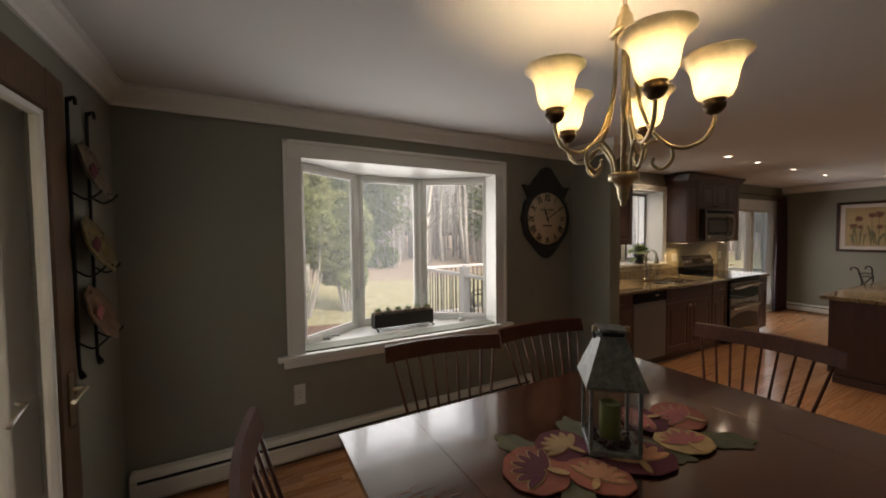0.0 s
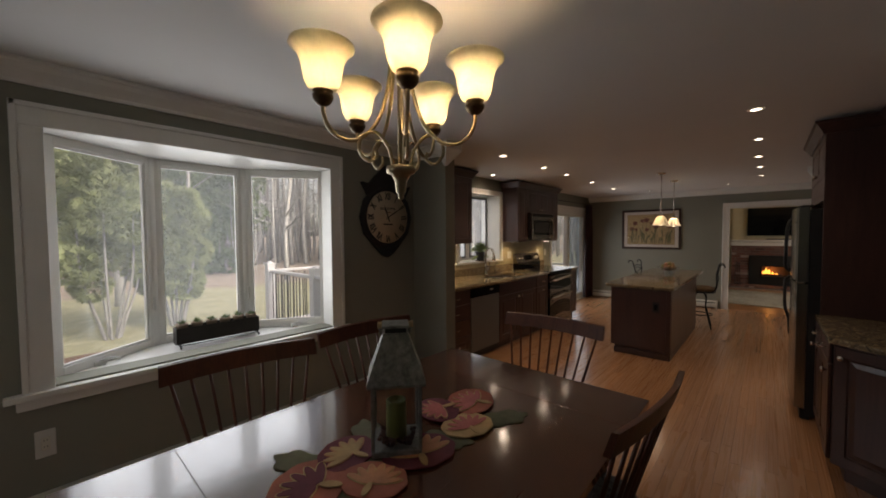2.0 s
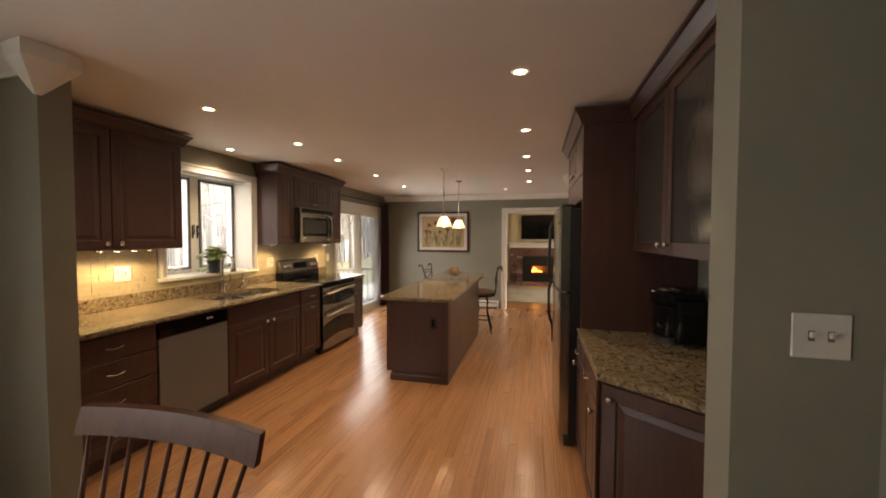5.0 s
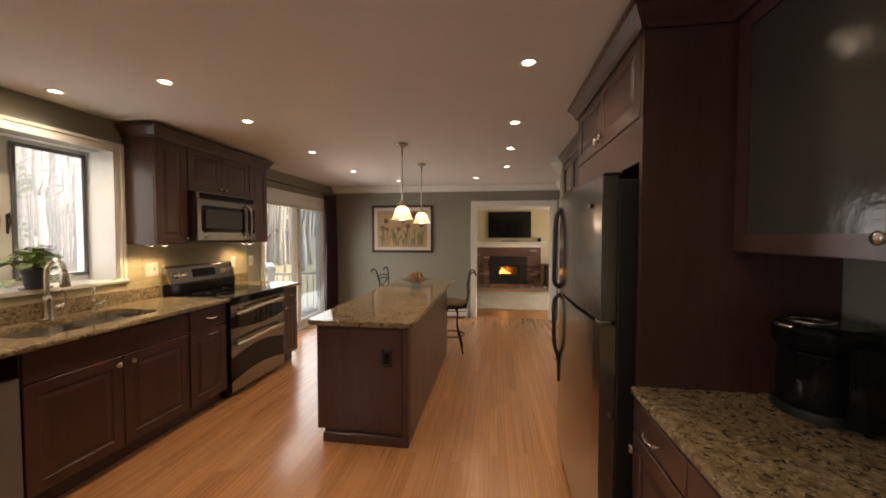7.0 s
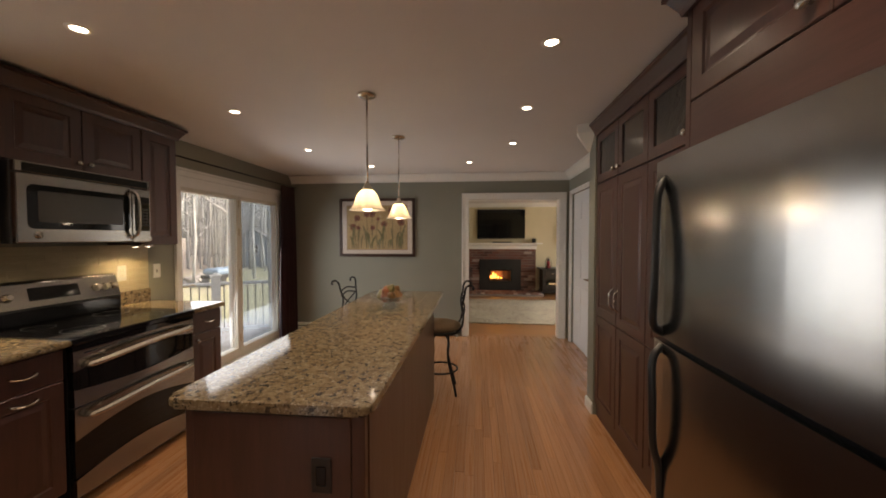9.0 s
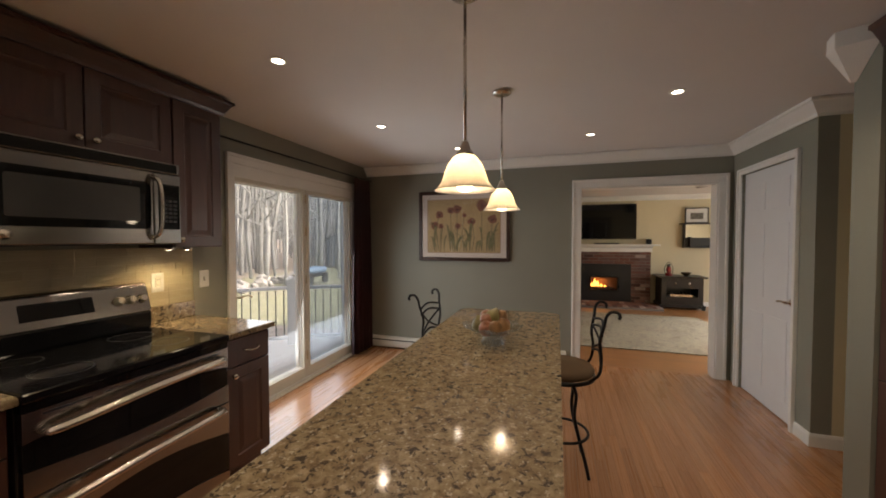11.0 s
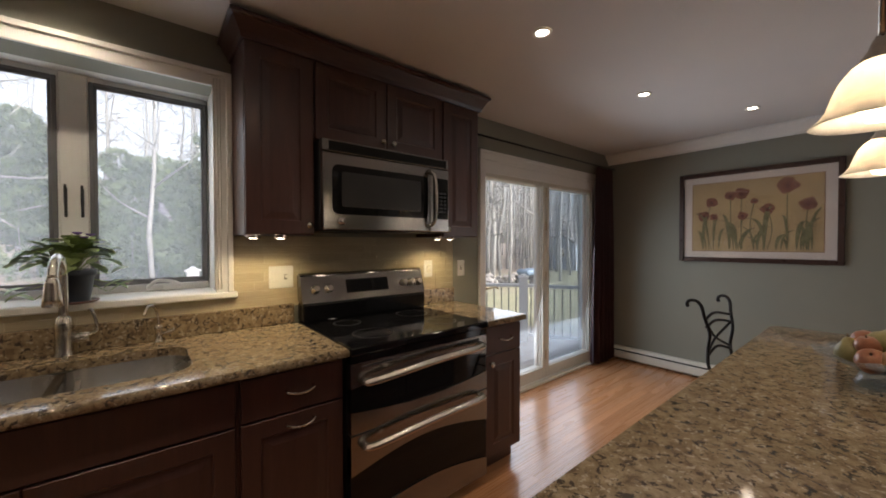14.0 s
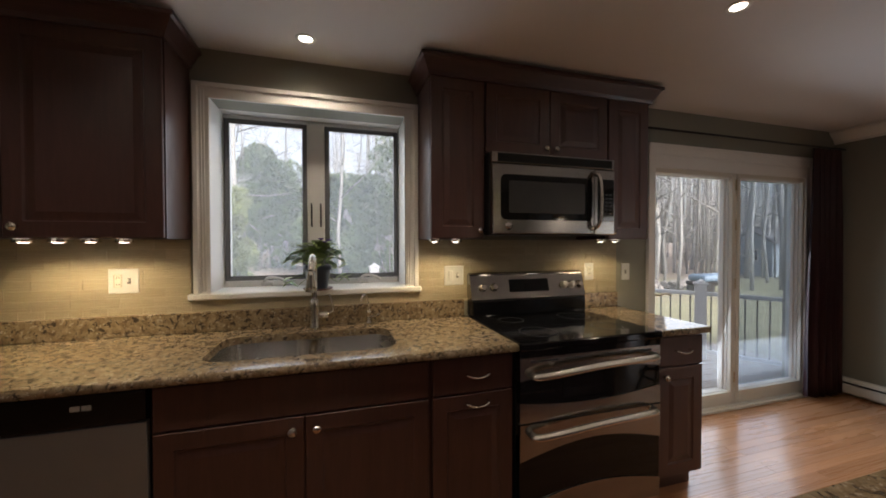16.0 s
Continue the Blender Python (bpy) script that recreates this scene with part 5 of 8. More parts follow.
part("hinge_cap", bx(FX0 + 0.01, FX0 + 0.09, FY - 0.02, FY + 0.06, 1.766, 1.782, 0.006), BLACKP, fr)
part("middle_hinge", bx(FX0 - 0.002, FX0 + 0.05, FY + 0.02, FY + 0.075, 1.132, 1.148, 0.003), NICKEL, fr)
part("badge", bx(6.27, 6.33, FY + 0.083, FY + 0.0865, 1.64, 1.66, 0.001), NICKEL, fd)
part("grille", bx(FX0 + 0.01, FX1 - 0.01, FY - 0.03, FY + 0.03, 0.0, 0.085), BLACKP, fr)

pn = thing("fridge_surround", (6.6, 0.0, 0), "tall dark cherry panels and cabinet around the refrigerator", "cabinet")
part("side_panel", bx(6.095, 6.125, YB + 0.002, 0.362, 0.0, 2.36, 0.002), CHERRY, pn)
part("side_panel", bx(7.205, 7.235, YB + 0.002, 0.362, 0.0, 2.36, 0.002), CHERRY, pn)
part("body", bx(6.126, 7.204, YB + 0.002, 0.342, 1.83, 2.36), CHERRY, pn)
part("valance", bx(6.126, 7.204, 0.343, 0.361, 1.815, 1.995, 0.002), CHERRYX, pn)
for u0, k in ((6.128, 0.49), (6.668, 0.045)):
    door_front(pn, facing(u0, 0.343, 2.0, 0), 0.535, 0.352, knob=(k, 0.05))
solo("cabinet_cornice", run_profile([(4.80, 0.040), (6.094, 0.040), (6.094, 0.366), (7.236, 0.366), (7.236, 0.165), (8.895, 0.165)][::-1], [(-0.0, z) if o == 0 else (-o, z) for o, z in CCROWN]), CHERRYX, "dark cherry cornice over the tall cabinets", "cornice")

# corner cupboard with granite top
lc = thing("corner_cabinet", (5.5, 0.0, 0), "dark cherry base cabinet with an angled end door", "cabinet")
OUT = [(6.092, YB + 0.004), (6.092, 0.365), (5.23, 0.365), (4.82, -0.197), (4.80, -0.197), (4.80, YB + 0.004)]
part("body", prism(OUT, 0.105, 0.862, "z"), CHERRY, lc)
part("plinth", prism([(6.08, YB + 0.01), (6.08, 0.30), (5.26, 0.30), (4.86, -0.24), (4.83, -0.24), (4.83, YB + 0.01)], 0.0, 0.105, "z"), CHERRY, lc)
door_front(lc, facing(5.245, 0.366, 0.735, 0), 0.41, 0.12, "drawer_front", pull=(0.205, 0.06), slab=True)
door_front(lc, facing(5.66, 0.366, 0.735, 0), 0.41, 0.12, "drawer_front", pull=(0.205, 0.06), slab=True)
door_front(lc, facing(5.245, 0.366, 0.12, 0), 0.41, 0.605, knob=(0.05, 0.555))
door_front(lc, facing(5.66, 0.366, 0.12, 0), 0.41, 0.605, knob=(0.36, 0.555))
ang = math.degrees(math.atan2(0.562, 0.41))
door_front(lc, facing(4.825, -0.19, 0.12, ang) @ Matrix.Translation((0, 0.001, 0)), 0.675, 0.735, knob=(0.63, 0.67))
part("worktop", prism([(6.093, YB + 0.003), (6.093, 0.392), (5.205, 0.392), (4.793, -0.18), (4.793, YB + 0.003)], 0.864, TOPZ, "z", bev=0.01), GRANITE, lc, "speckled tan granite top")
part("upstand", bx(4.80, 6.08, YB + 0.004, YB + 0.026, TOPZ + 0.001, 1.02, 0.003), GRANITE, lc)

gc = thing("glass_cabinet", (5.4, -0.15, 1.45), "dark cherry wall cabinet with seeded glass doors", "cabinet")
part("body", bx(4.80, 6.092, YB + 0.004, 0.012, 1.45, 2.36), CHERRY, gc)
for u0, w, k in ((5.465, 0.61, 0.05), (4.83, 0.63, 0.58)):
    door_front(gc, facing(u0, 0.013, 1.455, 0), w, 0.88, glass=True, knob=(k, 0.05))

cm = thing("coffee_maker", (5.94, -0.18, TOPZ), "black single-cup coffee maker on the granite counter", "coffee maker")
cx_, cy_ = 5.94, -0.18
part("base", prism(rounded(cx_ - 0.125, cx_ + 0.12, cy_ - 0.14, cy_ + 0.13, 0.10, 8), TOPZ + 0.001, TOPZ + 0.035, "z", bev=0.006), BLACKP, cm)
part("body", prism(rounded(cx_ - 0.115, cx_ + 0.11, cy_ - 0.13, cy_ + 0.12, 0.10, 8), TOPZ + 0.036, TOPZ + 0.225, "z", bev=0.006), BLACK, cm)
part("brew_head", prism(rounded(cx_ - 0.128, cx_ + 0.122, cy_ - 0.14, cy_ + 0.135, 0.11, 8), TOPZ + 0.226, TOPZ + 0.315, "z", bev=0.022), BLACK, cm)
part("water_tank", prism(rounded(cx_ - 0.185, cx_ - 0.13, cy_ - 0.12, cy_ + 0.05, 0.025), TOPZ + 0.02, TOPZ + 0.27, "z", bev=0.004), DARKGLASS, cm)
part("trim_ring", lathe([(0.062, 0.0), (0.066, 0.006), (0.052, 0.01), (0.05, 0.002)], (cx_, cy_ + 0.045, TOPZ + 0.315), 28, cap=False), NICKEL, cm, "silver ring")
part("lever", tube(spline([(cx_ - 0.06, cy_ + 0.10, TOPZ + 0.30), (cx_, cy_ + 0.145, TOPZ + 0.305), (cx_ + 0.06, cy_ + 0.10, TOPZ + 0.30)]), 0.007, 8), NICKEL, cm)

# pantry
pt = thing("pantry_cupboard", (8.0, -0.1, 0), "tall dark cherry pantry cupboard with glass top doors", "cupboard")
part("body", bx(7.237, 8.895, YB + 0.004, 0.14, 0.0, 2.36), CHERRY, pt)
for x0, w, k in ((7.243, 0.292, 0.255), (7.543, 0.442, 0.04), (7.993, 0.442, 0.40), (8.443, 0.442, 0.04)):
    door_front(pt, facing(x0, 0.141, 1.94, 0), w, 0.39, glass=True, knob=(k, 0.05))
    d = door_front(pt, facing(x0, 0.141, 0.86, 0), w, 1.07)
    d2 = door_front(pt, facing(x0, 0.141, 0.115, 0), w, 0.74)
    pu = tube(spline([(x0 + k, 0.162, 1.13), (x0 + k, 0.19, 1.10), (x0 + k, 0.195, 1.05), (x0 + k, 0.19, 1.0), (x0 + k, 0.162, 0.97)]), 0.006, 8)
    part("pull", pu, NICKEL, d, "satin nickel curved pull")

# ---------------------------------------------------------------- curtain, picture, stools
CURTAIN = plain("burgundy_satin", (0.055, 0.0165, 0.019), 0.35, var=0.2, scale=8, bump=0.15, bscale=300)
ct = thing("curtain", (10.95, YK - 0.1, 0.03), "burgundy satin curtain hanging from a dark rod", "curtain")
bm = bmesh.new()
cols = []
N = 64
for i in range(N + 1):
    u = i / N
    wv = math.sin(u * math.pi * 11)
    col = []
    for j in range(13):
        v = j / 12
        sp = 0.20 + 0.035 * (1 - v) ** 0.7
        col.append(bm.verts.new((10.97 + (u - 0.5) * 2 * sp, YK - 0.10 + wv * (0.018 + 0.028 * (1 - v)) + 0.006 * math.sin(9 * u + 5 * v), 0.03 + v * 2.22)))
    cols.append(col)
for a, b in zip(cols, cols[1:]):
    for j in range(12):
        bm.faces.new((a[j], b[j], b[j + 1], a[j + 1])).smooth = True
bmesh.ops.solidify(bm, geom=bm.faces[:], thickness=0.003)
part("drape", bm, CURTAIN, ct)
part("rod", tube([(8.72, YK - 0.10, 2.265), (11.20, YK - 0.10, 2.265)], 0.008, 10), IRON, ct, "thin black curtain rod")
for x in (8.76, 11.18):
    part("bracket", tube([(x, YK - 0.001, 2.265), (x, YK - 0.10, 2.265)], 0.006, 8), IRON, ct)

pic = thing("framed_picture", (XE - 0.02, 2.68, 1.65), "framed botanical print of red flowers with a pale mat", "picture")
PY0, PY1, PZ0, PZ1 = 2.09, 3.275, 1.205, 2.098
fbm = bmesh.new()
for a, b, c, d in ((PY0, PY0 + 0.042, PZ0, PZ1), (PY1 - 0.042, PY1, PZ0, PZ1), (PY0 + 0.042, PY1 - 0.042, PZ0, PZ0 + 0.042), (PY0 + 0.042, PY1 - 0.042, PZ1 - 0.042, PZ1)):
    bx(XE - 0.032, XE - 0.002, a, b, c, d, 0.005, bm=fbm)
part("frame", fbm, plain("mahogany_frame", (0.045, 0.02, 0.014), 0.3, var=0.2, scale=20), pic, "dark mahogany frame")
part("mat_board", bx(XE - 0.012, XE - 0.003, PY0 + 0.04, PY1 - 0.04, PZ0 + 0.04, PZ1 - 0.04), plain("pink_white_mat", (0.58, 0.50, 0.44), 0.8, var=0.03), pic, "pale pink mat")
AY0, AY1, AZ0, AZ1 = 2.21, 3.155, 1.315, 1.985
part("art_edge", bx(XE - 0.0135, XE - 0.0122, AY0 - 0.006, AY1 + 0.006, AZ0 - 0.006, AZ1 + 0.006), plain("brown_line", (0.25, 0.13, 0.07), 0.8), pic)
part("paper", bx(XE - 0.0155, XE - 0.0137, AY0, AY1, AZ0, AZ1), plain("ochre_wash", (0.40, 0.28, 0.145), 0.85, var=0.18, scale=4), pic, "ochre washed paper")
rng = random.Random(11)
STEMC = plain("olive_paint", (0.17, 0.15, 0.075), 0.85, var=0.4, scale=20)
PETAL = plain("red_petal_paint", (0.20, 0.085, 0.055), 0.85, var=0.5, scale=30)
PETALD = plain("dark_petal_paint", (0.12, 0.04, 0.035), 0.85, var=0.5, scale=30)


def flat_shape(pts, x):
    bm_ = bmesh.new()
    vs = [bm_.verts.new((x, y, z)) for y, z in pts]
    bm_.faces.new(vs)
    ext = bmesh.ops.extrude_face_region(bm_, geom=bm_.faces[:])["geom"]
    bmesh.ops.translate(bm_, verts=[g for g in ext if isinstance(g, bmesh.types.BMVert)], vec=(-0.0006, 0, 0))
    return bm_


layer = 0
for u, v, r in ((0.10, 0.52, 0.045), (0.19, 0.50, 0.03), (0.17, 0.72, 0.045), (0.33, 0.80, 0.04), (0.42, 0.82, 0.05), (0.43, 0.50, 0.035), (0.62, 0.58, 0.045), (0.76, 0.88, 0.065), (0.90, 0.62, 0.05), (0.52, 0.70, 0.025)):
    y, z = AY1 - u * (AY1 - AY0), AZ0 + v * (AZ1 - AZ0)
    bend = rng.uniform(-0.05, 0.05)
    pts = [(y + bend * math.sin(s / 10 * 3.14) , AZ0 + 0.02 + (z - AZ0 - 0.03) * s / 10) for s in range(11)]
    layer += 1
    xs = XE - 0.0157 - layer * 0.00012
    part("painted_stem", flat_shape([(a + 0.004, b) for a, b in pts] + [(a - 0.004, b) for a, b in pts[::-1]], xs), STEMC, pic)
    n = 20
    for k in range(6):
        a = k * 1.047 + u * 7
        qy, qz, rr = y + r * 0.55 * math.cos(a), z + r * 0.5 * math.sin(a), r * (0.62 if k % 2 else 0.75)
        part("painted_petal", flat_shape([(qy + rr * (0.86 + 0.14 * math.sin(q * 6.283 / n * 3 + k)) * math.cos(q * 6.283 / n), qz + rr * (0.86 + 0.14 * math.sin(q * 6.283 / n * 3 + k)) * math.sin(q * 6.283 / n)) for q in range(n)], xs - 0.0008 - k * 0.00015), PETAL, pic)
    part("painted_heart", flat_shape([(y + r * 0.4 * (0.8 + 0.2 * math.sin(q * 6.283 / n * 4)) * math.cos(q * 6.283 / n), z - r * 0.1 + r * 0.4 * math.sin(q * 6.283 / n)) for q in range(n)], xs - 0.0019), PETALD, pic)
for i in range(34):
    y = AY0 + 0.06 + (AY1 - AY0 - 0.12) * rng.random()
    L, d, w = rng.uniform(0.12, 0.40), rng.choice((-1, 1)) * rng.uniform(0.03, 0.14), rng.uniform(0.007, 0.017)
    mid = [(y + d * (s / 8) ** 2, AZ0 + 0.015 + L * math.sin(s / 8 * 1.7)) for s in range(9)]
    mid = [(min(max(a, AY0 + 0.02), AY1 - 0.02), b) for a, b in mid]
    part("painted_leaf", flat_shape([(a + w * math.sin(3.14 * (k + 0.5) / 9), b) for k, (a, b) in enumerate(mid)] + [(a - w * math.sin(3.14 * (8.5 - k) / 9), b) for k, (a, b) in enumerate(mid[::-1])], XE - 0.0175 - i * 0.00006), STEMC, pic)
gl = part("glazing", bx(XE - 0.0245, XE - 0.0225, PY0 + 0.04, PY1 - 0.04, PZ0 + 0.04, PZ1 - 0.04), GLASS, pic)
gl.visible_shadow = False

SEATC = plain("tan_suede", (0.16, 0.105, 0.06), 0.85, var=0.15, scale=18, bump=0.2, bscale=300)


def bar_stool(at, turn):
    """Drawn facing local +y."""
    s = thing("bar_stool", (0, 0, 0), "black wrought-iron bar stool with a tan padded seat", "stool", "stools at the island")
    part("seat", lathe([(0.0, 0.60), (0.16, 0.60), (0.19, 0.615), (0.2, 0.64), (0.185, 0.665), (0.12, 0.685), (0.0, 0.69)], n=32, cap=False), SEATC, s, "tan padded round seat")
    part("seat_ring", lathe([(0.195, 0.585), (0.205, 0.59), (0.205, 0.612), (0.192, 0.612), (0.192, 0.586)], n=32, cap=False), IRON, s)
    for a in (45, 135, 225, 315):
        c, q = math.cos(radians(a)), math.sin(radians(a))
        part("leg", tube(spline([(0.05 * c, 0.05 * q, 0.59), (0.11 * c, 0.11 * q, 0.5), (0.10 * c, 0.10 * q, 0.36), (0.13 * c, 0.13 * q, 0.24), (0.18 * c, 0.18 * q, 0.1), (0.21 * c, 0.21 * q, 0.0)]), 0.011, 8), IRON, s)
    ring = [(0.165 * math.cos(k * math.pi / 16), 0.165 * math.sin(k * math.pi / 16), 0.22) for k in range(33)]
    part("foot_ring", tube(ring, 0.009, 8), IRON, s)
    for sx in (-1, 1):
        pts = [(0.13 * sx, -0.14, 0.60), (0.15 * sx, -0.20, 0.66), (0.135 * sx, -0.215, 0.76), (0.14 * sx, -0.205, 0.86), (0.16 * sx, -0.225, 0.96), (0.172 * sx, -0.235, 1.02), (0.18 * sx, -0.26, 1.05), (0.185 * sx, -0.295, 1.048), (0.185 * sx, -0.308, 1.025), (0.183 * sx, -0.30, 1.01)]
        part("back_post", tube(spline(pts), 0.0095, 8), IRON, s)
    for z, y in ((0.955, -0.222), (0.91, -0.214)):
        part("back_rail", tube(spline([(-0.155, y, z - 0.012), (0, y - 0.02, z + 0.012), (0.155, y, z - 0.012)]), 0.008, 8), IRON, s)
    part("back_rail", tube(spline([(-0.135, -0.212, 0.735), (0, -0.225, 0.765), (0.135, -0.212, 0.735)]), 0.008, 8), IRON, s)
    for sx in (-1, 1):
        part("back_cross", tube(spline([(-0.136 * sx, -0.213, 0.75), (0.0, -0.235, 0.815), (0.145 * sx, -0.212, 0.905)]), 0.0075, 8), IRON, s)
    s.matrix_basis = pose(*at, 0, 0, turn)
    return s


bar_stool((9.27, 1.50, 0.0), 5)
bar_stool((9.50, 2.30, 0.0), 170)

# ---------------------------------------------------------------- dining room
TZ = 0.81
TABLE_GAP = 0.0004
tb = thing("dining_table", (2.84, 1.65, 0), "polished cherry dining table with two leaves", "table")
TX0, TX1, TY0, TY1 = 1.93, 3.745, 1.07, 2.235
part("tabletop", bx(TX0, 2.236 - TABLE_GAP, TY0, TY1, TZ - 0.026, TZ, 0.0012, seg=2), TABLE, tb)
part("leaf", bx(2.236, 3.435 - TABLE_GAP, TY0, TY1, TZ - 0.026, TZ, 0.0012, seg=2), TABLE, tb)
part("leaf", bx(3.435, TX1, TY0, TY1, TZ - 0.026, TZ, 0.0012, seg=2), TABLE, tb)
for y in (TY0 + 0.14, TY1 - 0.165):
    part("apron", bx(TX0 + 0.2, TX1 - 0.2, y, y + 0.025, TZ - 0.11, TZ - 0.027, 0.002), TABLE, tb)
for x in (TX0 + 0.14, TX1 - 0.165):
    part("apron", bx(x, x + 0.025, TY0 + 0.14, TY1 - 0.14, TZ - 0.11, TZ - 0.027, 0.002), TABLE, tb)
for x in (TX0 + 0.17, TX1 - 0.17):
    for y in (TY0 + 0.17, TY1 - 0.17):
        bm = bmesh.new()
        a = bx(x - 0.04, x + 0.04, y - 0.04, y + 0.04, 0.0, TZ - 0.028)
        for v in a.verts:
            if v.co.z < 0.1:
                v.co.x, v.co.y = x + (v.co.x - x) * 0.6, y + (v.co.y - y) * 0.6
        part("leg", a, CHAIRW, tb)


def windsor():
    """A spindle-back chair facing local +y, seat centre over the origin."""
    c = thing("dining_chair", (0, 0, 0), "dark cherry spindle-back dining chair", "chair", "chairs round the table")
    sb = prism([(0.25 * math.copysign(abs(math.cos(a)) ** 0.6, math.cos(a)), 0.225 * math.copysign(abs(math.sin(a)) ** 0.65, math.sin(a))) for a in (2 * math.pi * k / 28 for k in range(28))], 0.435, 0.468, "z", bev=0.008)
    part("seat", sb, CHAIRW, c)
    for sx in (-1, 1):
        for sy in (-1, 1):
            top_, bot = Vector((0.165 * sx, 0.13 * sy, 0.437)), Vector((0.225 * sx, 0.20 * sy, 0.0))
            pts = [top_.lerp(bot, t) for t in (0, 0.25, 0.5, 0.75, 1)]
            part("leg", tube(pts, 0.018, 10, r2=0.013), CHAIRW, c)
        part("stretcher", tube([(0.195 * sx, -0.165, 0.2), (0.195 * sx, 0.165, 0.2)], 0.010, 8), CHAIRW, c)
    part("stretcher", tube([(-0.195, 0, 0.2), (0.195, 0, 0.2)], 0.010, 8), CHAIRW, c)

    def crest(u, z):
        lean = (z - 0.45) * 0.26
        return Vector((u, -0.19 - lean + 0.03 * (u / 0.33) ** 2, z))
    n = 16
    bm = bmesh.new()
    rows = []
    for i in range(n + 1):
        u = -0.345 + 0.69 * i / n
        k = (u / 0.345) ** 2
        z0, z1 = 0.905 - 0.0 * k, 0.985 + 0.006 * (1 - k)
        z0 += 0.006 * (1 - k)
        f0, f1 = crest(u, z0), crest(u, z1)
        rows.append([bm.verts.new(q) for q in (f0 + Vector((0, 0.012, 0)), f1 + Vector((0, 0.008, 0)), f1 - Vector((0, 0.014, -0.004)), f0 - Vector((0, 0.012, 0)))])
    for a, b in zip(rows, rows[1:]):
        for k in range(4):
            bm.faces.new((a[k], a[(k + 1) % 4], b[(k + 1) % 4], b[k]))
    bm.faces.new(rows[0]), bm.faces.new(rows[-1])
    bmesh.ops.bevel(bm, geom=[e for e in bm.edges if e.calc_length() > 0.03 and len(e.link_faces) == 2 and e.calc_face_angle(0) > 0.6], offset=0.005, segments=2, affect="EDGES")
    part("crest_rail", bm, CHAIRW, c)
    for i in range(9):
        u = -0.295 + 0.59 * i / 8
        a = Vector((u * 0.70, -0.185 + 0.03 * (u / 0.3) ** 2, 0.462))
        b = crest(u * 1.04, 0.925)
        part("spindle", tube([a, a.lerp(b, 0.35), b], 0.0105 if i in (0, 8) else 0.0085, 8, r2=0.0065), CHAIRW, c)
    return c


ch = windsor()
CHAIRS = [((2.572, 2.32, 0), 172), ((3.34, 2.32, 0), 177), ((3.935, 1.767, 0), 90), ((3.39, 1.27, 0), -5), ((1.925, 1.88, 0), -92)]
ch.matrix_basis = pose(*CHAIRS[0][0], 0, 0, CHAIRS[0][1])
for at, turn in CHAIRS[1:]:
    copy_thing(ch, pose(*at, 0, 0, turn))
cu = solo("seat_cushion", moved(prism(rounded(-0.2, 0.2, -0.19, 0.2, 0.05), 0.0, 0.03, "z", bev=0.012), pose(3.39, 1.27, 0.470, 0, 0, -5)),
          plain("black_white_print", (0.12, 0.12, 0.13), 0.9, var=0.9, scale=40, bump=0.2), "patterned grey seat cushion on a dining chair", "cushion")

# table runner of appliqued pumpkins
rn = thing("table_runner", (2.8, 1.63, TZ), "table runner of orange and plum felt pumpkins", "table runner")
FELT = {k: plain(k + "_felt", c, 0.95, var=0.25, scale=25, bump=0.5, bscale=400) for k, c in
        (("orange", (0.36, 0.115, 0.075)), ("plum", (0.15, 0.035, 0.05)), ("gold", (0.46, 0.31, 0.15)), ("rose", (0.42, 0.13, 0.12)), ("leaf", (0.13, 0.13, 0.075)), ("peach", (0.50, 0.24, 0.13)))}
lift = 0


def blob(cx, cy, rx, ry, turn, n=30, lobes=0, amp=0.0):
    out = []
    for k in range(n):
        a = 2 * math.pi * k / n
        r = 1 + amp * math.cos(lobes * a)
        p_, q_ = rx * r * math.cos(a), ry * r * math.sin(a)
        t_ = radians(turn)
        out.append((cx + p_ * math.cos(t_) - q_ * math.sin(t_), cy + p_ * math.sin(t_) + q_ * math.cos(t_)))
    return out


for cx, cy, turn in ((2.49, 1.82, 110), (2.742, 1.80, 60), (3.18, 1.475, -30), (2.905, 1.555, -60), (2.48, 1.545, 230), (2.70, 1.66, 10)):
    part("felt_leaf", prism(blob(cx, cy, 0.10, 0.055, turn, 40, 6, 0.12), TZ + 0.0008, TZ + 0.004, "z"), FELT["leaf"], rn)
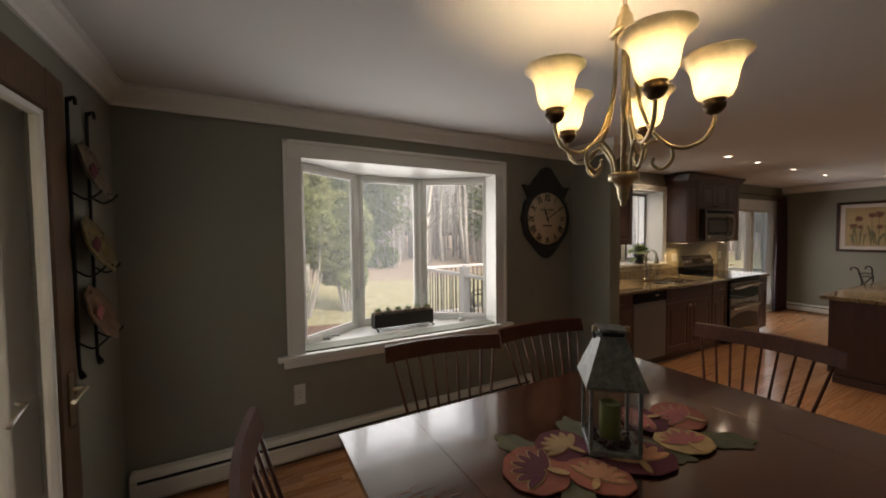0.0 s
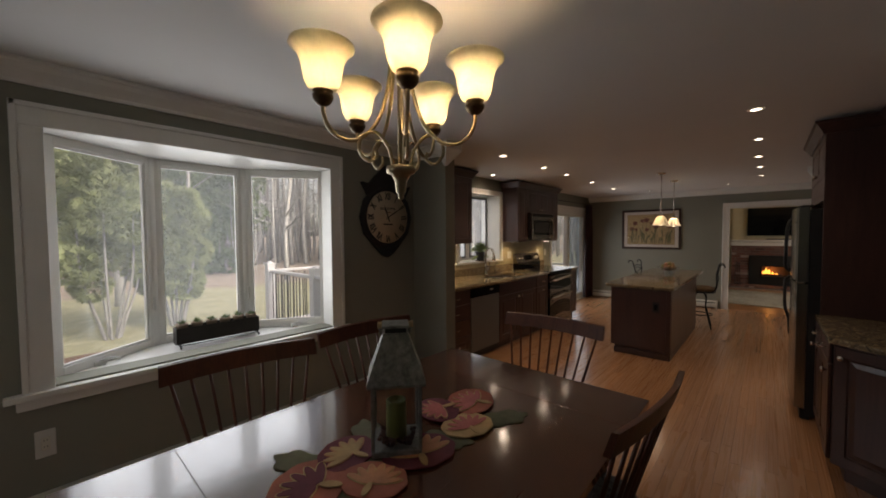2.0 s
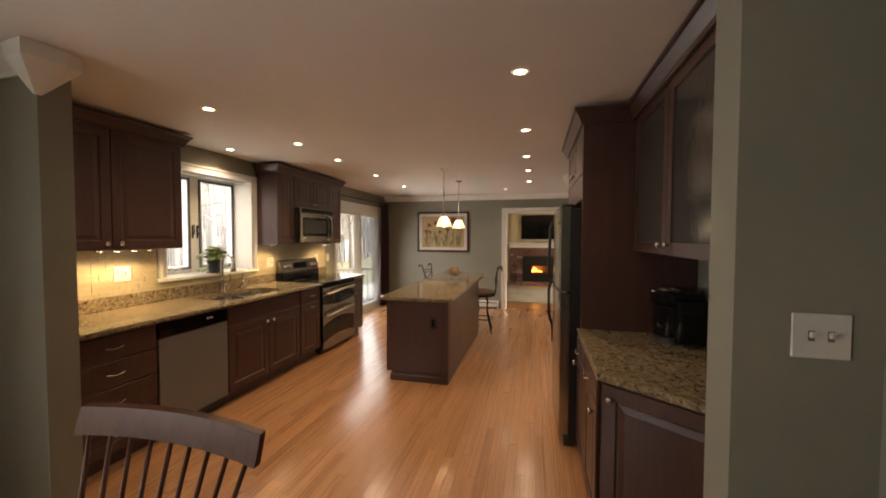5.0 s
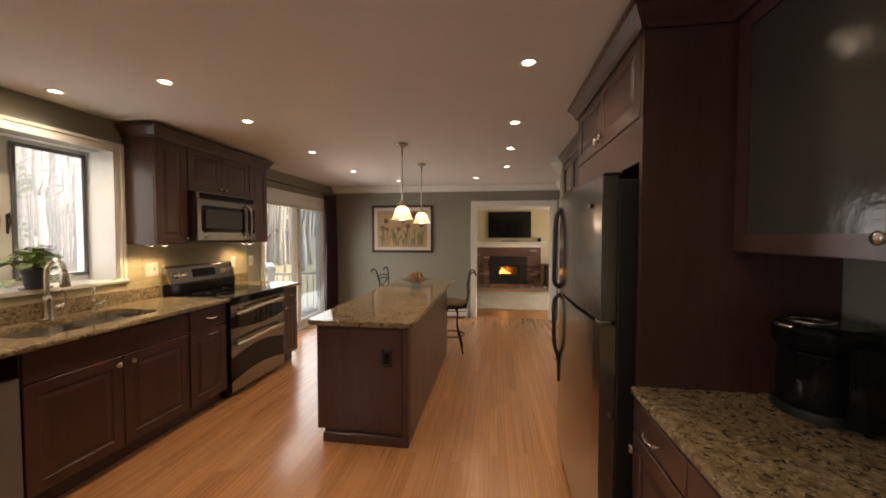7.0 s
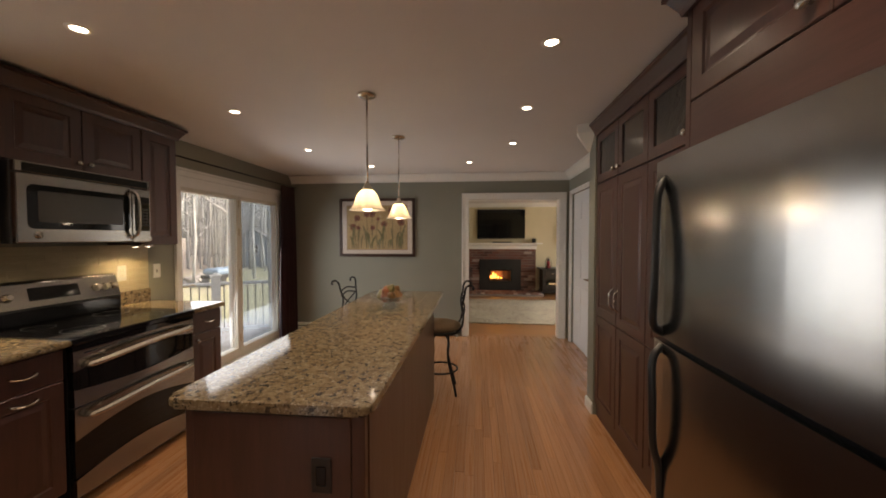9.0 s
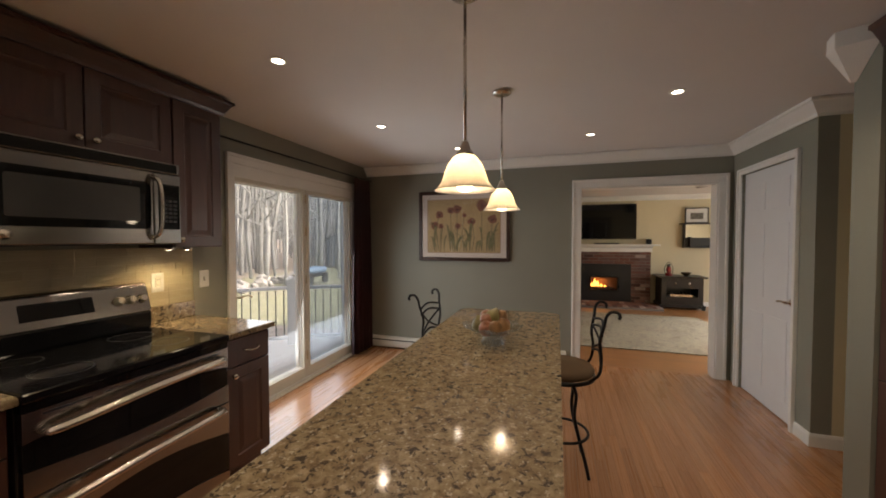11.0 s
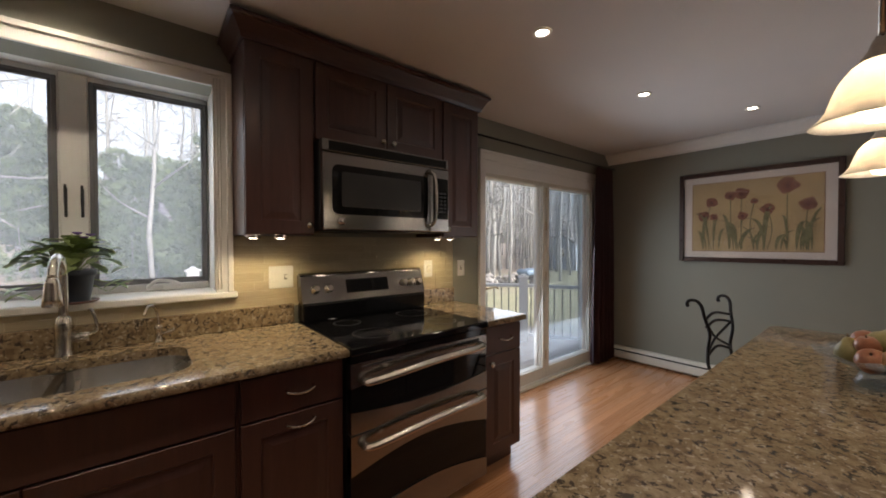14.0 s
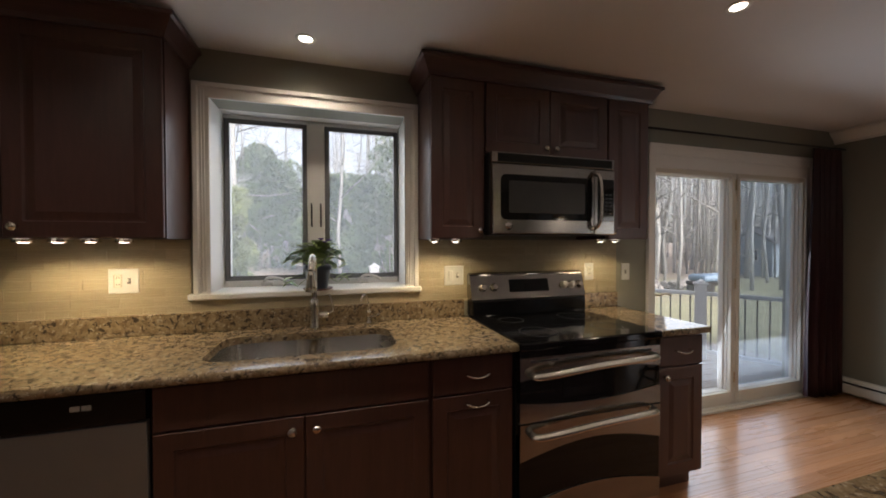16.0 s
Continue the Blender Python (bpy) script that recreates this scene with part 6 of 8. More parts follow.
for i, (cx, cy, rx, ry, turn, outer, inner) in enumerate(((2.45, 1.69, 0.125, 0.11, 40, "orange", "plum"), (2.62, 1.745, 0.105, 0.09, 20, "plum", "gold"), (2.595, 1.565, 0.105, 0.085, -60, "orange", "peach"),
                                                       (2.79, 1.57, 0.13, 0.10, -30, "plum", "peach"), (3.03, 1.545, 0.105, 0.085, -20, "gold", "rose"), (3.20, 1.66, 0.125, 0.10, 20, "orange", "rose"), (3.045, 1.715, 0.105, 0.085, 70, "plum", "rose"))):
    z = TZ + 0.0042 + i * 0.0006
    pk = part("felt_pumpkin", prism(blob(cx, cy, rx, ry, turn, 44, 9, 0.025), z, z + 0.005, "z", bev=0.0015), FELT[outer], rn)
    ux, uy = math.cos(radians(turn - 90)), math.sin(radians(turn - 90))
    for k in range(7):
        a = radians(turn + 18 + k * 24)
        dx, dy = math.cos(a) * rx * 0.50, math.sin(a) * ry * 0.50
        bx0, by0 = cx + ux * ry * 0.28 + dx, cy + uy * ry * 0.28 + dy
        g_ = FELT["gold"] if k % 2 == 0 and inner != "gold" else FELT[inner]
        part("rim_petal", prism(blob(bx0, by0, rx * 0.46, ry * 0.175, turn + 18 + k * 24, 20), z + 0.005, z + 0.0062 + 0.0002 * k, "z"), FELT["gold"] if inner != "gold" else FELT["peach"], pk)
        part("petal", prism(blob(bx0, by0, rx * 0.42, ry * 0.13, turn + 18 + k * 24, 20), z + 0.0063 + 0.0002 * k, z + 0.0075 + 0.0002 * k, "z"), FELT[inner], pk)
    part("stem", prism(blob(cx + ux * ry * 0.62, cy + uy * ry * 0.62, rx * 0.28, ry * 0.13, turn - 90, 16), z + 0.008, z + 0.0105, "z"), FELT["gold"], pk)

# lantern with a candle
LANTG = pane("lantern_glass", (0.97, 0.98, 0.97))
GALV = plain("galvanised_zinc", (0.21, 0.215, 0.205), 0.45, 0.35, var=0.6, scale=26, bump=0.15, bscale=60)
ln = thing("lantern", (0, 0, 0), "galvanised metal lantern with a green candle", "lantern")
w = 0.095
L0 = 0.0
part("base", bx(-w - 0.006, w + 0.006, -w - 0.006, w + 0.006, 0.0, 0.022, 0.003), GALV, ln)
for sx in (-1, 1):
    for sy in (-1, 1):
        part("corner_post", bx(sx * w - 0.007, sx * w + 0.007, sy * w - 0.007, sy * w + 0.007, 0.022, 0.252, 0.002), GALV, ln)
for k in range(4):
    m = Matrix.Rotation(math.pi / 2 * k, 4, "Z")
    g = part("pane", moved(bx(-w + 0.007, w - 0.007, w - 0.001, w + 0.001, 0.022, 0.252), m), LANTG, ln)
    g.visible_shadow = False
bm = bmesh.new()
rings = []
for s, z in ((w + 0.022, 0.252), (w + 0.024, 0.262), (0.052, 0.425), (0.052, 0.43)):
    rings.append([bm.verts.new((sx * s, sy * s, z)) for sx, sy in ((-1, -1), (1, -1), (1, 1), (-1, 1))])
for a, b in zip(rings, rings[1:]):
    for i in range(4):
        bm.faces.new((a[i], a[(i + 1) % 4], b[(i + 1) % 4], b[i]))
bm.faces.new(rings[0]), bm.faces.new(rings[-1])
part("roof", bm, GALV, ln, "mottled zinc roof")
part("vent", bx(-0.044, 0.044, -0.044, 0.044, 0.43, 0.448), BLACKP, ln)
part("cap", bx(-0.056, 0.056, -0.056, 0.056, 0.448, 0.458, 0.002), GALV, ln)
for sx in (-1, 1):
    part("handle_peg", tube([(sx * 0.056, 0, 0.452), (sx * 0.075, 0, 0.452)], 0.012, 12), plain("pale_wood_peg", (0.45, 0.33, 0.19), 0.6), ln, "pale wooden peg")
ring = [(0.066 * math.cos(a), 0.02 + 0.062 * math.sin(a) * 0.4, 0.445 - 0.07 * abs(math.sin(a))) for a in (math.pi * k / 16 for k in range(17))]
part("bail", tube(ring, 0.008, 8), GALV, ln)
part("candle", lathe([(0.0, 0.024), (0.043, 0.024), (0.043, 0.165), (0.038, 0.17), (0.03, 0.163), (0.0, 0.162)], n=28, cap=False), plain("green_candle_wax", (0.17, 0.20, 0.05), 0.5, var=0.1), ln, "olive green pillar candle")
part("wick", tube([(0, 0, 0.16), (0.002, 0, 0.176)], 0.0015, 5), BLACKP, ln)
bm = bmesh.new()
rng = random.Random(3)
for i in range(46):
    a, r = rng.uniform(0, 6.28), rng.uniform(0.055, 0.085)
    bmesh.ops.create_icosphere(bm, subdivisions=1, radius=rng.uniform(0.007, 0.013), matrix=Matrix.Translation((r * math.cos(a), r * math.sin(a), 0.03 + rng.uniform(0, 0.014))))
part("berry_filling", bm, plain("dark_dried_berries", (0.06, 0.018, 0.014), 0.6, var=0.4, scale=60), ln)
ln.matrix_basis = pose(2.765, 1.655, TZ + 0.0105, 0, 0, -40) @ Matrix.Diagonal((0.82, 0.82, 0.94, 1))

# chandelier
cd = thing("chandelier", (2.747, 1.597, 1.68), "antique brass five-light chandelier with alabaster glass shades", "chandelier")
hx, hy = 2.747, 1.597
part("canopy", lathe([(0.065, 0.0), (0.062, -0.014), (0.04, -0.03), (0.008, -0.036)], (hx, hy, ZC), 28), BRASS, cd)
bm = bmesh.new()
for k in range(4):
    z = ZC - 0.045 - k * 0.021
    tube([(hx + (0.009 * math.cos(a) if k % 2 else 0), hy + (0 if k % 2 else 0.009 * math.cos(a)), z + 0.014 * math.sin(a)) for a in (2 * math.pi * i / 12 for i in range(13))], 0.0022, 6, bm=bm)
part("chain", bm, BRASS, cd)
part("top_bell", lathe([(0.006, 2.335), (0.012, 2.325), (0.014, 2.31), (0.024, 2.295), (0.03, 2.265), (0.046, 2.25), (0.048, 2.24), (0.03, 2.235)], (hx, hy, 0), 28), BRASS, cd)
part("column", lathe([(0.009, 1.77), (0.009, 2.24)], (hx, hy, 0), 14), BRASS, cd)
part("finial", lathe([(0.004, 1.675), (0.010, 1.682), (0.009, 1.692), (0.016, 1.70), (0.02, 1.735), (0.032, 1.757), (0.047, 1.762), (0.047, 1.782), (0.036, 1.786), (0.012, 1.79)], (hx, hy, 0), 28), BRASS, cd)
for k in range(5):
    a = radians(17 + 72 * k)
    c_, s_ = math.cos(a), math.sin(a)

    def rz(r, z, t=0.0):
        return (hx + r * c_ - t * s_, hy + r * s_ + t * c_, z)
    arm = part("arm", tube(spline([rz(0.028, 2.238), rz(0.032, 2.14), rz(0.042, 2.03), rz(0.075, 1.925), rz(0.13, 1.862), rz(0.18, 1.85), rz(0.224, 1.872), rz(0.243, 1.915), rz(0.245, 1.945)], 7), 0.0062, 8), BRASS, cd)
    part("scroll", tube(spline([rz(0.03, 1.785, 0.008), rz(0.045, 1.84, 0.008), rz(0.085, 1.882, 0.008), rz(0.13, 1.865, 0.008), rz(0.14, 1.82, 0.008), rz(0.112, 1.79, 0.008), rz(0.085, 1.805, 0.008), rz(0.088, 1.828, 0.008)], 7), 0.0055, 8), BRASS, cd)
    cupp = part("cup", lathe([(0.008, 1.955), (0.02, 1.962), (0.029, 1.975), (0.031, 1.987), (0.024, 1.99), (0.029, 1.997), (0.031, 2.006), (0.026, 2.008)], rz(0.245, -0.016), 20), CUP, arm, "bronzed cup")
    prof = [(0.030, 2.0), (0.043, 2.008), (0.052, 2.028), (0.057, 2.055), (0.062, 2.082), (0.072, 2.106), (0.086, 2.122), (0.094, 2.127), (0.093, 2.131), (0.083, 2.127), (0.068, 2.109), (0.058, 2.083), (0.053, 2.055), (0.048, 2.031), (0.038, 2.012), (0.027, 2.005)]
    part("shade", lathe(prof, rz(0.245, -0.016), 32, cap=False), ALABASTER, arm, "alabaster bell glass shade")
    lamp("chandelier_bulb", "POINT", rz(0.245, 2.035), CHAND_W, (1.0, 0.84, 0.58), 0.018)

# wall clock


def text_bm(body, size, m, weight=0.0022):
    cu_ = bpy.data.curves.new("lettering", "FONT")
    cu_.body, cu_.size, cu_.align_x, cu_.align_y, cu_.extrude = body, size, "CENTER", "CENTER", 0.0006
    cu_.offset = weight
    ob = bpy.data.objects.new("lettering", cu_)
    me = ob.to_mesh()
    bm_ = bmesh.new()
    bm_.from_mesh(me)
    ob.to_mesh_clear()
    bpy.data.objects.remove(ob)
    bpy.data.curves.remove(cu_)
    return moved(bm_, m)


CX, CZ = 4.265, 1.735
ck = thing("wall_clock", (CX, YD - 0.02, CZ), "black carved oval wall clock with Roman numerals", "clock")
BLKW = plain("black_carved_wood", (0.014, 0.013, 0.012), 0.45, var=0.3, scale=15, bump=0.2, bscale=60)
out = []
for k in range(72):
    a = 2 * math.pi * k / 72
    s, c = math.sin(a), math.cos(a)
    r = 0.312 + 0.008 * math.cos(12 * a)
    bottom = max(0.0, -s - 0.86) / 0.14
    r += 0.075 * bottom ** 1.5
    out.append((CX + r * c, CZ + r * 1.0 * s))
part("case", prism(out, YD - 0.035, YD - 0.003, "y", bev=0.006), BLKW, ck)
side_ = [(0.235, 0.20), (0.262, 0.255), (0.305, 0.318), (0.295, 0.328), (0.255, 0.312), (0.215, 0.312), (0.17, 0.352), (0.135, 0.405), (0.095, 0.432), (0.075, 0.472), (0.045, 0.498), (0.015, 0.508)]
crest_ = [(-u, v) for u, v in side_] + side_[::-1] + [(0.19, 0.22), (0.10, 0.27), (0.0, 0.29), (-0.10, 0.27), (-0.19, 0.22)]
part("crest", prism([(CX + u, CZ + v) for u, v in crest_], YD - 0.042, YD - 0.004, "y", bev=0.004), BLKW, ck)
part("bezel", lathe([(0.252, 0.034), (0.262, 0.046), (0.285, 0.05), (0.305, 0.04), (0.308, 0.034)], (CX, YD, CZ), 64, axis=(0, -1, 0), cap=False), BLKW, ck)
dl = part("dial", lathe([(0.0, 0.0385), (0.256, 0.0385), (0.256, 0.036), (0.0, 0.036)], (CX, YD, CZ), 64, axis=(0, -1, 0), cap=False), plain("aged_cream_dial", (0.58, 0.47, 0.33), 0.6, var=0.15, scale=9, bump=0.02), ck, "aged cream dial")
INK = plain("black_ink", (0.012, 0.011, 0.01), 0.6, var=0.1, bump=0)
up = Matrix.Rotation(radians(90), 4, "X")
for i, num in enumerate(("XII", "I", "II", "III", "IIII", "V", "VI", "VII", "VIII", "IX", "X", "XI")):
    a = radians(90 - 30 * i)
    m = Matrix.Translation((CX + 0.205 * math.cos(a), YD - 0.0395, CZ + 0.205 * math.sin(a))) @ Matrix.Rotation(radians(30 * i), 4, "Y") @ up @ Matrix.Diagonal((0.72, 1.15, 1, 1))
    part("numeral", text_bm(num, 0.082, m), INK, dl)
part("lettering", text_bm("OLD TOWN", 0.034, Matrix.Translation((CX, YD - 0.0395, CZ + 0.085)) @ up, 0.0006), INK, dl)
part("lettering_bar", bx(CX - 0.035, CX + 0.035, YD - 0.0405, YD - 0.039, CZ + 0.048, CZ + 0.056), plain("faded_red_ink", (0.25, 0.08, 0.05), 0.7), dl)
part("lettering_bar", bx(CX - 0.06, CX + 0.06, YD - 0.0405, YD - 0.039, CZ - 0.075, CZ - 0.062), INK, dl)
for clock_angle, L, wd_, tail, dy_ in ((338, 0.13, 0.008, 0.05, 0.0), (60, 0.20, 0.006, 0.03, 0.002)):
    part("clock_pointer", moved(prism([(-tail, -wd_ * 0.6), (L * 0.6, -wd_), (L, 0.0), (L * 0.6, wd_), (-tail, wd_ * 0.6)], 0, 0.0015, "z"),
                       Matrix.Translation((CX, YD - 0.0425 - dy_, CZ)) @ up @ Matrix.Rotation(radians(90 - clock_angle), 4, "Z")), INK, ck)
part("pivot", lathe([(0.009, 0.039), (0.009, 0.048), (0.0, 0.05)], (CX, YD, CZ), 12, axis=(0, -1, 0), cap=False), INK, ck)

# sill planter with six small pots
pl = thing("sill_planter", (2.90, 3.86, 0.756), "dark metal trough with small succulent pots on the sill", "planter")
m = pose(2.857, 3.845, 0.757, 0, 0, 0)
TIN = plain("dark_brown_tin", (0.03, 0.024, 0.02), 0.5, 0.4, var=0.3, scale=12)
tr = bmesh.new()
bx(-0.28, 0.28, -0.05, 0.05, 0.03, 0.036, bm=tr)
for a, b, c, d in ((-0.28, 0.28, -0.05, -0.045), (-0.28, 0.28, 0.045, 0.05), (-0.28, -0.275, -0.045, 0.045), (0.275, 0.28, -0.045, 0.045)):
    bx(a, b, c, d, 0.036, 0.145, bm=tr)
part("trough", moved(tr, m), TIN, pl)
for sx in (-1, 1):
    st_ = tube(spline([(sx * 0.26, -0.06, 0.06), (sx * 0.262, -0.066, 0.02), (sx * 0.262, -0.08, 0.004), (sx * 0.262, -0.095, 0.012), (sx * 0.262, -0.09, 0.025)]), 0.004, 6)
    tube(spline([(sx * 0.26, 0.06, 0.06), (sx * 0.262, 0.06, 0.02), (sx * 0.262, 0.07, 0.005)]), 0.004, 6, bm=st_)
    tube([(sx * 0.262, -0.066, 0.022), (sx * 0.262, 0.06, 0.022)], 0.004, 6, bm=st_)
    part("stand", moved(st_, m), IRON, pl)
part("stand_rail", moved(tube([(-0.262, -0.066, 0.024), (0.262, -0.066, 0.024)], 0.004, 6), m), IRON, pl)
TERRA = plain("grey_terracotta", (0.30, 0.22, 0.16), 0.8, var=0.2, scale=30)
SUCC = plain("succulent_green", (0.10, 0.17, 0.06), 0.5, var=0.4, scale=40)
rng = random.Random(8)
for i in range(6):
    lx = -0.235 + i * 0.094
    pp = thing("succulent_pot", (m @ Vector((lx, 0, 0.11))), "small terracotta pot with a green succulent", "potted plant", "pots in the trough")
    pt_ = m @ Vector((lx, 0, 0))
    part("pot", lathe([(0.026, 0.037), (0.034, 0.15), (0.039, 0.152), (0.04, 0.172), (0.034, 0.172), (0.03, 0.16), (0.0, 0.16)], pt_, 18, cap=False), TERRA, pp)
    bm = bmesh.new()
    for k in range(16):
        a, tl = rng.uniform(0, 6.28), rng.uniform(0.1, 1.2)
        d_ = Vector((math.cos(a) * math.sin(tl), math.sin(a) * math.sin(tl), math.cos(tl)))
        o_ = pt_ + Vector((0, 0, 0.162))
        L_ = rng.uniform(0.025, 0.05)
        tube([o_, o_ + d_ * L_ * 0.5, o_ + d_ * L_], 0.007, 5, bm=bm, r2=0.001)
    part("rosette", bm, SUCC, pp)

# iron plate rack on the west wall
pr = thing("plate_rack", (XW + 0.03, 3.035, 1.0), "black iron wall rack holding three decorative plates", "plate rack")
for y in (2.925, 3.14):
    pts = [(XW + 0.012, y, 1.06), (XW + 0.012, y, 1.5), (XW + 0.012, y, 2.12)]
    part("upright", tube(spline([(XW + 0.02, y - 0.02, 1.02), (XW + 0.035, y - 0.03, 1.0), (XW + 0.03, y - 0.01, 0.99), (XW + 0.012, y, 1.03)] + pts[1:] + [(XW + 0.02, y, 2.17), (XW + 0.04, y - 0.015, 2.18), (XW + 0.045, y - 0.02, 2.15)]), 0.007, 8), IRON, pr)
PLATE = [plain("floral_plate", (0.20, 0.15, 0.10), 0.3, var=0.6, scale=26, bump=0.05), plain("fruit_plate", (0.24, 0.17, 0.07), 0.3, var=0.6, scale=22, bump=0.05), plain("apple_plate", (0.22, 0.12, 0.07), 0.3, var=0.6, scale=18, bump=0.05)]
for i, z in enumerate((1.885, 1.55, 1.235)):
    for y in (2.925, 3.14):
        part("arm", tube(spline([(XW + 0.012, y, z - 0.10), (XW + 0.06, y, z - 0.13), (XW + 0.10, y + 0.01, z - 0.10), (XW + 0.11, y + 0.01, z - 0.085)]), 0.005, 6), IRON, pr)
    d = thing("decorative_plate", (XW + 0.05, 3.035, z - 0.13), "scalloped plate with a painted fruit motif", "plate", "plates on the rack")
    bm = bmesh.new()
    rings = []
    ax = Matrix.Rotation(radians(70), 3, "Y")
    for r, h in ((0.0005, 0.012), (0.07, 0.012), (0.085, 0.018), (0.13, 0.034), (0.128, 0.028), (0.08, 0.008), (0.0005, 0.004)):
        rings.append([bm.verts.new(ax @ Vector((r * (1 + (0.06 * math.cos(8 * t) if r > 0.1 else 0)) * math.cos(t), r * (1 + (0.06 * math.cos(8 * t) if r > 0.1 else 0)) * math.sin(t), h)) + Vector((XW + 0.038, 3.035, z))) for t in (2 * math.pi * k / 40 for k in range(40))])
    for a, b in zip(rings, rings[1:]):
        for k in range(40):
            bm.faces.new((a[k], a[(k + 1) % 40], b[(k + 1) % 40], b[k])).smooth = True
    part("dish", bm, PLATE[i], d)
    bm = bmesh.new()
    for dy, dz in ((0.0, 0.0), (0.025, 0.02), (-0.025, 0.02), (0.0, 0.035)):
        bmesh.ops.create_icosphere(bm, subdivisions=2, radius=0.022, matrix=Matrix.Translation((XW + 0.058, 3.035 + dy, z + dz - 0.01)) @ Matrix.Diagonal((0.25, 1, 1, 1)))
    part("fruit_motif", bm, FELT["plum"] if i != 2 else FELT["rose"], d)
# ---------------------------------------------------------------- living room
BR = [plain("fireplace_brick", (0.17, 0.075, 0.055), 0.85, var=0.35, scale=14, bump=0.5, bscale=90)]
BRICK, bn, bl, bp = nodes_of("varied_old_brick")
info = bn.new("ShaderNodeObjectInfo")
tone = ramp(bn, bl, info.outputs["Random"], [(0.0, (0.10, 0.05, 0.04)), (0.3, (0.20, 0.085, 0.06)), (0.6, (0.17, 0.10, 0.085)), (0.85, (0.26, 0.13, 0.10)), (1.0, (0.42, 0.36, 0.33))])
grit = noise_at(bn, bl, coords(bn, bl), 60, 4)
bl.new(mixed(bn, bl, tone, ramp(bn, bl, grit, [(0.3, (0.6, 0.6, 0.6)), (0.7, (1.2, 1.2, 1.2))]), 0.8, "MULTIPLY"), bp.inputs["Base Color"])
bp.inputs["Roughness"].default_value = 0.85
bumped(bn, bl, bp, grit, 0.5, 0.003)
MORTAR = plain("grey_mortar", (0.22, 0.19, 0.17), 0.9, var=0.15, scale=30, bump=0.3)
XB = 15.86
fp = thing("fireplace", (XB, 0.52, 0), "red brick fireplace with a white mantel and a black insert", "fireplace", kind="structure")
FY0, FY1 = -0.45, 1.50
part("chimney_breast", wall_with_holes("y", XB + 0.012, XL - XB - 0.013, FY0 + 0.01, FY1 - 0.01, 0.0, 1.18, [(-0.04, 1.07, 0.13, 0.89)]), MORTAR, fp)
part("upper_breast", bx(XL - 0.06, XL - 0.002, FY0 + 0.02, FY1 - 0.02, 1.355, ZC - 0.12), CREAM, fp)
part("hearth_bed", bx(15.15, XB + 0.012, FY0 - 0.10, FY1 + 0.10, -0.004, 0.035), MORTAR, fp)
me = None


def brick_mesh(lx, ly, lz):
    bm = bx(-lx / 2, lx / 2, -ly / 2, ly / 2, -lz / 2, lz / 2, 0.004)
    bmesh.ops.recalc_face_normals(bm, faces=bm.faces[:])
    me_ = bpy.data.meshes.new("brick")
    bm.to_mesh(me_)
    bm.free()
    me_.materials.append(BRICK)
    return me_


whole, half, flat = brick_mesh(0.022, 0.205, 0.062), brick_mesh(0.022, 0.095, 0.062), brick_mesh(0.205, 0.095, 0.02)
rng = random.Random(21)


def lay(mesh_, x, y, z):
    b = new("brick", mesh_)
    b.location = Vector((x, y, z)) - root_place(fp)
    b.parent = fp


for r in range(16):
    z = 0.036 + r * 0.0725 + 0.033
    if z > 1.17:
        break
    y = FY0 + (0.0 if r % 2 else -0.108)
    while y < FY1:
        a, b = max(y, FY0), min(y + 0.205, FY1)
        segs = [(a, b)]
        if 0.13 - 0.03 < z < 0.89 + 0.03:
            segs = [(a, min(b, -0.045)), (max(a, 1.075), b)]
        for c, d in segs:
            if d - c > 0.16:
                lay(whole, XB + rng.uniform(-0.003, 0.002), (c + d) / 2, z)
            elif d - c > 0.06:
                lay(half, XB + rng.uniform(-0.003, 0.002), (c + d) / 2, z)
        y += 0.216
for i in range(3):
    for j in range(20):
        lay(flat, 15.27 + i * 0.215, FY0 - 0.04 + j * 0.106, 0.046)
part("frieze", bx(XB - 0.03, XL - 0.001, FY0 - 0.02, FY1 + 0.02, 1.182, 1.29, 0.004), TRIM, fp, "white mantel frieze")
part("mantel_moulding", run_profile([(XB - 0.03, FY1 + 0.02), (XB - 0.03, FY0 - 0.02)][::-1], [(0.0, 1.27), (0.02, 1.275), (0.05, 1.30), (0.06, 1.32), (0.0, 1.32)]), TRIM, fp)
part("mantel_shelf", bx(XB - 0.14, XL - 0.001, FY0 - 0.16, FY1 + 0.16, 1.322, 1.355, 0.006), TRIM, fp, "white mantel shelf")
ins = part("stove_insert", wall_with_holes("y", XB - 0.03, 0.10, -0.05, 1.08, 0.06, 0.905, [(0.22, 0.80, 0.30, 0.60)]), BLACKP, fp, "black steel stove insert")
part("firebox", bx(XB + 0.08, XB + 0.12, 0.20, 0.82, 0.28, 0.62), plain("sooty_firebrick", (0.16, 0.08, 0.05), 0.9), ins)
part("door_rim", wall_with_holes("y", XB - 0.045, 0.015, 0.19, 0.83, 0.27, 0.63, [(0.225, 0.795, 0.305, 0.595)]), plain("dark_steel_rim", (0.03, 0.03, 0.03), 0.3, 0.8), ins)
bm = bmesh.new()
for z, y0, y1 in ((0.33, 0.28, 0.74), (0.355, 0.36, 0.70)):
    tube([(XB + 0.05, y0, z), (XB + 0.04, y1, z + 0.015)], 0.024, 10, bm=bm)
part("log", bm, plain("charred_log", (0.10, 0.05, 0.03), 0.9, var=0.5, scale=30), ins)
bm = bmesh.new()
